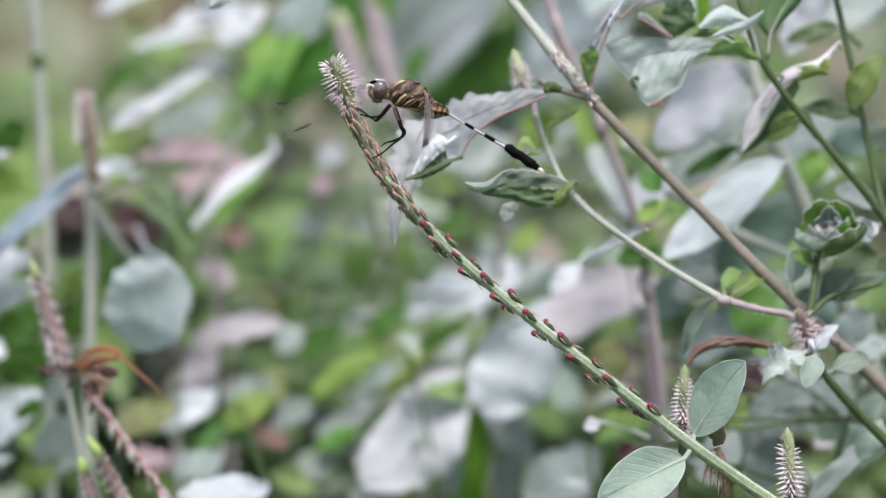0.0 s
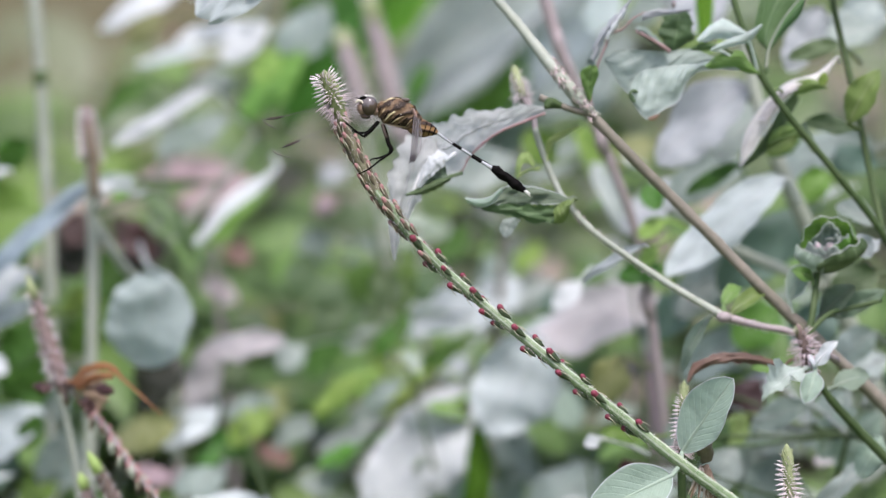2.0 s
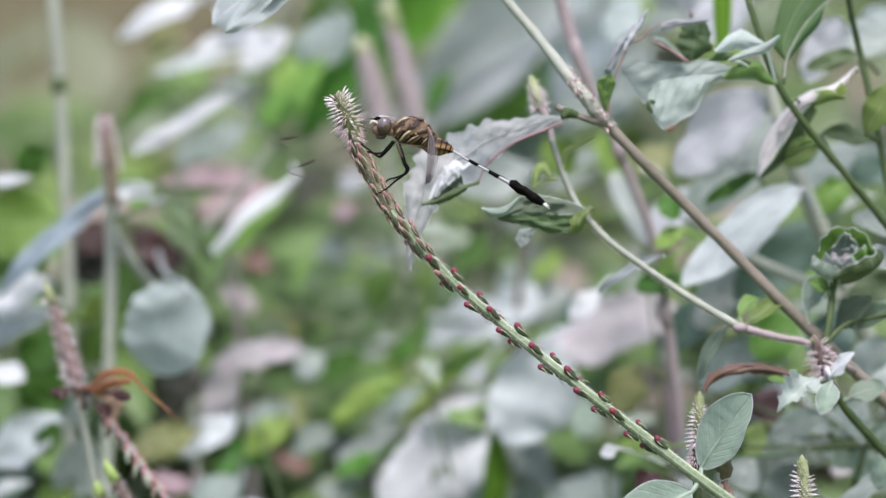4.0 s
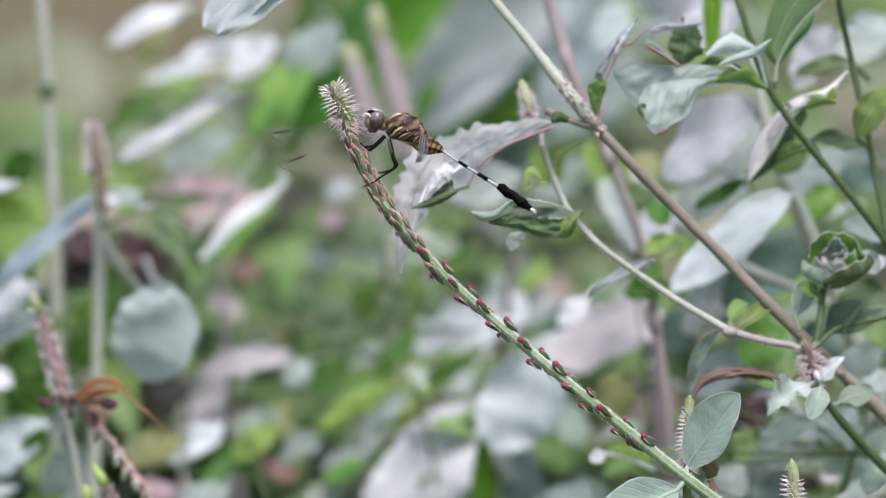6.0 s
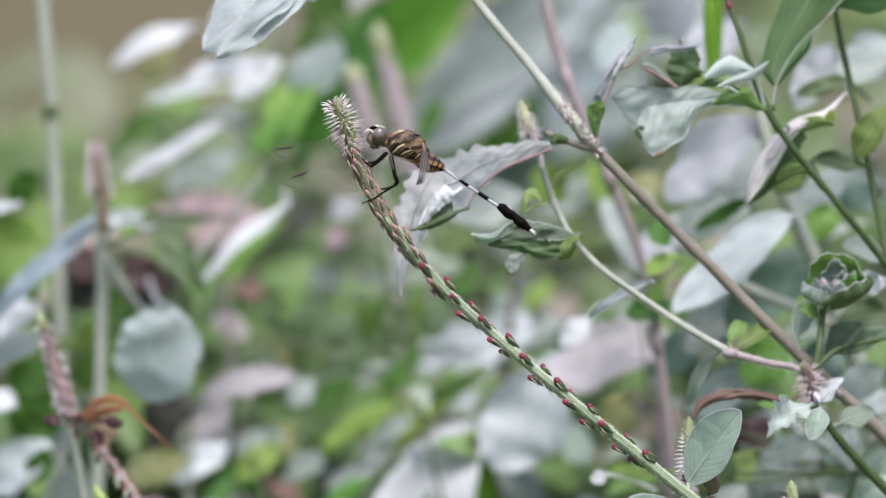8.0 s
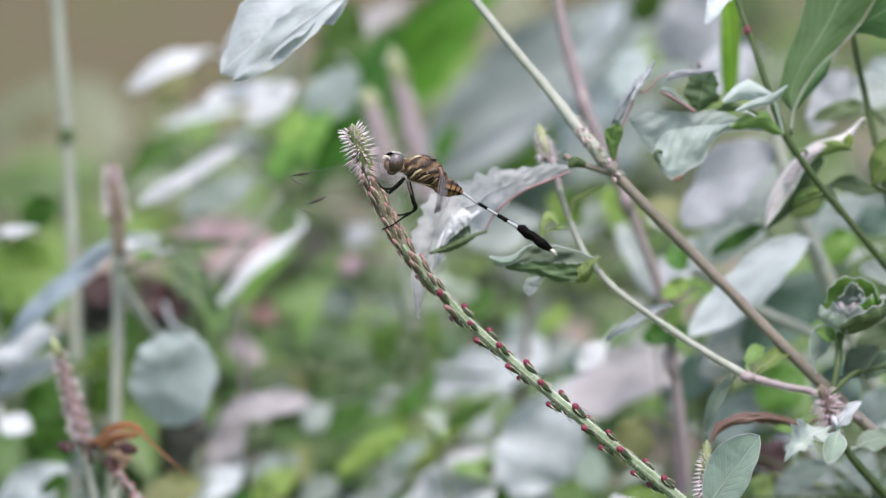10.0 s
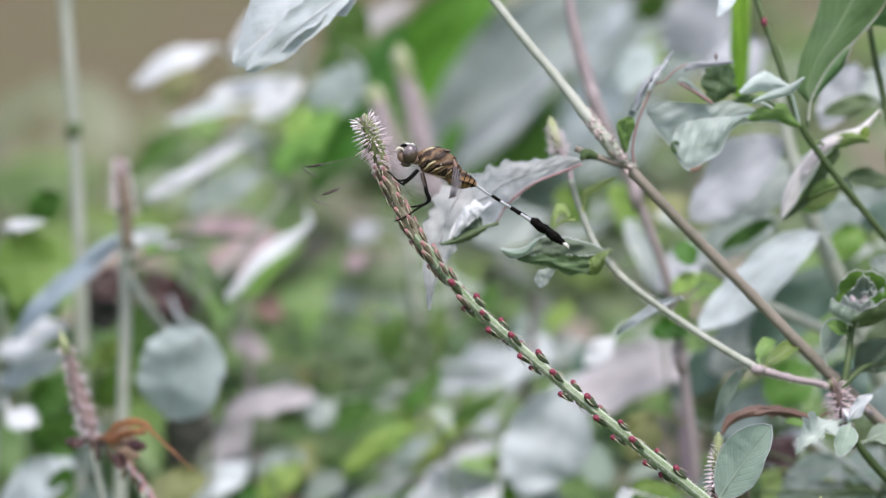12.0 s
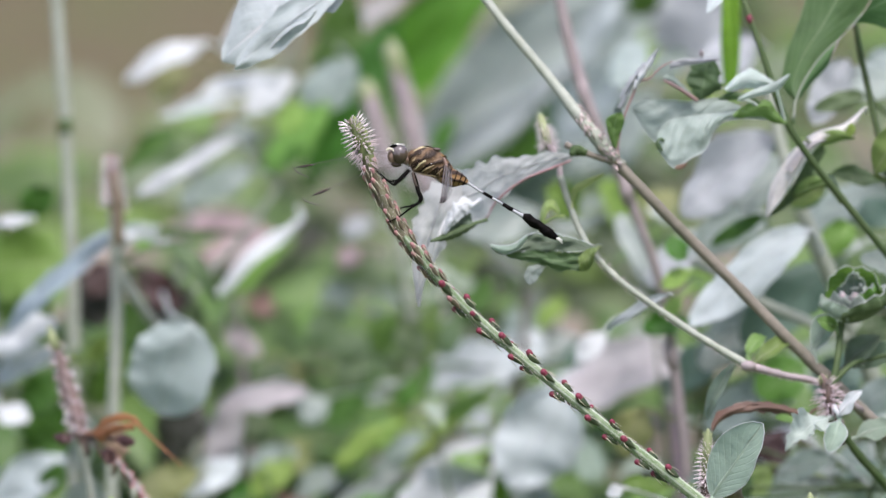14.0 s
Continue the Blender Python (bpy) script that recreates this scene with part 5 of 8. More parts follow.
draped(twin, LEAF_MINT, [mm(76.6, 26.0, 50.4), mm(74.0, 24.5, 52.1), mm(70.4, 23.0, 54.0), mm(67.1, 21.5, 52.5), mm(63.8, 20.0, 49.3)], [mm(76.3, 25.0, 49.8), mm(72.6, 23.2, 49.1), mm(68.7, 21.5, 49.3), mm(66.3, 19.7, 48.9), mm(64.1, 18.0, 48.8)], "young whitish downy leaf", puff=1.6, rim=0.09, ruffle=0.12, seed=9, root=mm(79.4, 29.6, 40.0))
draped(twin, LEAF_MINT, [mm(67.2, 19.0, 47.1), mm(70.7, 18.0, 49.3), mm(75.7, 17.0, 51.2), mm(79.4, 16.0, 53.5)], [mm(67.5, 19.0, 46.5), mm(72.6, 18.0, 47.9), mm(76.7, 17.0, 49.4), mm(79.6, 16.0, 53.1)], "young whitish downy leaf", puff=0.9, rim=0.08, ruffle=0.12, seed=10, root=mm(72.7, 24.0, 44.5))
part("stem_joint", rod([mm(71.1, 33.9, 64.1), mm(70.7, 34.2, 65.1), mm(70.3, 34.5, 66.1)], [0.78, 0.88, 0.78], sides=9, lump=0.3), BURR_RED, twin, "small pinkish joint")
draped(twin, LEAF_MID, [mm(81.8, 34.0, 45.3), mm(79.2, 36.3, 48.1), mm(79.8, 38.7, 54.9), mm(82.9, 41.0, 63.6), mm(86.3, 43.3, 74.0), mm(93.6, 45.7, 87.8), mm(109.7, 48.0, 98.8)], [mm(82.0, 33.0, 45.4), mm(84.4, 35.3, 50.0), mm(88.6, 37.7, 56.0), mm(93.6, 40.0, 60.4), mm(98.8, 42.3, 66.0), mm(104.8, 44.7, 78.1), mm(110.2, 47.0, 99.2)], "large dull green leaf with a pale midrib", half=False, puff=1.0, seed=12, rows=44, cols=14, crumple=0.12, ruffle=0.04, root=mm(81.5, 30.0, 39.9))
draped(twin, LEAF_MID, [mm(82.3, 33.0, 45.4), mm(84.6, 35.3, 50.0), mm(88.9, 37.7, 56.0), mm(93.8, 40.0, 60.4), mm(99.1, 42.3, 66.0), mm(105.1, 44.7, 78.1), mm(110.5, 47.0, 99.2)], [mm(82.7, 34.0, 45.3), mm(85.6, 36.7, 48.5), mm(90.9, 39.3, 54.3), mm(92.5, 42.0, 58.2), mm(97.3, 44.7, 63.3), mm(107.3, 47.3, 62.2), mm(121.4, 50.0, 73.5)], "large dull green leaf, eaten at the margin", puff=0.8, seed=13, rows=44, cols=14, crumple=0.12, ruffle=0.06)
stem(twin, STEM_GREY, [mm(81.5, 30.0, 41.1), mm(82.2, 31.4, 45.8), mm(84.3, 32.8, 50.4), mm(88.5, 34.2, 56.4), mm(93.4, 35.6, 60.9), mm(98.6, 37.0, 66.6)], [0.35, 0.24, 0.2, 0.18, 0.16], "leaf_rib", "pale midrib")
stem(twin, STEM_PINK, [mm(90.5, 33.0, 54.9), mm(91.4, 33.7, 57.3), mm(92.2, 34.5, 59.2), mm(94.5, 35.2, 62.2), mm(96.9, 36.0, 64.1)], [0.08, 0.14, 0.14, 0.08], "leaf_rim", "faded pinkish eaten rim")
leaf(stalk, LEAF_SILVER, mm(67.5, 38.2, 70.6), mm(60.6, 31.2, 63.9), 4.62, "small white leaf", face=(-0.3, -0.8, 0.5), fold=0.5, seed=76, root=mm(68.8, 36.4, 72.2))
# shrivelled leaf with a pink stalk
stem(twin, STALK_RED, [mm(39.1, 20.0, 28.9), mm(38.1, 19.7, 34.2), mm(39.1, 19.4, 40.9), mm(41.4, 19.1, 47.3), mm(43.4, 18.9, 51.2), mm(45.2, 18.6, 51.7), mm(48.5, 18.3, 54.8), mm(51.2, 18.0, 56.2)], [0.4, 0.34, 0.36, 0.34, 0.24, 0.15], "pink_stalk", "thin pink leaf stalk")
stem(twin, STALK_RED, [mm(49.0, 18.0, 51.5), mm(51.3, 20.0, 50.2), mm(53.9, 22.0, 48.5), mm(57.5, 24.0, 46.0)], [0.3, 0.42, 0.42, 0.5], "pink_stalk", "thin pink leaf stalk")
draped(twin, LEAF_LAVENDER, [mm(37.9, 21.0, 44.6), mm(39.5, 20.8, 49.6), mm(42.0, 20.5, 53.2), mm(44.7, 20.3, 56.0), mm(47.7, 20.0, 59.3)], [mm(39.0, 20.0, 43.9), mm(40.9, 19.7, 48.3), mm(42.8, 19.5, 51.7), mm(45.2, 19.2, 54.4), mm(47.8, 19.0, 58.9)], "shrivelled greyish leaf", puff=0.8, ruffle=0.9, seed=14, crumple=0.9, rows=36)
draped(twin, LEAF_SNOW, [mm(41.4, 19.0, 49.5), mm(42.7, 18.7, 52.3), mm(44.6, 18.3, 55.1), mm(46.2, 18.0, 57.3)], [mm(42.5, 18.5, 49.3), mm(43.8, 18.3, 51.8), mm(45.4, 18.2, 54.3), mm(46.8, 18.0, 56.8)], "pale streak of the withered leaf", puff=0.5, ruffle=0.8, seed=15, crumple=0.9)
draped(twin, LEAF_GREY, [mm(36.8, 22.0, 43.1), mm(37.9, 21.5, 45.9), mm(39.3, 21.0, 47.6)], [mm(38.5, 22.0, 42.5), mm(39.6, 21.5, 44.8), mm(40.4, 21.0, 46.5)], "shrivelled greyish leaf", puff=0.4, ruffle=0.8, seed=17, crumple=0.9, rows=14, cols=6)
draped(twin, LEAF_DARK, [mm(58.3, 28.0, 45.6), mm(55.8, 28.5, 48.6), mm(55.5, 29.0, 52.4), mm(57.1, 29.5, 54.6), mm(59.9, 30.0, 55.1)], [mm(58.9, 29.0, 45.5), mm(61.9, 29.2, 47.4), mm(63.6, 29.5, 49.0), mm(63.0, 29.7, 52.9), mm(62.1, 30.0, 55.5)], "shrivelled dark green leaf with eaten rim", puff=1.0, ruffle=0.3, seed=15, crumple=0.4, root=mm(59.3, 27.0, 43.5))
draped(twin, LEAF_GREY, [mm(57.0, 25.0, 46.7), mm(53.4, 24.0, 50.4), mm(50.6, 23.0, 52.4), mm(48.9, 22.0, 52.2)], [mm(57.3, 24.0, 46.3), mm(54.2, 23.3, 48.0), mm(51.4, 22.7, 49.4), mm(49.2, 22.0, 51.1)], "shrivelled greyish leaf", puff=0.8, ruffle=0.4, seed=16, crumple=0.6)
draped(twin, LEAF_LILAC, [mm(51.1, 24.0, 55.6), mm(54.8, 25.3, 56.2), mm(58.9, 26.7, 56.0), mm(62.9, 28.0, 56.1)], [mm(50.6, 24.0, 53.7), mm(54.8, 25.3, 54.4), mm(59.2, 26.7, 55.0), mm(63.0, 28.0, 55.6)], "shrivelled greyish leaf", puff=0.4, ruffle=0.6, seed=17, crumple=0.6)
part("side_bud", ball(bmesh.new(), mm(58.5, 26.0, 57.4), 0.55, (1.0, 0.9, 1.6)), STEM_PINK, twin, "tiny dry bud")
draped(stalk, LEAF_FRESH, [mm(38.1, 24.0, 31.1), mm(36.4, 23.3, 35.4), mm(36.1, 22.7, 38.8), mm(38.3, 22.0, 40.2)], [mm(38.7, 24.0, 31.4), mm(39.4, 23.3, 34.8), mm(40.5, 22.7, 38.2), mm(39.9, 22.0, 40.2)], "small green leaf at the joint", puff=0.8, seed=18, crumple=0.4)
# dark sheet added where the broad leaf has an eaten hole
draped(twin, LEAF_DARK, [mm(47.6, 14.6, 36.9), mm(48.3, 14.4, 36.2), mm(48.9, 14.2, 34.7)], [mm(47.1, 14.6, 36.5), mm(47.5, 14.4, 35.1), mm(48.6, 14.2, 34.3)], "small dark piece standing for an eaten hole", puff=0.2, seed=19, rows=8, cols=4, root=mm(49.1, 16.0, 36.9))
draped(twin, LEAF_DRY, [mm(51.8, 15.0, 30.7), mm(53.2, 15.5, 31.2), mm(54.8, 16.0, 31.6)], [mm(52.1, 15.0, 30.0), mm(53.5, 15.5, 30.0), mm(54.9, 16.0, 31.2)], "small dry shred at the leaf tip", puff=0.2, seed=20, rows=8, cols=4)
# folded leaf on the right
draped(twin, LEAF_CHALK, [mm(100.3, 47.0, 42.6), mm(94.9, 46.0, 38.2), mm(87.9, 45.0, 36.1), mm(82.3, 44.0, 31.6), mm(78.4, 43.0, 26.1), mm(76.1, 42.0, 20.1), mm(75.8, 41.0, 15.6)], [mm(100.1, 45.0, 42.1), mm(96.2, 43.8, 36.7), mm(89.4, 42.7, 34.2), mm(85.5, 41.5, 29.9), mm(82.4, 40.3, 25.0), mm(79.0, 39.2, 19.8), mm(75.9, 38.0, 15.8)], "long folded leaf, pinkish white back", puff=1.6, rim=0.1, ruffle=0.12, seed=21, rows=36, root=mm(101.3, 53.0, 40.1))
draped(twin, LEAF_BLUSH, [mm(90.6, 44.0, 35.3), mm(86.6, 42.7, 34.3), mm(83.2, 41.3, 31.6), mm(80.1, 40.0, 27.6)], [mm(90.2, 42.0, 34.5), mm(87.1, 40.7, 33.1), mm(84.5, 39.3, 30.4), mm(81.7, 38.0, 26.9)], "faded pinkish fold of the leaf", puff=0.8, seed=22, rows=20)
draped(twin, LEAF_DULL, [mm(90.2, 50.0, 33.2), mm(86.2, 48.5, 29.1), mm(83.4, 47.0, 24.2), mm(80.0, 45.5, 19.0), mm(76.4, 44.0, 15.1)], [mm(91.2, 52.0, 30.7), mm(88.3, 50.2, 26.1), mm(84.9, 48.5, 20.9), mm(81.2, 46.8, 17.2), mm(76.8, 45.0, 14.7)], "long folded leaf, green face", puff=-0.6, seed=23, rows=28)
draped(twin, LEAF_FRESH, [mm(86.4, 44.0, 33.7), mm(89.2, 43.3, 36.2), mm(93.3, 42.7, 37.3), mm(97.5, 42.0, 35.2)], [mm(86.9, 44.0, 33.2), mm(90.6, 43.3, 33.2), mm(94.7, 42.7, 34.5), mm(97.5, 42.0, 34.8)], "small green leaf", puff=1.0, seed=24, root=mm(83.5, 31.0, 35.7))
draped(twin, LEAF_LIME, [mm(95.5, 42.0, 35.5), mm(95.2, 42.0, 37.5), mm(96.3, 42.0, 38.9)], [mm(97.2, 42.0, 35.8), mm(97.7, 42.0, 37.5), mm(96.9, 42.0, 38.9)], "tiny lime-green bud leaf", puff=0.8, seed=25, rows=12)
draped(twin, LEAF_FRESH, [mm(82.8, 47.0, 20.3), mm(84.2, 46.3, 23.4), mm(86.9, 45.7, 25.2), mm(90.0, 45.0, 24.7)], [mm(83.4, 47.0, 19.4), mm(85.9, 46.3, 20.6), mm(88.1, 45.7, 22.1), mm(90.1, 45.0, 24.3)], "small green leaf", puff=1.0, seed=26, root=mm(91.4, 33.0, 25.0))
leaf(twin, LEAF_FRESH, mm(102.9, 44.0, 25.7), mm(110.6, 46.0, 39.2), 7.30, "green leaf", face=(-0.2, -0.9, 0.3), fold=0.4, seed=85, root=mm(106.2, 49.8, 23.6))
leaf(twin, LEAF_FRESH, mm(91.9, 68.0, 20.5), mm(83.6, 66.0, 15.6), 6.55, face=(-0.2, -0.9, 0.4), fold=0.3, seed=86, root=mm(94.1, 37.1, 19.9))
leaf(twin, LEAF_DULL, mm(93.6, 72.0, 22.4), mm(107.0, 70.0, 21.2), 4.86, face=(0.1, -0.8, 0.5), fold=0.3, seed=87, root=mm(94.1, 37.1, 19.9))

# both plants stand a little deeper than the spike
EYE = Vector((0, -1.34, 0.808))
for ob, deeper in ((stalk, 1.022), (twin, 1.026)):
    ob.location = EYE + (ob.location - EYE) * deeper
    ob.scale = (deeper, deeper, deeper)

# ---- two small bristly flower heads low down ----
for foot, top, r, low, seed in ((mm(86.3, -3.0, -65.0), mm(85.4, 0.0, -49.4), 3.1, mm(96, 10, -620), 21), (mm(60.4, 7.0, -48.7), mm(61.0, 9.0, -35.4), 2.6, mm(66, 20, -620), 22)):
    small = thing("small_flower_spike", low, "short bristly flower spike, green tip and pinkish bristles", "flower spike", "small flower spikes")
    stem(small, STEM_GREEN, [low, low.lerp(foot, 0.5) + mv(4, 0, 0), low.lerp(foot, 0.95), foot], [1.6, 1.3, 1.0])
    flower_head(small, foot, top, r, rows=13, around=8, seed=seed, mesh=FLORET_FINE)
    faded = foot.lerp(top, -0.32)
    flower_head(small, faded, foot.lerp(top, 0.3), r * 0.85, rows=6, around=7, seed=seed + 5, mesh=FLORET_PINK, core_material=SPIKE_DULL, bracts=False)

# ---- blurred plants behind ----
def back_plant(name, label, foot, stalks, leaves, category="plant", group=""):
    """stalks: (path, radii, material); leaves: (material, base, tip, width, face, stalk place)."""
    ob = thing(name, foot, label, category, group)
    for path, radii, material in stalks:
        stem(ob, material, path, [0.6 * r for r in radii], steps=4, sides=7)
    for k, (material, base, tip, width, face, root) in enumerate(leaves):
        joint = base + (root - base) * min(1.0, 0.016 / max((root - base).length, 0.001))
        if (root - joint).length > 0.002:
            part("twig", rod([root, joint], [0.55, 0.4], sides=5), STEM_GREEN, ob)
        leaf(ob, material, base, tip, width, face=face, root=joint, rows=20, cols=8, wave=0.06, notch=0.08, fold=0.12, bend=0.05, petiole=0.6, oval=0.35, seed=100 + k)
    return ob


TOP, EYEWARD = (0, -0.5, 0.9), (0, -1, 0.25)

# two far pinkish flower spikes beyond the dragonfly
for foot, top, low in ((mm(-20.6, 421.5, -18.6), mm(-27.8, 425.4, 8.7), mm(-15, 420, -620)), (mm(-8.2, 420.4, -26.6), mm(-19.9, 427.1, 21.0), mm(0, 430, -620))):
    far_spike = thing("tall_flower_spike", low, "tall pinkish flower spike with a green tip", "flower spike", "tall flower spikes")
    stem(far_spike, STEM_GREY, [low, low.lerp(foot, 0.6), foot, top.lerp(foot, 0.2)], [1.3, 1.2, 1.2, 1.6])
    head = part("spike_head", rod(spline([foot, foot.lerp(top, 0.5), foot.lerp(top, 0.85), top], 6), [2.6, 3.4, 3.3, 2.4, 0.4], sides=10, lump=0.4), STEM_PINK, far_spike, "pinkish burr-covered head")
    part("spike_tip", rod([foot.lerp(top, 0.72), foot.lerp(top, 0.88), top + (top - foot) * 0.03], [3.0, 3.2, 0.5], sides=10, lump=0.3), BUD_GREEN, far_spike, "pale green tip")
    for i in range(40):
        s = i / 40
        a = i * 2.4
        set_on(head, "floret", FLORET, foot.lerp(top, s), Vector((math.cos(a), math.sin(a), -0.2)), Vector((0, 0, 1)), 1.9 - 0.8 * s)

# left spikes
left_a = thing("leaning_flower_spike", mm(-75, 150, -620), "leaning brownish pink flower spike with a green tip", "flower spike")
stem(left_a, STEM_GREY, [mm(-75, 150, -620), mm(-89.6, 132.6, -134.3), mm(-94.1, 139.7, -83.5), mm(-99.0, 143.3, -58.1), mm(-102.0, 145.2, -44.6), mm(-106.8, 147.2, -30.4)], [1.6, 1.4, 1.2, 1.2, 1.2, 0.8])
part("spike_head", rod(spline([mm(-97.2, 142.7, -62.6), mm(-100.5, 144.4, -50.6), mm(-103.2, 145.6, -41.6), mm(-107.1, 147.3, -29.4)], 6), [1.3, 1.9, 2.1, 1.7, 0.4], sides=9, lump=0.6), SPIKE_DULL, left_a, "pinkish brown burr-covered head")
part("spike_tip", rod([mm(-105.6, 146.6, -34.9), mm(-106.5, 147.0, -31.9), mm(-107.7, 147.5, -28.2)], [1.6, 1.4, 0.3], sides=9), BUD_GREEN, left_a, "green tip")
for i in range(80):
    s = i / 80
    set_on(left_a, "floret", (FLORET_PINK, FLORET_PINK, FLORET)[i % 3], mm(-99.0, 143.5, -56.6).lerp(mm(-106.2, 146.9, -32.7), s), Vector((math.cos(i * 2.9), math.sin(i * 2.9), -0.35 + 0.5 * s + 0.3 * math.sin(i * 4.3))), Vector((0, 0, 1)), 1.2 - 0.45 * s + 0.2 * math.sin(i * 7.7))
draped(left_a, LEAF_RUST, [mm(-95.0, 128.0, -53.9), mm(-91.1, 124.0, -49.6), mm(-84.6, 120.0, -47.7), mm(-79.4, 116.0, -51.9), mm(-70.1, 112.0, -60.2)], [mm(-94.2, 126.0, -54.6), mm(-90.1, 122.2, -51.3), mm(-84.9, 118.5, -49.3), mm(-80.4, 114.7, -52.0), mm(-70.2, 111.0, -60.3)], "rusty orange dry leaf with a long thin tip", puff=0.6, ruffle=0.5, seed=51, crumple=0.8, root=mm(-97.1, 142.0, -56.5))
draped(left_a, LEAF_FADED, [mm(-93.6, 140.0, -56.2), mm(-91.7, 138.0, -60.1), mm(-89.5, 136.0, -64.3)], [mm(-87.6, 140.0, -54.9), mm(-86.6, 138.0, -59.2), mm(-88.0, 136.0, -64.9)], "thin faded rusty leaf", puff=0.6, ruffle=0.9, seed=52, crumple=0.6, root=mm(-96.7, 141.0, -57.2))
draped(left_a, LEAF_RUST, [mm(-94.1, 123.0, -53.7), mm(-89.4, 120.0, -50.8), mm(-83.3, 117.0, -49.7)], [mm(-92.6, 123.0, -56.1), mm(-88.2, 119.5, -52.8), mm(-82.9, 116.0, -51.3)], "thin rusty translucent leaf", puff=0.6, ruffle=0.6, seed=53, crumple=0.8)
draped(left_a, LEAF_MAROON_AND_GAP, [mm(-104.1, 116.0, -52.9), mm(-101.6, 114.0, -51.8), mm(-99.1, 112.0, -52.6)], [mm(-104.0, 114.0, -53.4), mm(-101.8, 112.0, -54.7), mm(-99.0, 110.0, -53.8)], "shrivelled dark leaf", puff=0.5, seed=54, rows=12, cols=6, crumple=0.8, root=mm(-96.6, 140.0, -57.4))
draped(left_a, LEAF_MAROON_AND_GAP, [mm(-92.0, 116.0, -57.3), mm(-89.8, 114.0, -55.8), mm(-87.6, 112.0, -57.0)], [mm(-91.9, 114.0, -58.0), mm(-90.0, 112.0, -59.9), mm(-87.5, 110.0, -58.7)], "shrivelled dark leaf", puff=0.5, seed=55, rows=12, cols=6, crumple=0.8, root=mm(-96.6, 140.0, -57.4))
draped(left_a, LEAF_MAROON_AND_GAP, [mm(-88.0, 116.0, -53.5), mm(-85.4, 114.0, -52.3), mm(-82.7, 112.0, -53.1)], [mm(-87.9, 114.0, -54.0), mm(-85.5, 112.0, -55.3), mm(-82.6, 110.0, -54.3)], "shrivelled dark leaf", puff=0.5, seed=56, rows=12, cols=6, crumple=0.8, root=mm(-96.6, 140.0, -57.4))
left_b = thing("upright_flower_spike", mm(-110, 260, -620), "upright brownish flower spike with pinkish flowers", "flower spike")
stem(left_b, STEM_GREY, [mm(-110, 260, -620), mm(-98.6, 244.9, -125.8), mm(-97.0, 253.9, -61.7), mm(-97.0, 258.8, -26.4), mm(-97.8, 260.6, -13.6)], [2.2, 2.0, 1.8, 1.6])
part("spike_head", rod(spline([mm(-96.8, 259.1, -24.8), mm(-96.8, 260.6, -13.6), mm(-97.8, 261.8, -5.6), mm(-99.1, 263.0, 3.3)], 6), [1.4, 2.0, 2.3, 2.2, 0.8], sides=9, lump=0.5), SPIKE_DULL, left_b, "brownish burr-covered head")
for i in range(50):
    s = i / 50
    set_on(left_b, "floret", FLORET, mm(-97.5, 260.9, -12.0).lerp(mm(-98.9, 262.8, 1.7), s), Vector((math.cos(i * 2.4), math.sin(i * 2.4), -0.1 + 0.6 * s)), Vector((0, 0, 1)), 1.45 - 0.6 * s)
part("spike_core", rod(spline([mm(-95.3, 244.4, -21.2), mm(-95.9, 246.0, -10.1), mm(-96.9, 247.2, -1.4)], 5), [1.4, 1.9, 1.2], sides=8, lump=0.5), plain("dull_brown_husk", (0.2, 0.15, 0.1), (0.13, 0.11, 0.07), 500), left_b, "brown husks")
leaf(left_b, LEAF_PALE, mm(-95.9, 254.1, -24.1), mm(-83.5, 239.7, -19.0), 8.37, face=TOP, root=mm(-96.8, 258.6, -28.0), wave=0.08, seed=94)
leaf(left_b, LEAF_DULL, mm(-83.8, 254.4, -22.2), mm(-68.9, 247.1, -38.1), 4.83, "arching narrow green leaf", face=(0.3, -0.6, 0.7), bend=0.22, root=mm(-96.8, 258.6, -28.0), seed=95)
stem(left_b, STEM_GREY, [mm(-96.8, 258.4, -29.6), mm(-90.6, 259.0, -39.5), mm(-84.6, 265.8, -48.7), mm(-76.5, 283.5, -66.3)], [1.6, 1.5, 1.4], "side_branch")
left_c = thing("upright_bare_stalk", mm(-140, 330, -620), "upright pale green bare stalk", "plant")
stem(left_c, STEM_GREY, [mm(-140, 330, -620), mm(-113.0, 320.7, -89.3), mm(-114.2, 327.8, -39.1), mm(-116.4, 333.6, 2.8), mm(-118.9, 338.1, 34.5), mm(-121.3, 342.3, 64.7)], [2.2, 2.0, 1.9, 1.8])
for at in (mm(-113.5, 324.0, -65.8), mm(-116.4, 333.6, 2.8)):
    part("stem_joint", rod([at + mv(0, 0, -3), at, at + mv(0, 0, 3)], [1.9, 2.6, 1.9], sides=8), STEM_GREEN, left_c, "green swollen joint")
low_spike = thing("low_burr_spike", mm(-62, 130, -620), "low arching spike with small pale and dark burrs", "flower spike")
LOW_LINE = spline([mm(-91.4, 124.0, -60.9), mm(-85.2, 118.0, -66.6), mm(-79.8, 112.0, -73.1), mm(-74.2, 108.0, -79.9), mm(-67.0, 104.0, -89.7)], 8)
stem(low_spike, STEM_PINK, [mm(-62, 130, -620), mm(-58, 110, -200), LOW_LINE[-1], LOW_LINE[24], LOW_LINE[16], LOW_LINE[8], LOW_LINE[0]], [1.5, 1.2, 0.8, 0.7, 0.7, 0.5])
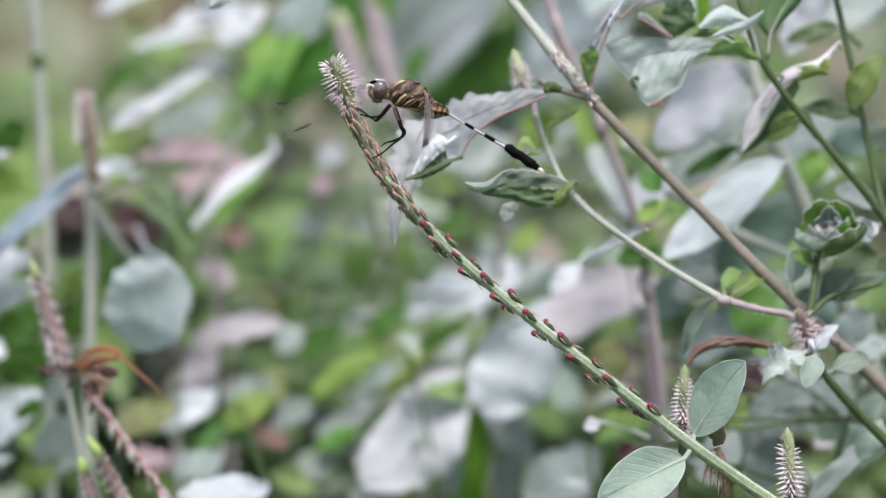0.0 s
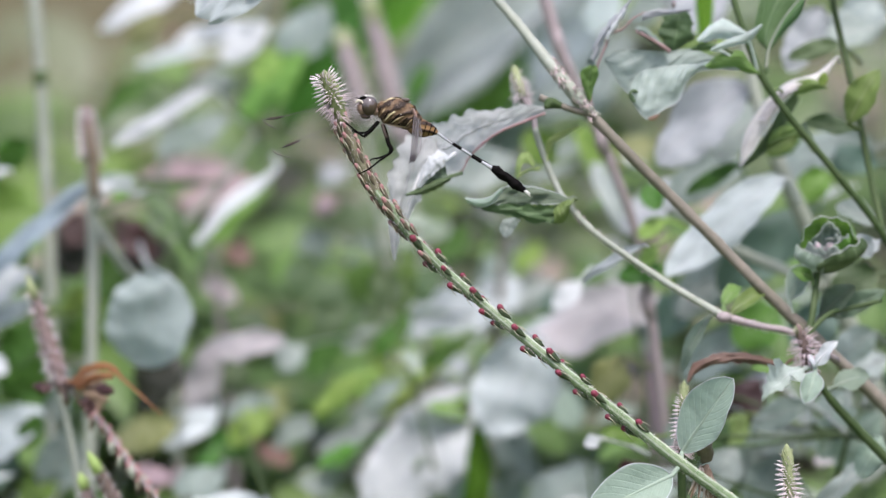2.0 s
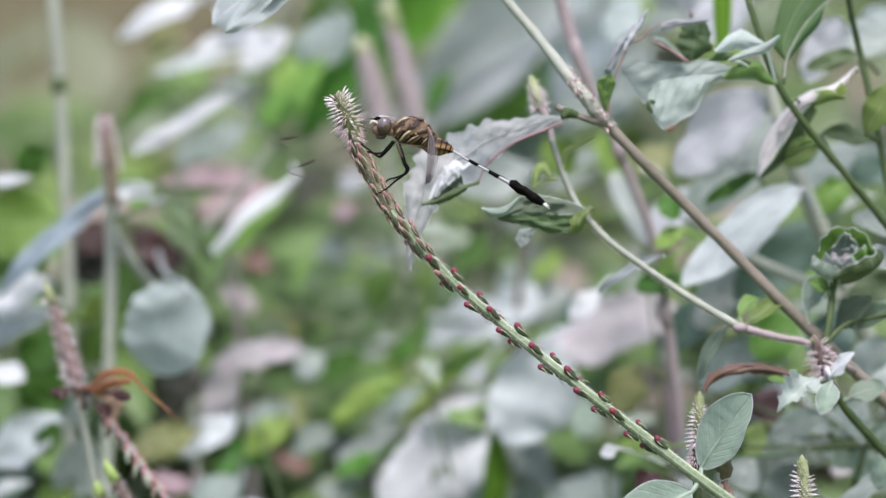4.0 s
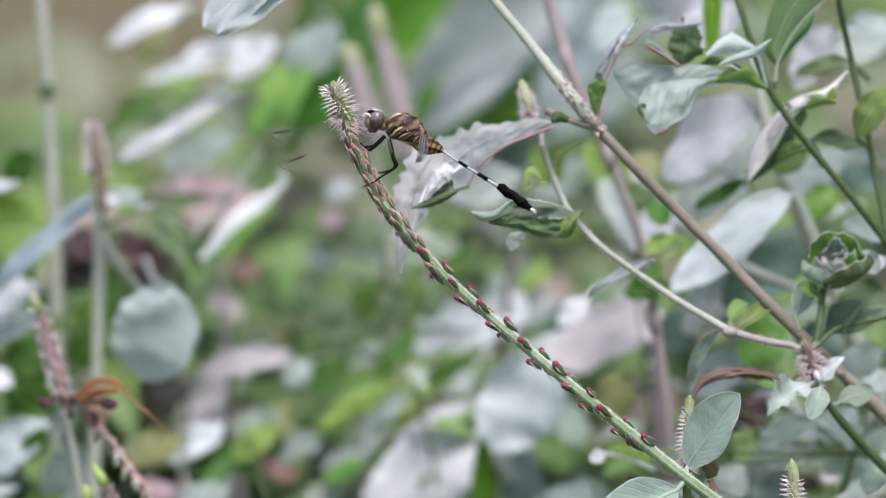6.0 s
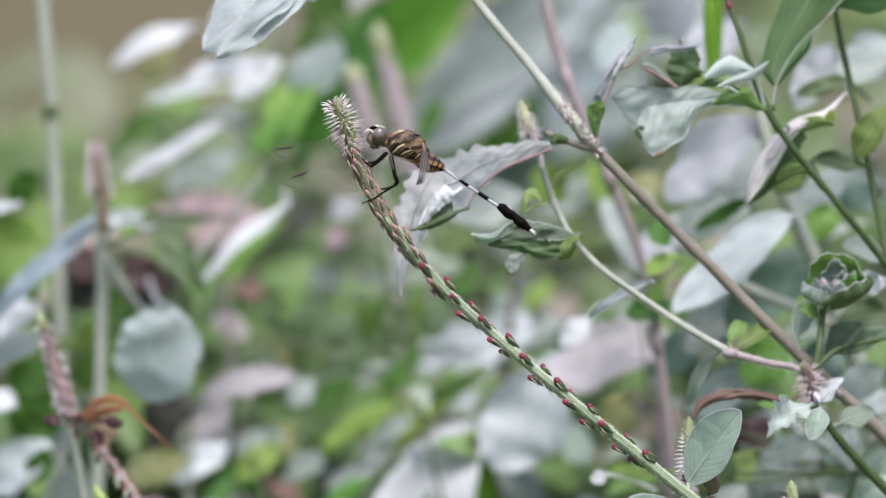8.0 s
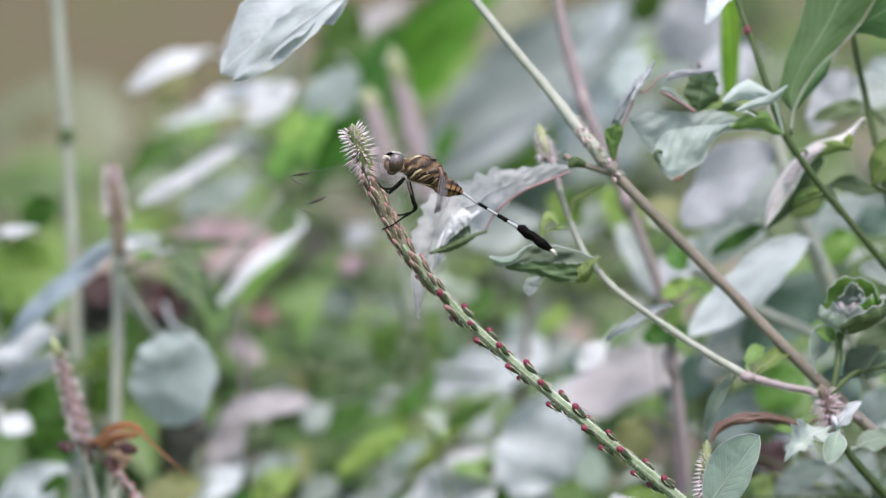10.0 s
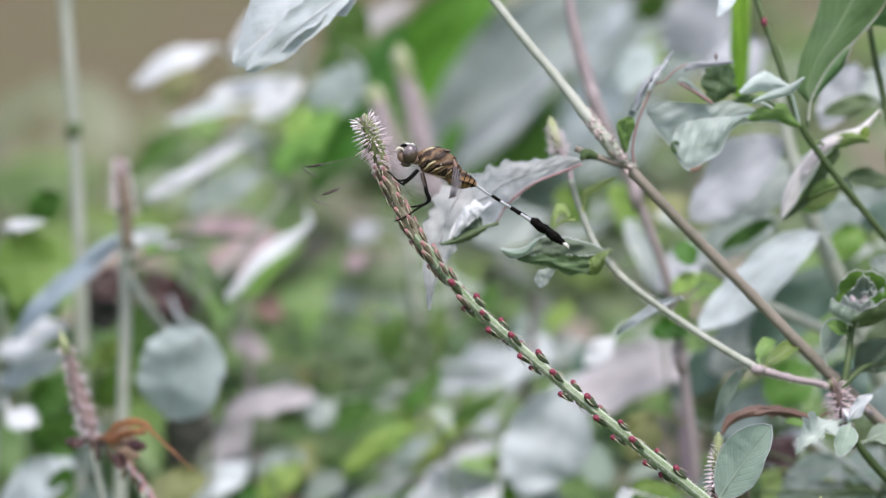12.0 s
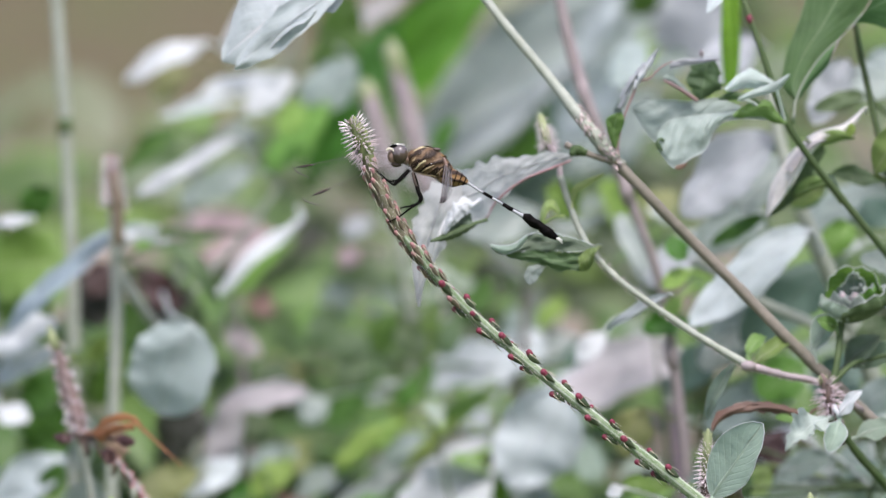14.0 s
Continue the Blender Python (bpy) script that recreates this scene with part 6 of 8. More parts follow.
for i in range(36):
    k = i / 36 * (len(LOW_LINE) - 2)
    c = LOW_LINE[int(k)].lerp(LOW_LINE[int(k) + 1], k % 1)
    set_on(low_spike, "burr", (BURR_PALE, BURR_HIGH, BURR_PALE)[i % 3], c, Vector((math.cos(i * 2.4), math.sin(i * 2.4), 0.2)), Vector((0.7, 0, -1)), 1.05)
for foot, top, low in ((mm(-80.2, 108.0, -88.9), mm(-89.6, 110.0, -71.4), mm(-80, 120, -620)), (mm(-87.8, 112.0, -91.1), mm(-92.2, 114.0, -77.5), mm(-92, 125, -620))):
    low_tip = thing("low_flower_spike", low, "low pinkish flower spike with a lime green tip", "flower spike", "low flower spikes")
    stem(low_tip, STEM_PINK, [low, low.lerp(foot, 0.6) + mv(3, 0, 0), foot], [1.6, 1.4, 1.3])
    head = part("spike_head", rod(spline([foot, foot.lerp(top, 0.4), foot.lerp(top, 0.75), top], 6), [1.6, 1.9, 1.8, 1.1, 0.2], sides=9, lump=0.4), SPIKE_DULL, low_tip, "brownish burr-covered head")
    part("spike_tip", rod([foot.lerp(top, 0.72), foot.lerp(top, 0.88), foot.lerp(top, 1.04)], [1.7, 1.5, 0.3], sides=9, lump=0.3), BUD_LIME, low_tip, "lime green tip")
    for i in range(40):
        s = i / 40
        set_on(head, "floret", FLORET, foot.lerp(top, 0.8 * s), Vector((math.cos(i * 2.4), math.sin(i * 2.4), -0.1 + 0.5 * s)), Vector((0, 0, 1)), 1.0 - 0.3 * s)

shrub = back_plant("grey_leaved_shrub", "low plant with blurred grey-green and silvery leaves", mm(-70, 380, -620), [
    ([mm(-70, 380, -620), mm(-79.7, 385.0, -100.0), mm(-84.7, 385.0, -61.0), mm(-63.5, 385.0, -34.5), mm(-53.0, 385.0, -18.7)], [3, 2.6, 2.2, 2, 1.4], STEM_GREY),
], [
    (LEAF_SNOW, mm(-44.9, 330.0, -23.0), mm(-71.6, 326.0, -47.3), 5.2, (-0.45, -0.75, 0.5), mm(-53.0, 385.0, -18.7)),
    (LEAF_GREEN, mm(-47.6, 345.0, -31.9), mm(-67.1, 341.0, -48.6), 5.8, (-0.45, -0.75, 0.5), mm(-53.0, 385.0, -18.7)),
    (LEAF_SNOW, mm(-65.2, 350.0, -2.1), mm(-96.2, 346.0, -19.9), 6.2, (-0.45, -0.75, 0.5), mm(-53.0, 385.0, -18.7)),
    (LEAF_GREY, mm(-62.1, 395.0, -15.5), mm(-84.7, 391.0, -27.4), 10.5, (0, -0.75, 0.65), mm(-53.0, 385.0, -18.7)),
    (LEAF_DULL, mm(-85.3, 300.0, -24.4), mm(-68.7, 296.0, -45.6), 5.6, (0.4, -0.8, 0.5), mm(-63.5, 385.0, -34.5)),
    (LEAF_PALE, mm(-100.3, 300.0, -27.7), mm(-85.9, 296.0, -22.2), 7.6, TOP, mm(-84.7, 385.0, -61.0)),
    (LEAF_SNOW, mm(-86.1, 290.0, -26.4), mm(-96.9, 286.0, -22.6), 4.9, TOP, mm(-63.5, 385.0, -34.5)),
    (LEAF_GREEN, mm(-88.7, 285.0, -23.3), mm(-91.8, 281.0, -28.5), 4.3, EYEWARD, mm(-63.5, 385.0, -34.5)),
    (LEAF_BLUE, mm(-97.7, 285.0, -20.8), mm(-131.4, 281.0, -53.4), 6.6, (-0.3, -0.85, 0.4), mm(-63.5, 385.0, -34.5)),
    # maroon leaves here paint the reddish dark hollows between the stalks
    (LEAF_MAROON_AND_GAP, mm(-95.9, 345.0, -41.1), mm(-82.5, 341.0, -52.1), 9.5, EYEWARD, mm(-84.7, 385.0, -61.0)),
    # the shaded gaps here are put in as near-black leaves
    (LEAF_SHADE, mm(-94.2, 352.0, -55.9), mm(-79.4, 348.0, -49.6), 9.6, EYEWARD, mm(-84.7, 385.0, -61.0)),
    (LEAF_SHADE, mm(-113.3, 345.0, -42.3), mm(-105.6, 341.0, -58.1), 11.9, EYEWARD, mm(-84.7, 385.0, -61.0)),
    (LEAF_MAROON_AND_GAP, mm(-102.9, 342.0, -39.3), mm(-109.5, 338.0, -48.2), 9.4, EYEWARD, mm(-84.7, 385.0, -61.0)),
    (LEAF_DEEP, mm(-100.9, 365.0, -52.9), mm(-94.0, 361.0, -71.5), 12.1, EYEWARD, mm(-84.7, 385.0, -61.0)),
    (LEAF_DULL, mm(-84.4, 380.0, -49.7), mm(-79.1, 376.0, -66.7), 10.4, EYEWARD, mm(-84.7, 385.0, -61.0)),
])
back_plant("faded_leaf_plant", "blurred low plant with faded pinkish leaves", mm(-50, 420, -620), [
    ([mm(-50, 420, -620), mm(-62.4, 440.0, -140.5), mm(-65.9, 440.0, -98.2), mm(-69.3, 440.0, -58.0)], [3, 2.6, 2, 1.4], STEM_PINK),
], [
    (LEAF_ROSE, mm(-56.4, 557.0, -57.7), mm(-100.0, 553.0, -56.2), 14.4, (0, -0.8, 0.6), mm(-69.3, 440.0, -58.0)),
    (LEAF_ROSE, mm(-60.9, 575.0, -68.9), mm(-87.8, 571.0, -64.4), 8.5, (0, -0.8, 0.6), mm(-69.3, 440.0, -58.0)),
    (LEAF_BLUSH, mm(-66.6, 345.0, -78.6), mm(-71.7, 341.0, -103.9), 10.6, (0.2, -0.9, 0.4), mm(-65.9, 440.0, -98.2)),
    (LEAF_BLUSH, mm(-72.0, 350.0, -83.7), mm(-43.5, 346.0, -78.2), 9.6, (0, -0.75, 0.65), mm(-65.9, 440.0, -98.2)),
    (LEAF_SILVER, mm(-63.8, 335.0, -97.7), mm(-80.7, 331.0, -108.2), 10.5, (0, -0.75, 0.65), mm(-65.9, 440.0, -98.2)),
    # near-black leaf in place of a shaded gap
    (LEAF_SHADE, mm(-77.0, 330.0, -77.0), mm(-86.3, 326.0, -96.2), 14.2, EYEWARD, mm(-69.3, 440.0, -58.0)),
    (LEAF_DULL, mm(-58.4, 380.0, -88.5), mm(-70.5, 376.0, -98.5), 12.2, EYEWARD, mm(-65.9, 440.0, -98.2)),
    (LEAF_OLIVE, mm(-75.0, 320.0, -99.4), mm(-95.1, 316.0, -105.6), 11.8, (0, -0.75, 0.65), mm(-65.9, 440.0, -98.2)),
    (LEAF_ROSE, mm(-76.4, 310.0, -114.7), mm(-88.8, 306.0, -111.5), 6.7, (0, -0.75, 0.65), mm(-65.9, 440.0, -98.2)),
    (LEAF_LIME, mm(-48.3, 330.0, -96.8), mm(-60.1, 326.0, -107.3), 9.5, (0, -0.75, 0.65), mm(-65.9, 440.0, -98.2)),
    (LEAF_DEEP, mm(-53.6, 335.0, -107.2), mm(-70.5, 331.0, -113.4), 10.2, (0, -0.75, 0.65), mm(-65.9, 440.0, -98.2)),
    (LEAF_GREY, mm(-47.0, 345.0, -96.8), mm(-62.3, 341.0, -100.5), 8.2, (0, -0.75, 0.65), mm(-65.9, 440.0, -98.2)),
    (LEAF_SILVER, mm(-44.8, 190.0, -101.0), mm(-70.1, 186.0, -101.5), 10.8, (0, -0.75, 0.65), mm(-65.9, 440.0, -98.2)),
    (LEAF_GREY, mm(-60.9, 300.0, -111.2), mm(-75.8, 296.0, -115.6), 11.6, (0, -0.75, 0.65), mm(-65.9, 440.0, -98.2)),
    (LEAF_DRY, mm(-53.3, 380.0, -116.9), mm(-42.7, 376.0, -121.5), 7.7, (0, -0.75, 0.65), mm(-65.9, 440.0, -98.2)),
    (LEAF_DRY, mm(-64.9, 420.0, -60.6), mm(-55.9, 416.0, -63.7), 8.9, (0, -0.75, 0.65), mm(-69.3, 440.0, -58.0)),
    (LEAF_PINK, mm(-72.5, 450.0, -74.1), mm(-61.5, 446.0, -81.7), 7.2, EYEWARD, mm(-69.3, 440.0, -58.0)),
    (LEAF_OLIVE, mm(-48.5, 470.0, -95.6), mm(-63.1, 466.0, -87.5), 14.6, (0, -0.75, 0.65), mm(-65.9, 440.0, -98.2)),
])
back_plant("silvery_leaved_plant", "blurred plant with large pale drooping leaves", mm(60, 400, -620), [
    ([mm(60, 400, -620), mm(20.6, 395.0, -153.8), mm(17.0, 395.0, -112.4), mm(21.3, 395.0, -78.5), mm(23.0, 395.0, -51.8)], [3.2, 2.6, 2.2, 2.2, 1.6], STEM_BROWN),
    ([mm(60, 400, -620), mm(38.6, 330.0, -141.0), mm(29.1, 330.0, -108.1), mm(18.0, 330.0, -90.8)], [2.4, 2, 1.8, 1.4], STEM_GREY),
], [
    (LEAF_SILVER, mm(23.9, 392.0, -74.1), mm(-12.1, 388.0, -82.0), 16.1, (-0.15, -0.75, 0.7), mm(21.3, 395.0, -78.5)),
    (LEAF_BLUSH, mm(71.3, 300.0, -59.6), mm(28.4, 296.0, -72.0), 19.2, (0.1, -0.7, 0.7), mm(18.0, 330.0, -90.8)),
    (LEAF_SILVER, mm(33.4, 296.0, -69.1), mm(16.8, 292.0, -98.3), 25.7, (0, -0.95, 0.3), mm(18.0, 330.0, -90.8)),
    (LEAF_SILVER, mm(44.8, 306.0, -64.3), mm(19.0, 302.0, -81.6), 12.7, (0, -0.9, 0.45), mm(18.0, 330.0, -90.8)),
    (LEAF_SILVER, mm(27.9, 398.0, -66.8), mm(13.9, 394.0, -80.5), 14.1, (0, -0.75, 0.65), mm(21.3, 395.0, -78.5)),
    (LEAF_PALE, mm(21.8, 322.0, -98.5), mm(27.8, 318.0, -118.4), 11.8, (0, -0.75, 0.65), mm(18.0, 330.0, -90.8)),
    (LEAF_SNOW, mm(11.2, 330.0, -88.7), mm(-21.9, 326.0, -119.1), 11.2, (-0.3, -0.85, 0.45), mm(18.0, 330.0, -90.8)),
    (LEAF_SNOW, mm(12.0, 320.0, -98.6), mm(-20.1, 316.0, -122.7), 25.2, (-0.1, -0.92, 0.4), mm(18.0, 330.0, -90.8)),
    (LEAF_DEEP, mm(3.6, 325.0, -98.9), mm(-13.4, 321.0, -109.0), 4.0, (-0.45, -0.75, 0.5), mm(18.0, 330.0, -90.8)),
    (LEAF_LIME, mm(12.9, 330.0, -90.8), mm(-2.4, 326.0, -99.6), 4.4, (-0.45, -0.75, 0.5), mm(18.0, 330.0, -90.8)),
    (LEAF_DEEP, mm(13.5, 360.0, -76.6), mm(-14.5, 356.0, -105.7), 6.9, (-0.45, -0.75, 0.5), mm(18.0, 330.0, -90.8)),
    (LEAF_LIME, mm(1.0, 355.0, -88.0), mm(-16.2, 351.0, -105.7), 4.1, (-0.45, -0.75, 0.5), mm(18.0, 330.0, -90.8)),
    (LEAF_GRASS, mm(14.1, 300.0, -128.2), mm(14.0, 296.0, -91.0), 6.6, EYEWARD, mm(29.1, 330.0, -108.1)),
    (LEAF_GRASS, mm(11.1, 305.0, -136.0), mm(12.4, 301.0, -109.7), 5.7, EYEWARD, mm(38.6, 330.0, -141.0)),
    (LEAF_GREY, mm(20.5, 310.0, -94.5), mm(33.9, 306.0, -122.8), 5.7, (0.4, -0.8, 0.5), mm(18.0, 330.0, -90.8)),
    (LEAF_PALE, mm(7.2, 325.0, -103.9), mm(5.8, 321.0, -129.0), 8.4, EYEWARD, mm(18.0, 330.0, -90.8)),
    (LEAF_FRESH, mm(29.4, 330.0, -101.4), mm(41.2, 326.0, -109.3), 10.1, (0, -0.75, 0.65), mm(29.1, 330.0, -108.1)),
    (LEAF_GREY, mm(25.7, 318.0, -113.0), mm(20.6, 314.0, -127.7), 10.1, EYEWARD, mm(29.1, 330.0, -108.1)),
    (LEAF_PALE, mm(-26.9, 340.0, -116.8), mm(-41.5, 336.0, -124.8), 10.2, (0, -0.75, 0.65), mm(18.0, 330.0, -90.8)),
    (LEAF_GREY, mm(-33.9, 350.0, -102.9), mm(-47.6, 346.0, -110.9), 8.9, (0, -0.75, 0.65), mm(18.0, 330.0, -90.8)),
    (LEAF_FRESH, mm(-47.3, 330.0, -121.9), mm(-33.6, 326.0, -127.2), 8.4, (0, -0.75, 0.65), mm(18.0, 330.0, -90.8)),
    (LEAF_PALE, mm(-9.8, 330.0, -125.5), mm(-23.4, 326.0, -129.9), 11.8, (0, -0.75, 0.65), mm(29.1, 330.0, -108.1)),
    (LEAF_GRASS, mm(-21.8, 338.0, -109.6), mm(-33.7, 334.0, -115.7), 6.8, (-0.45, -0.75, 0.5), mm(18.0, 330.0, -90.8)),
    (LEAF_SILVER, mm(11.5, 372.0, -87.2), mm(2.8, 368.0, -95.4), 8.0, (0, -0.75, 0.65), mm(21.3, 395.0, -78.5)),
    (LEAF_LIME, mm(-14.5, 352.0, -87.5), mm(-35.9, 348.0, -104.3), 7.5, (-0.45, -0.75, 0.5), mm(18.0, 330.0, -90.8)),
    (LEAF_GREY, mm(-0.7, 365.0, -92.3), mm(-24.9, 361.0, -107.4), 10.0, (-0.45, -0.75, 0.5), mm(21.3, 395.0, -78.5)),
    (LEAF_PALE, mm(-14.5, 350.0, -103.7), mm(-34.2, 346.0, -113.5), 8.9, (-0.45, -0.75, 0.5), mm(18.0, 330.0, -90.8)),
    (LEAF_SAGE, mm(37.2, 355.0, -93.2), mm(44.9, 351.0, -106.5), 11.0, (0, -0.75, 0.65), mm(29.1, 330.0, -108.1)),
    (LEAF_GREY, mm(50.5, 300.0, -109.8), mm(28.7, 296.0, -126.0), 18.3, (0, -0.75, 0.65), mm(29.1, 330.0, -108.1)),
    (LEAF_DULL, mm(0.9, 366.0, -57.9), mm(-2.5, 362.0, -69.6), 7.6, EYEWARD, mm(23.0, 395.0, -51.8)),
    (LEAF_DEEP, mm(-18.2, 380.0, -58.2), mm(-23.4, 376.0, -71.7), 10.4, (-0.45, -0.75, 0.5), mm(23.0, 395.0, -51.8)),
    (LEAF_DULL, mm(-16.5, 375.0, -61.9), mm(-8.6, 371.0, -70.9), 9.4, EYEWARD, mm(23.0, 395.0, -51.8)),
    (LEAF_DEEP, mm(11.7, 378.0, -47.3), mm(3.6, 374.0, -60.8), 8.7, (-0.45, -0.75, 0.5), mm(23.0, 395.0, -51.8)),
    (LEAF_LAVENDER, mm(-27.4, 470.0, -39.8), mm(-34.7, 466.0, -46.3), 8.4, (0, -0.75, 0.65), mm(23.0, 395.0, -51.8)),
    (LEAF_ROSE, mm(-30.7, 480.0, -51.4), mm(-36.7, 476.0, -56.9), 7.4, (0, -0.75, 0.65), mm(23.0, 395.0, -51.8)),
    (LEAF_TEAL, mm(51.2, 396.0, -69.1), mm(33.5, 392.0, -75.3), 8.8, (0, -0.75, 0.65), mm(21.3, 395.0, -78.5)),
    (LEAF_DULL, mm(-26.1, 380.0, -72.3), mm(-35.6, 376.0, -82.3), 10.4, EYEWARD, mm(21.3, 395.0, -78.5)),
    (LEAF_DEEP, mm(-6.0, 372.0, -73.7), mm(-16.3, 368.0, -88.1), 8.7, (-0.45, -0.75, 0.5), mm(21.3, 395.0, -78.5)),
    (LEAF_DULL, mm(-53.5, 410.0, -77.8), mm(-60.5, 406.0, -91.6), 12.4, EYEWARD, mm(21.3, 395.0, -78.5)),
    (LEAF_DULL, mm(-20.0, 430.0, -78.9), mm(-30.7, 426.0, -85.6), 10.7, (-0.45, -0.75, 0.5), mm(21.3, 395.0, -78.5)),
    (LEAF_LIME, mm(-20.8, 350.0, -89.5), mm(-35.3, 346.0, -101.1), 6.8, (-0.45, -0.75, 0.5), mm(18.0, 330.0, -90.8)),
    (LEAF_DEEP, mm(-32.0, 400.0, -88.7), mm(-37.2, 396.0, -98.8), 10.6, (-0.45, -0.75, 0.5), mm(21.3, 395.0, -78.5)),
    (LEAF_DULL, mm(-38.2, 440.0, -64.0), mm(-43.5, 436.0, -79.9), 10.8, EYEWARD, mm(21.3, 395.0, -78.5)),
    (LEAF_PALE, mm(26.5, 340.0, -22.9), mm(2.7, 336.0, -28.5), 12.2, (0, -0.95, 0.3), mm(23.0, 395.0, -51.8)),
    (LEAF_PALE, mm(-39.2, 380.0, -85.0), mm(-46.1, 376.0, -92.3), 8.7, (0, -0.75, 0.65), mm(21.3, 395.0, -78.5)),
    (LEAF_PALE, mm(-16.7, 410.0, -84.4), mm(-26.4, 406.0, -90.9), 6.0, (0, -0.75, 0.65), mm(21.3, 395.0, -78.5)),
    (LEAF_DEEP, mm(-25.7, 420.0, -85.9), mm(-38.2, 416.0, -97.9), 10.7, (-0.45, -0.75, 0.5), mm(21.3, 395.0, -78.5)),
    (LEAF_OLIVE, mm(-46.7, 400.0, -100.7), mm(-52.0, 396.0, -112.6), 10.6, EYEWARD, mm(17.0, 395.0, -112.4)),
    (LEAF_LIME, mm(-11.5, 430.0, -91.1), mm(-16.9, 426.0, -105.0), 8.9, EYEWARD, mm(21.3, 395.0, -78.5)),
    (LEAF_GREY, mm(26.1, 420.0, -64.3), mm(15.3, 416.0, -72.7), 10.7, (0, -0.75, 0.65), mm(23.0, 395.0, -51.8)),
    (LEAF_PALE, mm(40.1, 410.0, -70.0), mm(25.9, 406.0, -81.0), 10.6, (-0.45, -0.75, 0.5), mm(21.3, 395.0, -78.5)),
    (LEAF_DEEP, mm(47.1, 405.0, -78.2), mm(25.8, 401.0, -88.3), 7.8, (-0.45, -0.75, 0.5), mm(21.3, 395.0, -78.5)),
    (LEAF_LIME, mm(36.3, 440.0, -61.7), mm(26.3, 436.0, -72.0), 8.3, (-0.45, -0.75, 0.5), mm(23.0, 395.0, -51.8)),
    (LEAF_GREEN, mm(-4.3, 440.0, -61.7), mm(-9.7, 436.0, -82.9), 9.0, EYEWARD, mm(23.0, 395.0, -51.8)),
    (LEAF_SHADE, mm(15.3, 420.0, -49.8), mm(8.2, 416.0, -56.5), 10.7, EYEWARD, mm(23.0, 395.0, -51.8)),
    (LEAF_PALE, mm(-33.9, 480.0, -63.5), mm(-41.2, 476.0, -72.3), 11.0, (0, -0.75, 0.65), mm(21.3, 395.0, -78.5)),
    (LEAF_GREEN, mm(-41.6, 490.0, -74.3), mm(-50.8, 486.0, -79.3), 11.1, (0, -0.75, 0.65), mm(21.3, 395.0, -78.5)),
    (LEAF_DULL, mm(-26.9, 500.0, -83.3), mm(-41.7, 496.0, -88.3), 13.0, (0, -0.75, 0.65), mm(21.3, 395.0, -78.5)),
    (LEAF_GREY, mm(-26.9, 500.0, -75.7), mm(-15.6, 496.0, -69.5), 9.3, (0, -0.75, 0.65), mm(21.3, 395.0, -78.5)),
])
back_plant("white_leaved_plant", "blurred plant with bright silvery leaves", mm(-130, 480, -620), [
    ([mm(-130, 480, -620), mm(-89.3, 480.0, -63.5), mm(-79.8, 480.0, -19.0), mm(-57.6, 480.0, 3.1), mm(-48.4, 480.0, 25.2)], [3, 2.6, 2.2, 2, 1.4], STEM_GREY),
], [
    (LEAF_SNOW, mm(-78.6, 440.0, 19.9), mm(-104.4, 436.0, 7.2), 7.9, (0, -0.75, 0.65), mm(-57.6, 480.0, 3.1)),
    (LEAF_OLIVE, mm(-85.3, 450.0, 10.4), mm(-95.9, 446.0, 1.1), 9.4, (0, -0.75, 0.65), mm(-57.6, 480.0, 3.1)),
    (LEAF_SNOW, mm(-50.8, 440.0, 8.7), mm(-65.8, 436.0, -3.2), 10.1, (0, -0.75, 0.65), mm(-57.6, 480.0, 3.1)),
    (LEAF_SNOW, mm(-56.4, 448.0, 8.0), mm(-81.1, 444.0, 2.0), 7.6, (0, -0.75, 0.65), mm(-57.6, 480.0, 3.1)),
    (LEAF_SNOW, mm(-59.5, 440.0, 37.1), mm(-71.5, 436.0, 13.3), 8.3, (-0.45, -0.75, 0.5), mm(-48.4, 480.0, 25.2)),
    (LEAF_SILVER, mm(-67.9, 470.0, -1.9), mm(-95.1, 466.0, -7.2), 4.8, (0, -0.75, 0.65), mm(-57.6, 480.0, 3.1)),
    (LEAF_LIME, mm(-47.4, 420.0, 1.4), mm(-54.7, 416.0, -6.8), 8.2, EYEWARD, mm(-57.6, 480.0, 3.1)),
    (LEAF_GREEN, mm(-38.7, 430.0, 0.1), mm(-60.3, 426.0, -22.3), 13.6, (-0.45, -0.75, 0.5), mm(-57.6, 480.0, 3.1)),
    (LEAF_GREY, mm(-31.1, 440.0, 13.1), mm(-48.8, 436.0, -3.1), 14.4, EYEWARD, mm(-48.4, 480.0, 25.2)),
    (LEAF_GREY, mm(-62.9, 490.0, -14.0), mm(-79.4, 486.0, -17.5), 9.3, (0, -0.75, 0.65), mm(-79.8, 480.0, -19.0)),
    (LEAF_DEEP, mm(-87.5, 440.0, -6.7), mm(-105.2, 436.0, -23.2), 7.9, (-0.45, -0.75, 0.5), mm(-79.8, 480.0, -19.0)),
    (LEAF_OLIVE, mm(-65.1, 500.0, -4.8), mm(-85.4, 496.0, -9.3), 9.3, (0, -0.75, 0.65), mm(-57.6, 480.0, 3.1)),
    (LEAF_FRESH, mm(-77.4, 480.0, -8.5), mm(-90.0, 476.0, -13.7), 11.0, (0, -0.75, 0.65), mm(-79.8, 480.0, -19.0)),
    (LEAF_DEEP, mm(-33.4, 470.0, 33.1), mm(-42.2, 466.0, -1.3), 15.4, EYEWARD, mm(-48.4, 480.0, 25.2)),
])
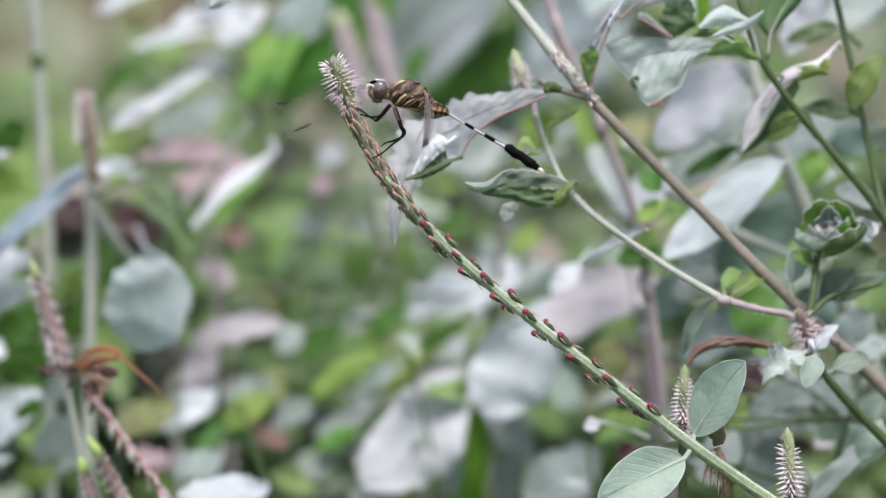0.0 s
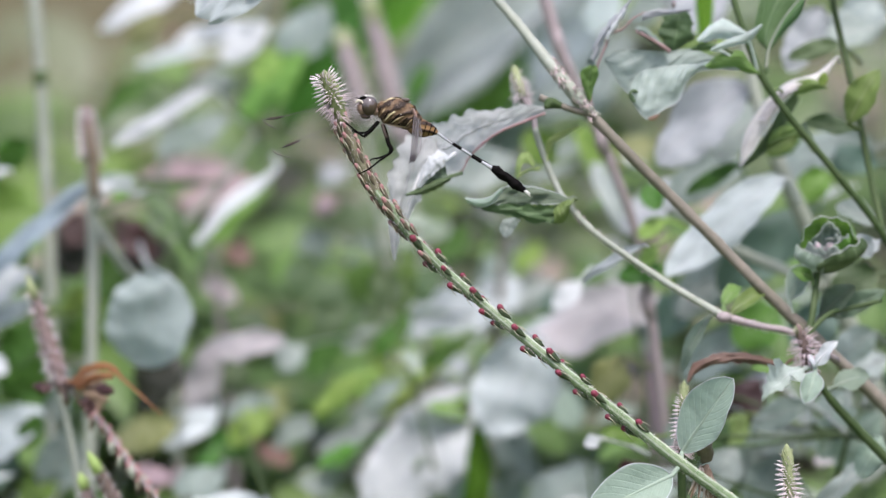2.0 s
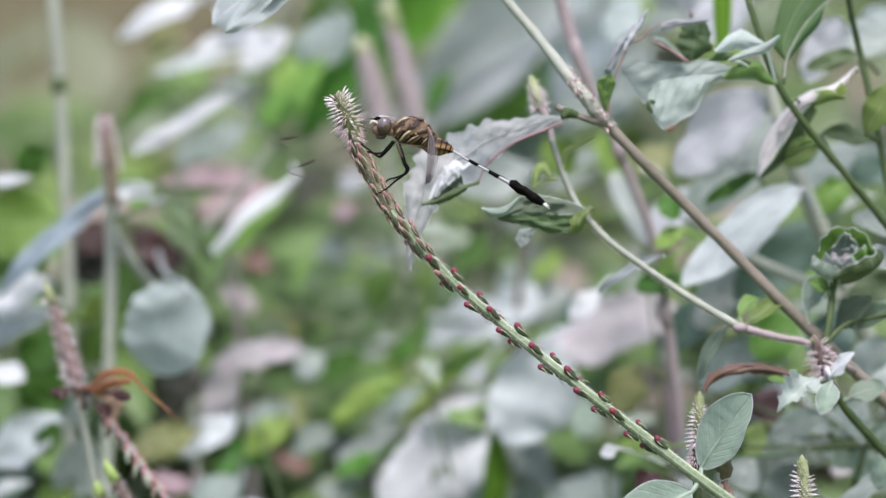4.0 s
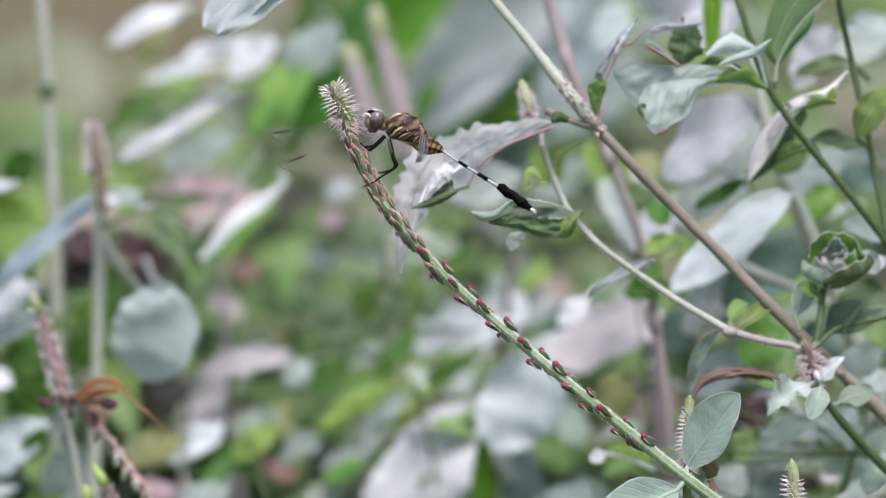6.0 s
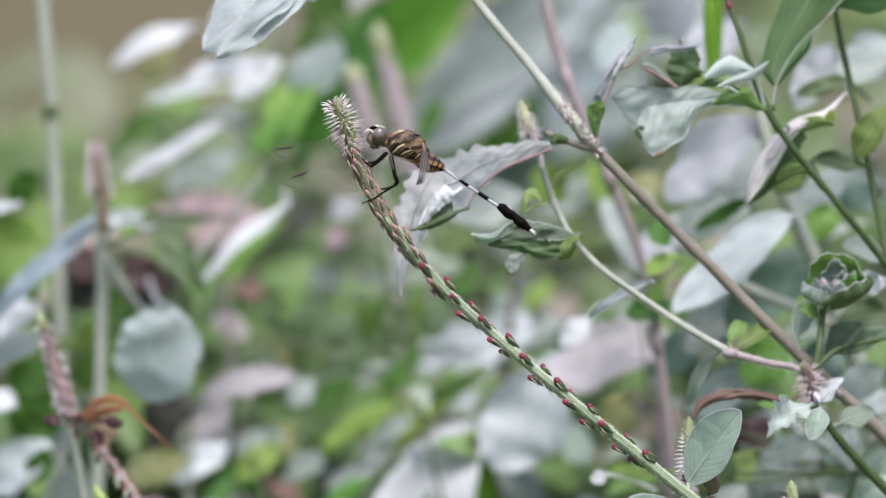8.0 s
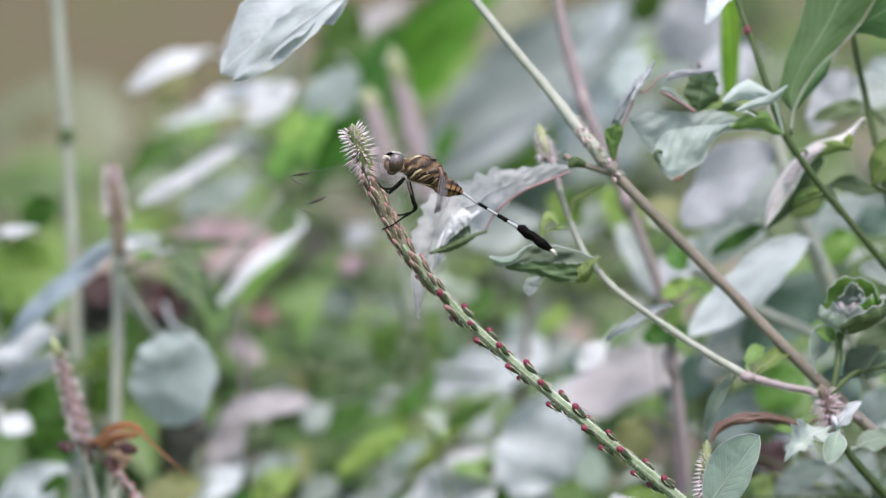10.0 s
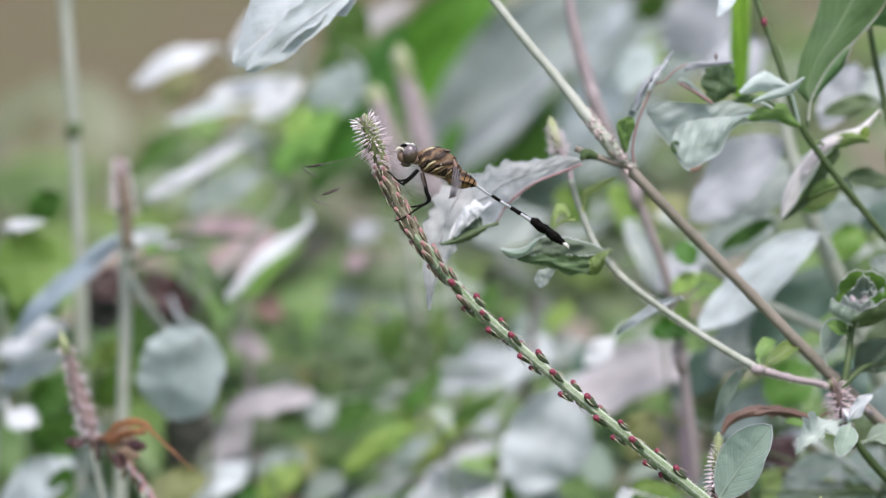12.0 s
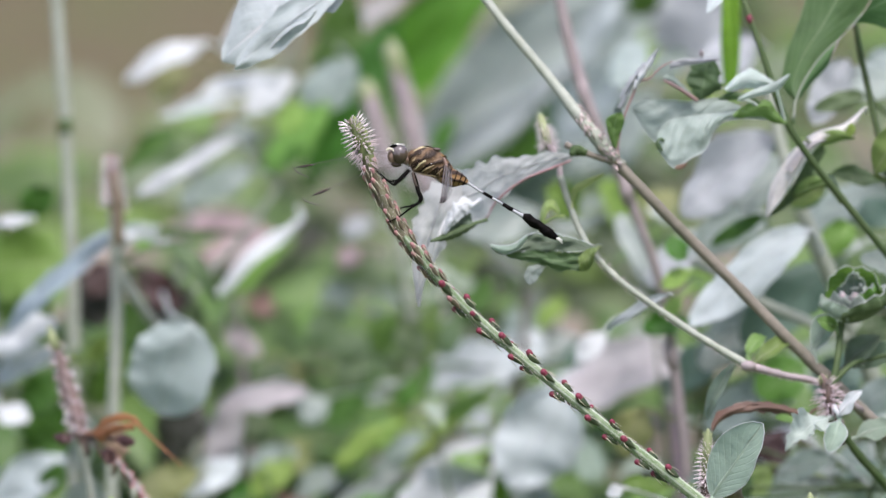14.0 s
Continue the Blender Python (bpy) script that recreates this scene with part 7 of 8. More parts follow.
broad = back_plant("broad_leaved_plant", "far blurred plant with huge long grey-green leaves", mm(60, 900, -620), [
    ([mm(60, 900, -620), mm(34.0, 680.0, -103.6), mm(11.4, 680.0, -72.6), mm(-4.9, 680.0, -58.2)], [9, 8, 6, 4], STEM_GREY),
], [
    (LEAF_DEEP, mm(-3.2, 650.0, -52.4), mm(48.5, 646.0, -11.1), 15.7, EYEWARD, mm(-4.9, 680.0, -58.2)),
    (LEAF_GREY, mm(-3.1, 655.0, -66.1), mm(38.9, 651.0, -34.9), 18.1, EYEWARD, mm(-4.9, 680.0, -58.2)),
    (LEAF_PALE, mm(34.6, 600.0, -62.3), mm(56.0, 596.0, -46.0), 11.8, (0, -0.75, 0.65), mm(11.4, 680.0, -72.6)),
    (LEAF_SAGE, mm(9.1, 660.0, -63.6), mm(51.0, 656.0, -29.3), 26.3, EYEWARD, mm(11.4, 680.0, -72.6)),
    (LEAF_SILVER, mm(36.8, 604.0, -33.9), mm(59.7, 600.0, 13.9), 21.6, EYEWARD, mm(11.4, 680.0, -72.6)),
    (LEAF_PALE, mm(52.2, 592.0, -38.4), mm(69.2, 588.0, -8.4), 17.6, (0, -0.75, 0.65), mm(11.4, 680.0, -72.6)),
    (LEAF_LAVENDER, mm(72.9, 540.0, 2.0), mm(88.0, 536.0, 34.6), 24.7, (0, -0.75, 0.65), mm(11.4, 680.0, -72.6)),
    (LEAF_PALE, mm(38.5, 560.0, -34.8), mm(57.5, 556.0, -19.2), 12.7, (0, -0.75, 0.65), mm(11.4, 680.0, -72.6)),
    (LEAF_DEEP, mm(59.7, 545.0, 20.5), mm(69.9, 541.0, 30.4), 9.5, EYEWARD, mm(-4.9, 680.0, -58.2)),
    (LEAF_GREEN, mm(14.7, 640.0, -46.0), mm(36.5, 636.0, -27.3), 12.0, EYEWARD, mm(-4.9, 680.0, -58.2)),
    (LEAF_GRASS, mm(-43.5, 650.0, -35.5), mm(17.0, 646.0, 33.7), 27.1, EYEWARD, mm(-4.9, 680.0, -58.2)),
    (LEAF_DEEP, mm(-49.5, 560.0, -41.4), mm(-19.2, 556.0, 18.8), 17.3, EYEWARD, mm(-4.9, 680.0, -58.2)),
    (LEAF_BLUSH, mm(-45.4, 630.0, 1.5), mm(-15.7, 626.0, 21.0), 7.2, (0, -0.75, 0.65), mm(-4.9, 680.0, -58.2)),
    (LEAF_SILVER, mm(41.3, 600.0, -5.9), mm(59.4, 596.0, 25.9), 11.8, (0, -0.75, 0.65), mm(-4.9, 680.0, -58.2)),
    (LEAF_PALE, mm(50.7, 590.0, -1.0), mm(73.6, 586.0, 24.9), 10.5, (0, -0.75, 0.65), mm(-4.9, 680.0, -58.2)),
    (LEAF_DULL, mm(59.1, 610.0, 5.2), mm(64.6, 606.0, 25.2), 11.8, EYEWARD, mm(-4.9, 680.0, -58.2)),
    (LEAF_DEEP, mm(1.1, 470.0, -7.2), mm(-8.4, 466.0, -22.6), 7.0, (-0.45, -0.75, 0.5), mm(-4.9, 680.0, -58.2)),
])
back_plant("left_edge_plant", "blurred plant with pale and green leaves", mm(-185, 300, -620), [
    ([mm(-185, 300, -620), mm(-143.8, 330.0, -125.3), mm(-138.0, 330.0, -66.8), mm(-135.9, 330.0, -27.4)], [3, 2.6, 2, 1.4], STEM_GREY),
], [
    (LEAF_GREEN, mm(-141.8, 318.0, -37.7), mm(-114.6, 314.0, -34.7), 21.0, EYEWARD, mm(-135.9, 330.0, -27.4)),
    (LEAF_GREEN, mm(-135.4, 322.0, -43.4), mm(-120.1, 318.0, -54.7), 15.1, EYEWARD, mm(-135.9, 330.0, -27.4)),
    (LEAF_SNOW, mm(-135.1, 300.0, -22.7), mm(-122.3, 296.0, -20.0), 5.6, TOP, mm(-135.9, 330.0, -27.4)),
    (LEAF_DEEP, mm(-129.1, 330.0, -22.3), mm(-119.4, 326.0, -15.0), 9.5, EYEWARD, mm(-135.9, 330.0, -27.4)),
    (LEAF_SNOW, mm(-136.5, 292.0, -58.4), mm(-115.4, 288.0, -49.5), 11.6, (0, -0.75, 0.65), mm(-138.0, 330.0, -66.8)),
    (LEAF_SILVER, mm(-135.3, 296.0, -68.3), mm(-116.6, 292.0, -58.4), 9.9, (0, -0.75, 0.65), mm(-138.0, 330.0, -66.8)),
    (LEAF_DEEP, mm(-126.6, 290.0, -74.0), mm(-111.3, 286.0, -65.0), 11.5, EYEWARD, mm(-138.0, 330.0, -66.8)),
    (LEAF_DEEP, mm(-123.3, 288.0, -87.1), mm(-111.3, 284.0, -74.8), 14.8, EYEWARD, mm(-138.0, 330.0, -66.8)),
    (LEAF_SNOW, mm(-132.7, 284.0, -74.8), mm(-123.4, 280.0, -77.4), 8.2, (0, -0.75, 0.65), mm(-138.0, 330.0, -66.8)),
    (LEAF_SILVER, mm(-134.5, 282.0, -102.9), mm(-112.6, 278.0, -88.0), 13.8, (0, -0.9, 0.4), mm(-143.8, 330.0, -125.3)),
    (LEAF_DEEP, mm(-119.3, 278.0, -98.8), mm(-113.2, 274.0, -88.9), 7.2, EYEWARD, mm(-143.8, 330.0, -125.3)),
    (LEAF_TEAL, mm(-133.1, 284.0, -111.7), mm(-121.1, 280.0, -99.2), 11.5, EYEWARD, mm(-143.8, 330.0, -125.3)),
    (LEAF_PALE, mm(-112.7, 300.0, -116.3), mm(-105.6, 296.0, -96.9), 13.9, EYEWARD, mm(-143.8, 330.0, -125.3)),
    (LEAF_LIME, mm(-107.9, 310.0, -63.7), mm(-100.9, 306.0, -56.3), 6.7, EYEWARD, mm(-138.0, 330.0, -66.8)),
    (LEAF_GREEN, mm(-107.0, 320.0, -78.9), mm(-95.6, 316.0, -61.2), 10.1, EYEWARD, mm(-138.0, 330.0, -66.8)),
    (LEAF_PALE, mm(-115.6, 320.0, -99.4), mm(-108.4, 316.0, -81.6), 10.1, EYEWARD, mm(-143.8, 330.0, -125.3)),
    (LEAF_GREEN, mm(-111.0, 300.0, -111.2), mm(-120.8, 296.0, -119.0), 11.6, (0, -0.75, 0.65), mm(-143.8, 330.0, -125.3)),
])
back_plant("right_low_plant", "blurred plant with purple-tinged stalk and dull leaves", mm(105, 240, -620), [
    ([mm(105, 240, -620), mm(67.6, 345.0, -132.0), mm(68.3, 345.0, -98.8), mm(65.7, 345.0, -76.2)], [2.4, 2.2, 2.6, 2.2], STALK_PURPLE),
    ([mm(105, 240, -620), mm(100.1, 150.0, -107.5), mm(106.1, 150.0, -95.1), mm(112.0, 150.0, -73.5)], [2, 1.8, 1.6, 1.2], STEM_GREEN),
], [
    (LEAF_MAROON_AND_GAP, mm(89.8, 185.0, -63.8), mm(81.9, 181.0, -77.3), 9.9, EYEWARD, mm(112.0, 150.0, -73.5)),
    (LEAF_PALE, mm(96.5, 168.0, -75.0), mm(84.9, 164.0, -89.2), 10.7, (0, -0.9, 0.4), mm(112.0, 150.0, -73.5)),
    (LEAF_SAGE, mm(122.1, 172.0, -71.0), mm(110.5, 168.0, -86.7), 9.8, (0, -0.9, 0.4), mm(112.0, 150.0, -73.5)),
    (LEAF_PALE, mm(77.1, 180.0, -78.7), mm(86.3, 176.0, -89.0), 7.7, (0, -0.75, 0.65), mm(106.1, 150.0, -95.1)),
    (LEAF_PALE, mm(101.6, 160.0, -65.2), mm(88.7, 156.0, -79.3), 12.8, (0, -0.92, 0.35), mm(112.0, 150.0, -73.5)),
    (LEAF_SAGE, mm(114.5, 158.0, -67.9), mm(104.5, 154.0, -80.4), 10.6, (0, -0.92, 0.35), mm(112.0, 150.0, -73.5)),
    (LEAF_WHITE, mm(94.4, 190.0, -65.4), mm(84.9, 186.0, -71.2), 6.8, (0, -0.75, 0.65), mm(112.0, 150.0, -73.5)),
    (LEAF_ROSE, mm(88.7, 190.0, -78.9), mm(105.5, 186.0, -71.9), 9.3, EYEWARD, mm(106.1, 150.0, -95.1)),
    (LEAF_GREY, mm(86.2, 150.0, -70.3), mm(101.0, 146.0, -65.1), 9.1, (0, -0.75, 0.65), mm(112.0, 150.0, -73.5)),
    (LEAF_ASH, mm(116.0, 90.0, -66.7), mm(96.2, 86.0, -86.6), 5.8, (-0.45, -0.75, 0.5), mm(112.0, 150.0, -73.5)),
    (LEAF_SAGE, mm(113.4, 60.0, -58.5), mm(107.4, 56.0, -67.9), 7.1, EYEWARD, mm(112.0, 150.0, -73.5)),
    (LEAF_GREY, mm(87.6, 170.0, -97.3), mm(90.2, 166.0, -70.0), 10.7, EYEWARD, mm(100.1, 150.0, -107.5)),
    (LEAF_DULL, mm(78.0, 140.0, -74.7), mm(70.2, 136.0, -64.8), 9.0, EYEWARD, mm(112.0, 150.0, -73.5)),
    (LEAF_GREEN, mm(56.0, 120.0, -68.8), mm(43.9, 116.0, -67.1), 5.3, (0, -0.75, 0.65), mm(112.0, 150.0, -73.5)),
    (LEAF_SNOW, mm(44.1, 120.0, -68.8), mm(40.2, 116.0, -70.4), 3.8, EYEWARD, mm(106.1, 150.0, -95.1)),
    (LEAF_OLIVE, mm(51.9, 210.0, -61.4), mm(47.1, 206.0, -75.1), 11.0, EYEWARD, mm(112.0, 150.0, -73.5)),
    (LEAF_PALE, mm(81.6, 150.0, -76.5), mm(72.4, 146.0, -91.2), 10.6, EYEWARD, mm(112.0, 150.0, -73.5)),
    (LEAF_GREY, mm(94.5, 160.0, -81.4), mm(85.2, 156.0, -96.2), 10.6, EYEWARD, mm(106.1, 150.0, -95.1)),
    (LEAF_PALE, mm(67.5, 170.0, -86.3), mm(56.5, 166.0, -96.4), 9.2, (0, -0.75, 0.65), mm(100.1, 150.0, -107.5)),
    (LEAF_FRESH, mm(85.2, 160.0, -69.0), mm(77.4, 156.0, -80.6), 7.6, EYEWARD, mm(112.0, 150.0, -73.5)),
    (LEAF_MAROON_AND_GAP, mm(55.4, 140.0, -79.3), mm(50.7, 136.0, -84.6), 7.5, EYEWARD, mm(100.1, 150.0, -107.5)),
    (LEAF_GREY, mm(74.6, 190.0, -70.9), mm(65.1, 186.0, -86.0), 9.3, EYEWARD, mm(112.0, 150.0, -73.5)),
    (LEAF_GREY, mm(114.3, 180.0, -66.2), mm(101.7, 176.0, -81.2), 10.8, EYEWARD, mm(112.0, 150.0, -73.5)),
    (LEAF_ASH, mm(123.0, 160.0, -53.6), mm(112.4, 156.0, -59.1), 7.6, (0, -0.75, 0.65), mm(112.0, 150.0, -73.5)),
    (LEAF_BLUSH, mm(117.6, 200.0, -83.9), mm(106.4, 196.0, -89.5), 7.8, (0, -0.75, 0.65), mm(112.0, 150.0, -73.5)),
])
leaf(shrub, LEAF_ROUND, mm(-73.9, 236.0, -42.7), mm(-84.7, 244.0, -69.1), 23.99, "round dusty blue-green leaf", face=(0.1, -0.85, 0.5), fold=0.1, bend=0.06, wave=0.045, notch=0.05, rows=30, cols=14, oval=0.85, roll=0.12, peak=0.45, seed=104, root=mm(-87.0, 330.0, -46.2))
# the hugest leaf of the far plant sways in the wind
HINGE = mm(-17.6, 620.0, -44.4)
bm = leaf_bm(HINGE, mm(54.9, 612.0, 33.5), 34.05, face=(-0.1, -0.9, 0.4), fold=0.2, bend=0.03, wave=0.04, peak=0.45, rows=26, cols=12, oval=0.2, seed=90)
bmesh.ops.translate(bm, verts=bm.verts, vec=-HINGE)
huge_leaf = link_mesh("leaf", shared("leaf", bm, [LEAF_ASH]), broad, "huge long grey-green leaf", HINGE - origin_of(broad))
part("leaf_fold", leaf_bm(mm(-7.3, 600.0, -40.7), mm(44.0, 598.0, 7.1), 9.0, face=(0.2, -0.8, 0.6), fold=0.2, bend=0.03, rows=18, seed=91), LEAF_WHITE, huge_leaf, "paler fold along the leaf")

# silvery leaf overhead with its own twig
back_plant("leaning_silvery_twig", "leaning twig with a large silvery crinkled leaf", mm(-160, 120, -620), [([mm(-160, 120, -620), mm(-190, 110, -150), mm(-97.5, 128.6, 124.5), mm(-52.7, 105.3, 102.4), mm(-22.7, 82.0, 80.3)], [2.6, 2.4, 1.8, 1.2], STEM_GREY)], [
    (LEAF_WHITE, mm(-26.7, 70.8, 72.6), mm(-59.1, 62.3, 48.2), 19.86, (-0.3, -0.75, 0.6), mm(-22.7, 82.0, 80.3)),
    (LEAF_SILVER, mm(-28.0, 62.2, 69.0), mm(-55.8, 57.1, 46.8), 8.46, (0.5, -0.6, 0.65), mm(-22.7, 82.0, 80.3)),
])
# grey-green foliage behind the right-hand stems
rng = random.Random(31)
right_back = thing("grey_leaved_bush", mm(170, 220, -620), "dense bush with soft grey-green leaves", "bush")
stem(right_back, STEM_GREY, [mm(170, 220, -620), mm(165, 210, -200), mm(107.8, 187.3, -32.4), mm(91.7, 182.3, 4.1), mm(84.0, 186.4, 33.0)], [4, 3.4, 2.6, 2.0, 1.4])
stem(right_back, STEM_GREY, [mm(107.8, 186.4, -38.6), mm(80.4, 198.1, -27.7), mm(64.9, 199.4, -18.4)], [1.6, 1.4, 1.0], "side_branch")
for mat, base, tip, w, face in (
        (LEAF_LAVENDER, mm(86.7, 190.0, 17.4), mm(61.9, 186.0, -4.9), 17.35, (-0.2, -0.8, 0.55)),
        (LEAF_PALE, mm(96.1, 205.0, 10.7), mm(78.1, 201.0, -5.3), 11.26, (-0.2, -0.8, 0.55)),
        (LEAF_SILVER, mm(94.7, 150.0, -3.6), mm(62.4, 146.0, -29.8), 13.5, (-0.2, -0.75, 0.6)),
        (LEAF_TEAL, mm(105.7, 215.0, -21.3), mm(79.6, 211.0, -43.0), 15.0, (0, -0.95, 0.2)),
        (LEAF_GREY, mm(87.7, 235.0, -55.8), mm(74.0, 231.0, -69.8), 7.65, (0, -0.9, 0.4)),
        (LEAF_PALE, mm(82.2, 225.0, -41.5), mm(69.4, 221.0, -52.1), 8.55, (0, -0.85, 0.5)),
        (LEAF_GREY, mm(86.9, 230.0, -36.2), mm(68.5, 226.0, -51.7), 14.30, (0, -0.95, 0.2)),
        (LEAF_GREY, mm(88.0, 225.0, -8.8), mm(65.0, 221.0, -18.9), 12.67, (-0.1, -0.8, 0.55)),
        (LEAF_DEEP, mm(85.3, 205.0, -6.6), mm(70.4, 201.0, -14.7), 4.38, (-0.2, -0.9, 0.3)),
        (LEAF_LIME, mm(63.3, 180.0, -18.9), mm(56.2, 176.0, -23.3), 4.92, (0, -0.9, 0.3)),
        (LEAF_DEEP, mm(63.8, 190.0, -33.6), mm(51.2, 186.0, -36.1), 6.82, (0, -0.9, 0.3)),
        (LEAF_LIME, mm(61.5, 185.0, -27.1), mm(57.2, 181.0, -32.1), 4.01, (0, -0.9, 0.3)),
        (LEAF_PALE, mm(117.0, 120.0, -11.5), mm(105.3, 116.0, -6.9), 6.80, (0, -0.8, 0.6)),
        (LEAF_SNOW, mm(114.2, 85.0, -11.8), mm(107.2, 81.0, -14.4), 6.06, (0, -0.8, 0.6)),
        (LEAF_GREY, mm(126.8, 245.0, -6.8), mm(97.7, 241.0, -11.9), 13.48, (0, -0.8, 0.6)),
        (LEAF_GREEN, mm(109.2, 200.0, -8.3), mm(101.2, 196.0, -15.6), 8.42, (0, -0.9, 0.3)),
        (LEAF_GREY, mm(114.4, 230.0, -0.9), mm(98.4, 226.0, -14.8), 10.17, (-0.2, -0.8, 0.5)),
        (LEAF_DEEP, mm(99.2, 175.0, 6.8), mm(90.3, 171.0, 0.0), 8.28, (0, -0.9, 0.3)),
        (LEAF_TEAL, mm(126.0, 235.0, -10.3), mm(109.8, 231.0, -8.2), 8.61, (0, -0.9, 0.3)),
        (LEAF_PALE, mm(123.2, 205.0, 31.4), mm(101.2, 201.0, 26.5), 11.26, (0, -0.8, 0.6)),
        (LEAF_ROUND, mm(124.7, 225.0, 37.0), mm(115.1, 221.0, 25.5), 13.62, (0, -0.9, 0.4)),
        (LEAF_DULL, mm(108.3, 150.0, 32.5), mm(94.6, 146.0, 28.7), 4.83, (0, -0.9, 0.3)),
        (LEAF_LAVENDER, mm(106.7, 192.0, 37.9), mm(97.3, 188.0, 20.5), 9.93, (0, -0.9, 0.4)),
        (LEAF_LAVENDER, mm(86.9, 300.0, 34.7), mm(71.1, 296.0, 21.0), 14.27, (0, -0.9, 0.4)),
        (LEAF_LIME, mm(55.9, 330.0, -28.3), mm(43.9, 326.0, -10.8), 10.48, (0, -0.9, 0.4)),
        (LEAF_GREEN, mm(36.9, 310.0, -19.8), mm(27.6, 306.0, -10.1), 11.02, (0, -0.9, 0.4)),
        (LEAF_LAVENDER, mm(73.0, 260.0, -17.6), mm(55.2, 256.0, -33.4), 10.36, (-0.2, -0.8, 0.5)),
        (LEAF_DEEP, mm(58.6, 180.0, -9.6), mm(61.6, 176.0, -16.0), 6.16, (0, -0.9, 0.3)),
        (LEAF_PALE, mm(46.6, 270.0, -14.8), mm(56.3, 266.0, -33.9), 7.17, (0.2, -0.8, 0.5)),
        (LEAF_OLIVE, mm(67.3, 340.0, -16.7), mm(53.6, 336.0, -23.1), 10.20, (0, -0.8, 0.6)),
        (LEAF_TEAL, mm(73.1, 240.0, -48.1), mm(63.4, 236.0, -60.5), 11.19, (0, -0.9, 0.3)),
        (LEAF_GREEN, mm(96.9, 210.0, -48.4), mm(84.2, 206.0, -57.3), 12.55, (0, -0.9, 0.3)),
        (LEAF_GREY, mm(118.7, 150.0, -45.4), mm(106.7, 146.0, -52.4), 9.05, (0, -0.9, 0.3)),
        (LEAF_TEAL, mm(111.9, 200.0, -46.9), mm(99.3, 196.0, -55.8), 12.47, (0, -0.9, 0.3)),
        (LEAF_GREY, mm(86.5, 220.0, -56.4), mm(70.6, 216.0, -70.1), 11.05, (0, -0.9, 0.4)),
        (LEAF_DULL, mm(118.8, 140.0, -28.6), mm(105.7, 136.0, -31.1), 8.99, (0, -0.9, 0.3)),
        (LEAF_ROUND, mm(57.5, 360.0, 27.4), mm(47.2, 356.0, 14.0), 10.32, (0, -0.9, 0.4)),
        (LEAF_GREY, mm(70.8, 350.0, 24.9), mm(58.8, 346.0, 18.5), 8.55, (0, -0.9, 0.4)),
        (LEAF_SNOW, mm(42.6, 240.0, -44.9), mm(34.6, 236.0, -52.4), 6.40, (0, -0.9, 0.4))):
    leaf(right_back, mat, base, tip, w, face=face, root=base + mv(rng.uniform(3, 9), 8, rng.uniform(-9, 3)), rows=20, cols=8, wave=0.05, fold=0.15, bend=0.05, oval=0.5, petiole=0.6, seed=200 + int(w))
leaf(right_back, LEAF_VIVID, mm(74.1, 180.0, 26.3), mm(73.2, 186.4, 105.1), 4.89, "upright bright green blade", root=mm(84.0, 186.4, 33.0), petiole=0.4, peak=0.2)
pink_stalk = thing("pinkish_stalk", mm(60, 200, -620), "tall pinkish bare stalk", "plant")
stem(pink_stalk, STEM_PINK, [mm(60, 200, -620), mm(63.3, 192.4, -67.8), mm(55.1, 189.0, -20.2), mm(46.5, 187.1, 1.9), mm(34.8, 185.8, 28.4), mm(30.2, 187.9, 43.7), mm(25.5, 191.1, 66.5)], [2.2, 1.6, 1.3, 1.3, 1.7, 1.6, 1.3])
for at in (mm(46.5, 187.1, 1.9), mm(34.8, 185.8, 28.4), mm(59.2, 190.7, -43.9)):
    part("stem_joint", rod([at + mv(1, 0, -4), at, at + mv(-1, 0, 4)], [1.3, 1.8, 1.4], sides=9, lump=0.3), STEM_PINK, pink_stalk, "swollen pinkish joint")
for k in range(40):
    a, at = k * 2.4, mm(34.8, 185.8, 28.4).lerp(mm(29.4, 188.1, 45.2), k / 40)
    set_on(pink_stalk, "floret", FLORET_PINK, at, Vector((math.cos(a), math.sin(a), 0.1)), Vector((0, 0, 1)), 0.7)

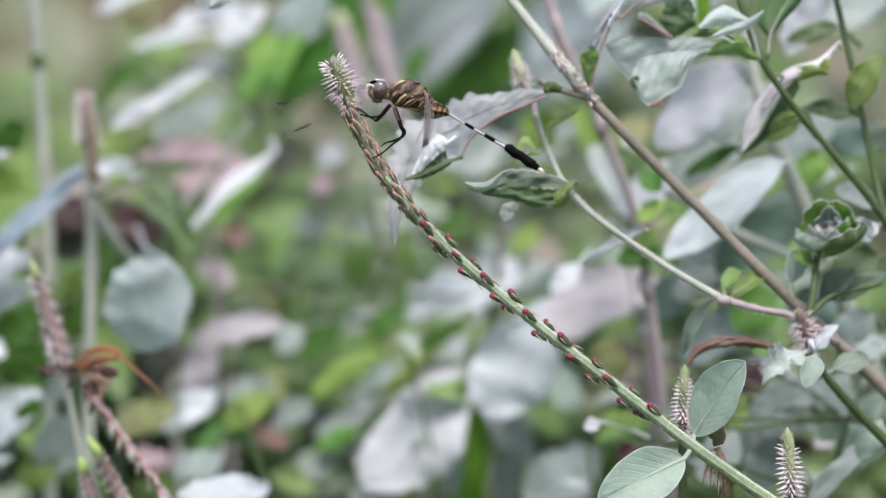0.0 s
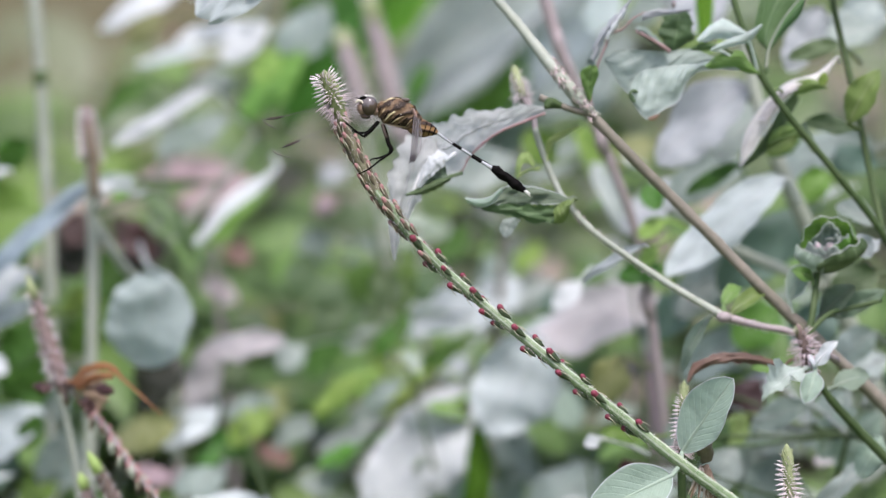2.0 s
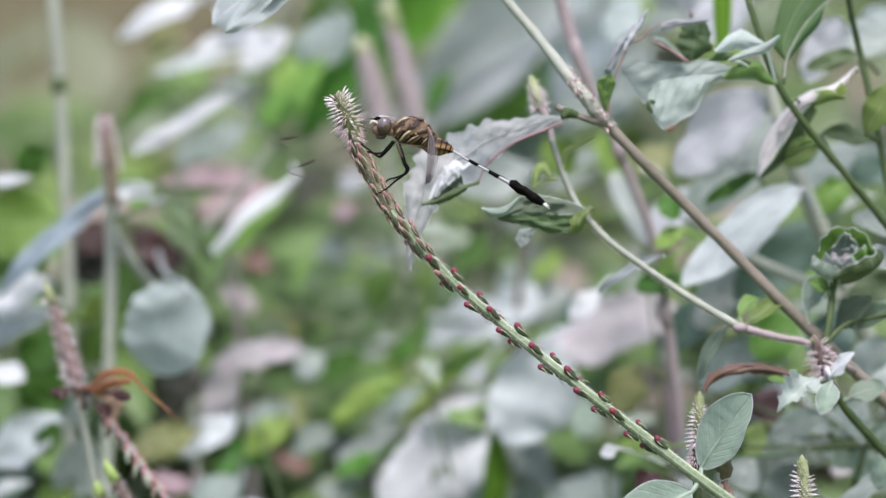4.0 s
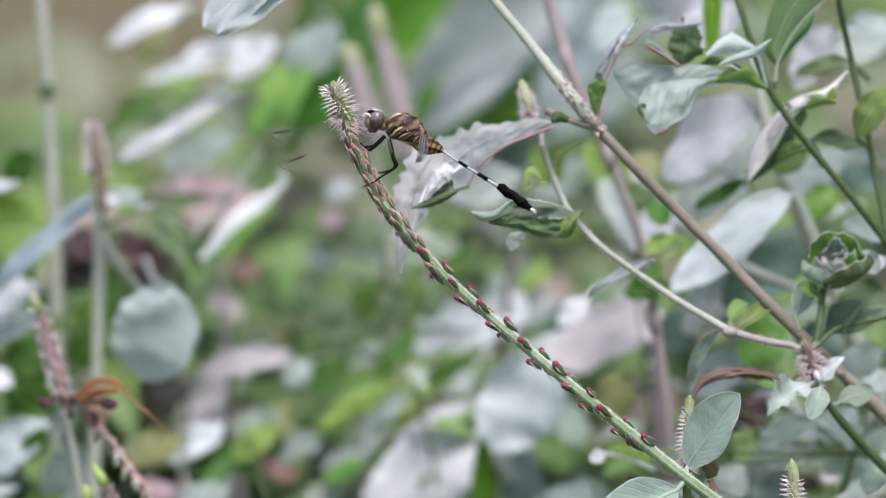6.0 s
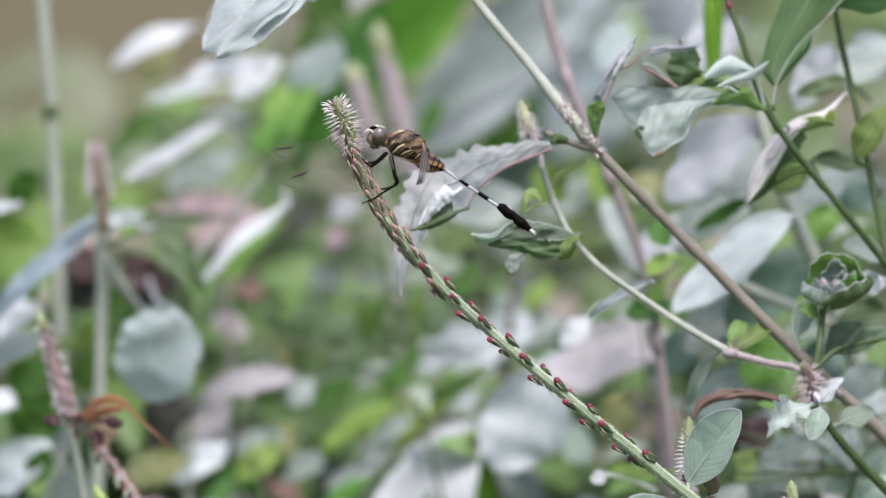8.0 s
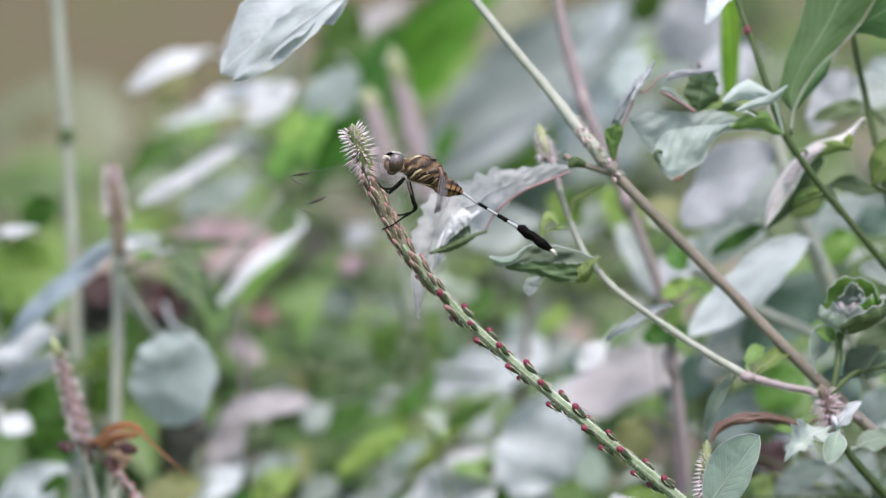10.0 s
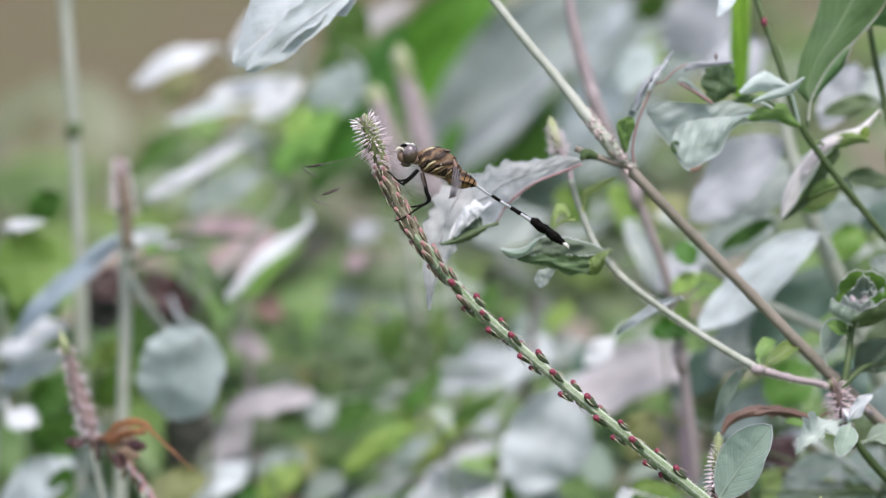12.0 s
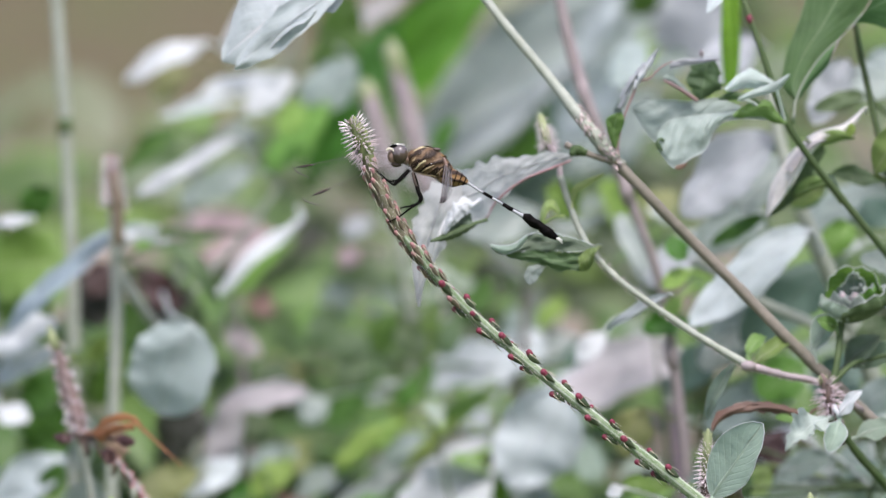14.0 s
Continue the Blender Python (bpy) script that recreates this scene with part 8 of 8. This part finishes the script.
# ---- the mass of undergrowth further back ----
def undergrowth(name, label, plants, zone, sizes, colors, seed, per=13):
    """Many weeds in one mesh: thin stalks from the soil, leaves along their upper part. zone(rng) gives a weed's place and height."""
    rng = random.Random(seed)
    verts, faces, slots = [], [], []
    for i in range(plants):
        foot, height = zone(rng)
        lean = Vector((rng.gauss(0, 0.1), rng.gauss(0, 0.06), 1)) * height
        k = len(verts)
        for s in (0, 0.5, 1):
            for a in range(3):
                verts.append(foot + lean * s + Vector((math.cos(a * 2.1), math.sin(a * 2.1), 0)) * 0.0013 * (1.1 - 0.6 * s))
        for r in (0, 3):
            for a in range(3):
                faces.append((k + r + a, k + r + (a + 1) % 3, k + r + 3 + (a + 1) % 3, k + r + 3 + a))
                slots.append(1)
        for q in range(per):
            size = rng.uniform(*sizes) / 1000
            c = foot + lean * (1 - 0.75 * (q / per) ** 1.2 * rng.uniform(0.6, 1.0))
            ang = q * 2.4 + rng.uniform(-0.4, 0.4)
            axis = Vector((math.cos(ang), math.sin(ang), rng.gauss(0.05, 0.45))).normalized()
            up = Vector((rng.gauss(0, 0.35), -0.35, 0.9))
            up = (up - axis * up.dot(axis)).normalized()
            side = axis.cross(up)
            k = len(verts)
            w = size * rng.uniform(0.18, 0.34)
            for s, u, h in ((0, 0, 0), (0.3, -0.85, 0.06), (0.3, 0, 0.02), (0.3, 0.85, 0.06), (0.65, -0.8, 0.04), (0.65, 0, 0.0), (0.65, 0.8, 0.04), (1, 0, -0.14)):
                verts.append(c + axis * (s + 0.12) * size + side * u * w + up * h * size)
            faces += [(k, k + 2, k + 1), (k, k + 3, k + 2), (k + 1, k + 2, k + 5, k + 4), (k + 2, k + 3, k + 6, k + 5), (k + 4, k + 5, k + 7), (k + 5, k + 6, k + 7)]
            slots += [0] * 6
    mesh = bpy.data.meshes.new(name)
    mesh.from_pydata(verts, [], faces)
    mat, n, l, p = nodes_of(name + "_leaves")
    geo = n.new("ShaderNodeNewGeometry")
    ramp = n.new("ShaderNodeValToRGB")
    ramp.color_ramp.interpolation = "CONSTANT"
    for i, c in enumerate(colors):
        e = ramp.color_ramp.elements[i] if i < 2 else ramp.color_ramp.elements.new(0.5)
        e.position, e.color = i / len(colors), (*c, 1)
    l.new(geo.outputs["Random Per Island"], ramp.inputs[0])
    fine = noise_node(n, l, 60, 4, n.new("ShaderNodeTexCoord").outputs["Object"])
    c = mix_color(n, l, math_node(n, l, "MULTIPLY", fine, 0.25), ramp.outputs[0], (0.16, 0.22, 0.1))
    l.new(c, p.inputs["Base Color"])
    p.inputs["Roughness"].default_value = 0.5
    tr = n.new("ShaderNodeBsdfTranslucent")
    l.new(c, tr.inputs["Color"])
    mix = n.new("ShaderNodeMixShader")
    mix.inputs[0].default_value = 0.2
    l.new(p.outputs[0], mix.inputs[1])
    l.new(tr.outputs[0], mix.inputs[2])
    l.new(mix.outputs[0], n["Material Output"].inputs["Surface"])
    mesh.materials.append(mat)
    mesh.materials.append(STEM_GREEN)
    mesh.polygons.foreach_set("material_index", slots)
    return tagged(new(name, mesh), label, "undergrowth", kind="stuff")


GREENS = [(0.08, 0.17, 0.02), (0.1, 0.2, 0.03), (0.24, 0.3, 0.22), (0.025, 0.05, 0.012), (0.055, 0.12, 0.018), (0.13, 0.13, 0.075), (0.1, 0.18, 0.035), (0.3, 0.36, 0.27), (0.06, 0.15, 0.012), (0.22, 0.28, 0.19), (0.25, 0.2, 0.16), (0.045, 0.09, 0.018)]
FAR_GREENS = [(0.15, 0.17, 0.09), (0.17, 0.15, 0.1), (0.1, 0.18, 0.025), (0.15, 0.24, 0.04), (0.18, 0.23, 0.11), (0.06, 0.11, 0.02), (0.19, 0.19, 0.08), (0.14, 0.2, 0.05), (0.22, 0.26, 0.17), (0.1, 0.17, 0.025)]
GREY_GREENS = [(0.36, 0.4, 0.36), (0.48, 0.51, 0.48), (0.16, 0.28, 0.06), (0.28, 0.34, 0.26), (0.6, 0.62, 0.6), (0.09, 0.15, 0.05), (0.4, 0.33, 0.32)]
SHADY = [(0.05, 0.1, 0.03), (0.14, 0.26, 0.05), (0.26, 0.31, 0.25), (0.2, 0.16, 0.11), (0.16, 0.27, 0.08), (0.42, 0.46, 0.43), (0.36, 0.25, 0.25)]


def weeds(y0, y1, open_left, open_right, drop, wide):
    """Weeds between two distances; their tops thin out upwards, lower on the open left side."""
    def zone(rng):
        y = y0 + (y1 - y0) * rng.random() ** 1.3
        x = rng.uniform(-wide, wide)
        share = min(max((x / (1 + y / 1353) + 75) / 90, 0), 1)
        top = -0.139 * y + (1 + y / 1353) * (open_left + (open_right - open_left) * share - rng.random() ** 0.8 * drop)
        foot = mm(x, y, -620)
        return foot, max((620 + top) / 1000, 0.1)
    return zone


undergrowth("undergrowth", "tangle of green and grey-green weeds", 800, weeds(450, 1000, 4, 6, 105, 460), (18, 48), GREENS, 1, 16)
undergrowth("far_undergrowth", "far tangle of green weeds", 1250, weeds(1000, 3000, 50, 75, 130, 800), (30, 85), FAR_GREENS, 2, 12)
def right_weeds(rng):
    """Weeds between the stems on the right, tops at all heights."""
    y = rng.uniform(150, 420)
    x = rng.uniform(90, 135) * (1 + y / 1353)
    return mm(x, y, -620), (620 + rng.uniform(-80, 45) - 0.139 * y) / 1000


undergrowth("stem_undergrowth", "soft grey-green weeds between the stems", 24, right_weeds, (8, 22), GREY_GREENS, 5, 14)
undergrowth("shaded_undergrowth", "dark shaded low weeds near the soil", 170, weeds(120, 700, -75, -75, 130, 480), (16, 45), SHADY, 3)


def motions():
    walk(twin, [
        (0, pose(0.22169, 0.13805, -0.02498)),
        (0.5, pose(0.22175, 0.13805, -0.02468)),
        (1, pose(0.22158, 0.13805, -0.02467)),
        (1.5, pose(0.22155, 0.13805, -0.02440)),
        (2, pose(0.22120, 0.13805, -0.02427)),
        (2.5, pose(0.22146, 0.13805, -0.02432)),
        (3, pose(0.22145, 0.13805, -0.02424)),
        (5.5, pose(0.22135, 0.13805, -0.02450)),
        (6, pose(0.22155, 0.13805, -0.02416)),
        (6.5, pose(0.22150, 0.13805, -0.02433)),
        (7, pose(0.22163, 0.13805, -0.02433)),
        (7.5, pose(0.22115, 0.13805, -0.02430)),
        (8, pose(0.22127, 0.13805, -0.02433)),
        (8.5, pose(0.22152, 0.13805, -0.02416)),
        (9, pose(0.22134, 0.13805, -0.02428)),
        (11.5, pose(0.22146, 0.13805, -0.02458)),
        (12, pose(0.22261, 0.13805, -0.02412)),
        (12.5, pose(0.22199, 0.13805, -0.02426)),
        (13, pose(0.22203, 0.13805, -0.02444)),
        (13.5, pose(0.22205, 0.13805, -0.02413)),
        (14, pose(0.22157, 0.13805, -0.02444)),
    ])
    walk(left_a, [
        (0, pose(-0.0743, 0.1499, -0.0006)),
        (0.5, pose(-0.0757, 0.1497, -0.0018)),
        (1, pose(-0.0751, 0.1498, -0.0012)),
        (1.5, pose(-0.0747, 0.1499, -0.0004)),
        (2, pose(-0.0754, 0.1499, -0.0010)),
        (2.5, pose(-0.0758, 0.1499, -0.0005)),
        (3, pose(-0.0750, 0.1500, 0.0000)),
        (5.5, pose(-0.0757, 0.1498, -0.0013)),
        (6, pose(-0.0758, 0.1498, -0.0015)),
        (6.5, pose(-0.0742, 0.1500, 0.0001)),
        (7, pose(-0.0750, 0.1499, -0.0006)),
        (7.5, pose(-0.0742, 0.1500, 0.0001)),
        (8, pose(-0.0747, 0.1499, -0.0007)),
        (8.5, pose(-0.0743, 0.1500, -0.0002)),
        (9, pose(-0.0745, 0.1499, -0.0010)),
        (11.5, pose(-0.0760, 0.1497, -0.0020)),
        (12, pose(-0.0755, 0.1496, -0.0027)),
        (12.5, pose(-0.0758, 0.1497, -0.0024)),
        (13, pose(-0.0759, 0.1498, -0.0013)),
        (13.5, pose(-0.0749, 0.1497, -0.0018)),
        (14, pose(-0.0759, 0.1497, -0.0024)),
    ])
    hinge = huge_leaf.location
    walk(huge_leaf, [
        (0, pose(hinge.x, hinge.y, hinge.z, 0, -5.5, 0)),
        (0.5, pose(hinge.x, hinge.y, hinge.z, 0, -2, 0)),
        (1, pose(hinge.x, hinge.y, hinge.z, 0, 1.5, 0)),
        (1.5, pose(hinge.x, hinge.y, hinge.z, 0, 3, 0)),
        (2, pose(hinge.x, hinge.y, hinge.z, 0, 4, 0)),
        (2.5, pose(hinge.x, hinge.y, hinge.z, 0, 5, 0)),
        (3, pose(hinge.x, hinge.y, hinge.z, 0, 5, 0)),
        (5.5, pose(hinge.x, hinge.y, hinge.z, 0, 3.5, 0)),
        (6, pose(hinge.x, hinge.y, hinge.z, 0, 3, 0)),
        (6.5, pose(hinge.x, hinge.y, hinge.z, 0, 3, 0)),
        (7, pose(hinge.x, hinge.y, hinge.z, 0, 4, 0)),
        (7.5, pose(hinge.x, hinge.y, hinge.z, 0, 5, 0)),
        (8, pose(hinge.x, hinge.y, hinge.z, 0, 6, 0)),
        (8.5, pose(hinge.x, hinge.y, hinge.z, 0, 7, 0)),
        (9, pose(hinge.x, hinge.y, hinge.z, 0, 8, 0)),
        (11.5, pose(hinge.x, hinge.y, hinge.z, 0, 3.5, 0)),
        (12, pose(hinge.x, hinge.y, hinge.z, 0, 0, 0)),
        (12.5, pose(hinge.x, hinge.y, hinge.z, 0, -2.5, 0)),
        (13, pose(hinge.x, hinge.y, hinge.z, 0, -1.5, 0)),
        (13.5, pose(hinge.x, hinge.y, hinge.z, 0, 2, 0)),
        (14, pose(hinge.x, hinge.y, hinge.z, 0, 4, 0)),
    ])
    walk(near_fore, [
        (0, pose(0.00408, -0.00274, 0.00005, -2, 0, 0)),
        (0.5, pose(0.00408, -0.00274, 0.00005, -3, 0, 0)),
        (1, pose(0.00408, -0.00274, 0.00005, -4, 0, 0)),
        (1.5, pose(0.00408, -0.00274, 0.00005, -4, 0, 0)),
        (2, pose(0.00408, -0.00274, 0.00005, -3, 0, 0)),
        (2.5, pose(0.00408, -0.00274, 0.00005, -1, 0, 0)),
        (3, pose(0.00408, -0.00274, 0.00005, 0, 0, 0)),
        (5.5, pose(0.00408, -0.00274, 0.00005, -9, 0, 0)),
        (6, pose(0.00408, -0.00274, 0.00005, -11, 0, 0)),
        (6.5, pose(0.00408, -0.00274, 0.00005, -12, 0, 0)),
        (7, pose(0.00408, -0.00274, 0.00005, -11, 0, 0)),
        (7.5, pose(0.00408, -0.00274, 0.00005, -10, 0, 0)),
        (8, pose(0.00408, -0.00274, 0.00005, -9, 0, 0)),
        (8.5, pose(0.00408, -0.00274, 0.00005, -7, 0, 0)),
        (9, pose(0.00408, -0.00274, 0.00005, -7, 0, 0)),
        (11.5, pose(0.00408, -0.00274, 0.00005, -8, 0, 0)),
        (12, pose(0.00408, -0.00274, 0.00005, -10, 0, 0)),
        (12.5, pose(0.00408, -0.00274, 0.00005, -7, 0, 0)),
        (13, pose(0.00408, -0.00274, 0.00005, -5, 0, 0)),
        (13.5, pose(0.00408, -0.00274, 0.00005, -6, 0, 0)),
        (14, pose(0.00408, -0.00274, 0.00005, -7, 0, 0)),
    ])
    walk(near_hind, [
        (0, pose(0.00476, -0.00281, -0.00048, -2, 0, 0)),
        (0.5, pose(0.00476, -0.00281, -0.00048, -3, 0, 0)),
        (1, pose(0.00476, -0.00281, -0.00048, -4, 0, 0)),
        (1.5, pose(0.00476, -0.00281, -0.00048, -4, 0, 0)),
        (2, pose(0.00476, -0.00281, -0.00048, -3, 0, 0)),
        (2.5, pose(0.00476, -0.00281, -0.00048, -1, 0, 0)),
        (3, pose(0.00476, -0.00281, -0.00048, 0, 0, 0)),
        (5.5, pose(0.00476, -0.00281, -0.00048, -9, 0, 0)),
        (6, pose(0.00476, -0.00281, -0.00048, -11, 0, 0)),
        (6.5, pose(0.00476, -0.00281, -0.00048, -12, 0, 0)),
        (7, pose(0.00476, -0.00281, -0.00048, -11, 0, 0)),
        (7.5, pose(0.00476, -0.00281, -0.00048, -10, 0, 0)),
        (8, pose(0.00476, -0.00281, -0.00048, -9, 0, 0)),
        (8.5, pose(0.00476, -0.00281, -0.00048, -7, 0, 0)),
        (9, pose(0.00476, -0.00281, -0.00048, -7, 0, 0)),
        (11.5, pose(0.00476, -0.00281, -0.00048, -8, 0, 0)),
        (12, pose(0.00476, -0.00281, -0.00048, -10, 0, 0)),
        (12.5, pose(0.00476, -0.00281, -0.00048, -7, 0, 0)),
        (13, pose(0.00476, -0.00281, -0.00048, -5, 0, 0)),
        (13.5, pose(0.00476, -0.00281, -0.00048, -6, 0, 0)),
        (14, pose(0.00476, -0.00281, -0.00048, -7, 0, 0)),
    ])
    walk(wing_a, [
        (0, pose(-0.00137, 0.00173, 0.00253, 0, -0.52, 0)),
        (0.5, pose(-0.00137, 0.00173, 0.00253, 0, 0.11, 0)),
        (1, pose(-0.00137, 0.00173, 0.00253, 0, -1.44, 0)),
        (1.5, pose(-0.00137, 0.00173, 0.00253, 0, -0.30, 0)),
        (2, pose(-0.00137, 0.00173, 0.00253, 0, -2.54, 0)),
        (2.5, pose(-0.00137, 0.00173, 0.00253, 0, -1.87, 0)),
        (3, pose(-0.00137, 0.00173, 0.00253, 0, 0.00, 0)),
        (5.5, pose(-0.00137, 0.00173, 0.00253, 0, -3.49, 0)),
        (6, pose(-0.00137, 0.00173, 0.00253, 0, -5.16, 0)),
        (6.5, pose(-0.00137, 0.00173, 0.00253, 0, -7.84, 0)),
        (7, pose(-0.00137, 0.00173, 0.00253, 0, -4.53, 0)),
        (7.5, pose(-0.00137, 0.00173, 0.00253, 0, -3.92, 0)),
        (8, pose(-0.00137, 0.00173, 0.00253, 0, -6.59, 0)),
        (8.5, pose(-0.00137, 0.00173, 0.00253, 0, -4.84, 0)),
        (9, pose(-0.00137, 0.00173, 0.00253, 0, -5.20, 0)),
        (11.5, pose(-0.00137, 0.00173, 0.00253, 0, -4.28, 0)),
        (12, pose(-0.00137, 0.00173, 0.00253, 0, -4.99, 0)),
        (12.5, pose(-0.00137, 0.00173, 0.00253, 0, -3.09, 0)),
        (13, pose(-0.00137, 0.00173, 0.00253, 0, -3.16, 0)),
        (13.5, pose(-0.00137, 0.00173, 0.00253, 0, -3.73, 0)),
        (14, pose(-0.00137, 0.00173, 0.00253, 0, -3.13, 0)),
    ])
    walk(wing_b, [
        (0, pose(-0.00001, 0.00185, 0.00142, 0, -0.52, 0)),
        (0.5, pose(-0.00001, 0.00185, 0.00142, 0, 0.11, 0)),
        (1, pose(-0.00001, 0.00185, 0.00142, 0, -1.44, 0)),
        (1.5, pose(-0.00001, 0.00185, 0.00142, 0, -0.30, 0)),
        (2, pose(-0.00001, 0.00185, 0.00142, 0, -2.54, 0)),
        (2.5, pose(-0.00001, 0.00185, 0.00142, 0, -1.87, 0)),
        (3, pose(-0.00001, 0.00185, 0.00142, 0, 0.00, 0)),
        (5.5, pose(-0.00001, 0.00185, 0.00142, 0, -3.49, 0)),
        (6, pose(-0.00001, 0.00185, 0.00142, 0, -5.16, 0)),
        (6.5, pose(-0.00001, 0.00185, 0.00142, 0, -7.84, 0)),
        (7, pose(-0.00001, 0.00185, 0.00142, 0, -4.53, 0)),
        (7.5, pose(-0.00001, 0.00185, 0.00142, 0, -3.92, 0)),
        (8, pose(-0.00001, 0.00185, 0.00142, 0, -6.59, 0)),
        (8.5, pose(-0.00001, 0.00185, 0.00142, 0, -4.84, 0)),
        (9, pose(-0.00001, 0.00185, 0.00142, 0, -5.20, 0)),
        (11.5, pose(-0.00001, 0.00185, 0.00142, 0, -4.28, 0)),
        (12, pose(-0.00001, 0.00185, 0.00142, 0, -4.99, 0)),
        (12.5, pose(-0.00001, 0.00185, 0.00142, 0, -3.09, 0)),
        (13, pose(-0.00001, 0.00185, 0.00142, 0, -3.16, 0)),
        (13.5, pose(-0.00001, 0.00185, 0.00142, 0, -3.73, 0)),
        (14, pose(-0.00001, 0.00185, 0.00142, 0, -3.13, 0)),
    ])
    walk(spike, [
        (0, pose(0.0852, -0.0097, 0.5511, 0, 0.53, 0)),
        (0.5, pose(0.0840, -0.0099, 0.5495, 0, 0.13, 0)),
        (1, pose(0.0833, -0.0099, 0.5496, 0, 0.72, 0)),
        (1.5, pose(0.0831, -0.0099, 0.5498, 0, 0.52, 0)),
        (2, pose(0.0824, -0.0097, 0.5507, 0, 0.93, 0)),
        (2.5, pose(0.0831, -0.0097, 0.5510, 0, 0.65, 0)),
        (3, pose(0.0837, -0.0099, 0.5495, 0, -0.00, 0)),
        (5.5, pose(0.0829, -0.0098, 0.5502, 0, 0.54, 0)),
        (6, pose(0.0823, -0.0098, 0.5505, 0, 1.22, 0)),
        (6.5, pose(0.0829, -0.0094, 0.5533, 0, 1.52, 0)),
        (7, pose(0.0828, -0.0096, 0.5515, 0, 0.95, 0)),
        (7.5, pose(0.0830, -0.0098, 0.5506, 0, 1.06, 0)),
        (8, pose(0.0826, -0.0096, 0.5516, 0, 1.54, 0)),
        (8.5, pose(0.0826, -0.0096, 0.5515, 0, 0.94, 0)),
        (9, pose(0.0827, -0.0096, 0.5514, 0, 1.15, 0)),
        (11.5, pose(0.0834, -0.0097, 0.5512, 0, 0.92, 0)),
        (12, pose(0.0832, -0.0096, 0.5518, 0, 0.89, 0)),
        (12.5, pose(0.0836, -0.0097, 0.5513, 0, 0.12, 0)),
        (13, pose(0.0842, -0.0096, 0.5517, 0, 0.24, 0)),
        (13.5, pose(0.0842, -0.0096, 0.5516, 0, 0.28, 0)),
        (14, pose(0.0841, -0.0096, 0.5515, 0, 0.38, 0)),
    ])
    walk(fly, [
        (0, pose(-0.0059, 0.0043, 0.6509, 0, 0.65, 0)),
        (0.5, pose(-0.0077, 0.0040, 0.6486, 0, -0.13, 0)),
        (1, pose(-0.0079, 0.0041, 0.6492, 0, 1.81, 0)),
        (1.5, pose(-0.0083, 0.0041, 0.6493, 0, 0.37, 0)),
        (2, pose(-0.0085, 0.0043, 0.6504, 0, 3.17, 0)),
        (2.5, pose(-0.0083, 0.0043, 0.6504, 0, 2.34, 0)),
        (3, pose(-0.0084, 0.0040, 0.6481, 0, -0.00, 0)),
        (5.5, pose(-0.0090, 0.0040, 0.6485, 0, 4.37, 0)),
        (6, pose(-0.0085, 0.0042, 0.6496, 0, 6.45, 0)),
        (6.5, pose(-0.0072, 0.0045, 0.6521, 0, 9.80, 0)),
        (7, pose(-0.0082, 0.0042, 0.6501, 0, 5.66, 0)),
        (7.5, pose(-0.0078, 0.0042, 0.6497, 0, 4.90, 0)),
        (8, pose(-0.0077, 0.0043, 0.6509, 0, 8.24, 0)),
        (8.5, pose(-0.0085, 0.0043, 0.6502, 0, 6.05, 0)),
        (9, pose(-0.0081, 0.0043, 0.6505, 0, 6.50, 0)),
        (11.5, pose(-0.0078, 0.0042, 0.6501, 0, 5.35, 0)),
        (12, pose(-0.0077, 0.0042, 0.6501, 0, 6.23, 0)),
        (12.5, pose(-0.0081, 0.0041, 0.6490, 0, 3.87, 0)),
        (13, pose(-0.0074, 0.0042, 0.6495, 0, 3.95, 0)),
        (13.5, pose(-0.0074, 0.0041, 0.6495, 0, 4.66, 0)),
        (14, pose(-0.0073, 0.0041, 0.6495, 0, 3.91, 0)),
    ])
    walk(abdomen, [
        (0, pose(0.00910, -0.00049, -0.00350, 0, 0.79, 0)),
        (0.5, pose(0.00910, -0.00049, -0.00350, 0, 1.51, 0)),
        (1, pose(0.00910, -0.00049, -0.00350, 0, 0.44, 0)),
        (1.5, pose(0.00910, -0.00049, -0.00350, 0, 0.52, 0)),
        (2, pose(0.00910, -0.00049, -0.00350, 0, 0.23, 0)),
        (2.5, pose(0.00910, -0.00049, -0.00350, 0, 0.20, 0)),
        (3, pose(0.00910, -0.00049, -0.00350, 0, -0.00, 0)),
        (5.5, pose(0.00910, -0.00049, -0.00350, 0, -2.77, 0)),
        (6, pose(0.00910, -0.00049, -0.00350, 0, -3.58, 0)),
        (6.5, pose(0.00910, -0.00049, -0.00350, 0, -4.61, 0)),
        (7, pose(0.00910, -0.00049, -0.00350, 0, -3.54, 0)),
        (7.5, pose(0.00910, -0.00049, -0.00350, 0, -3.00, 0)),
        (8, pose(0.00910, -0.00049, -0.00350, 0, -3.38, 0)),
        (8.5, pose(0.00910, -0.00049, -0.00350, 0, -3.03, 0)),
        (9, pose(0.00910, -0.00049, -0.00350, 0, -3.59, 0)),
        (11.5, pose(0.00910, -0.00049, -0.00350, 0, -3.87, 0)),
        (12, pose(0.00910, -0.00049, -0.00350, 0, -3.27, 0)),
        (12.5, pose(0.00910, -0.00049, -0.00350, 0, -3.19, 0)),
        (13, pose(0.00910, -0.00049, -0.00350, 0, -2.81, 0)),
        (13.5, pose(0.00910, -0.00049, -0.00350, 0, -3.69, 0)),
        (14, pose(0.00910, -0.00049, -0.00350, 0, -2.65, 0)),
    ])


motions()
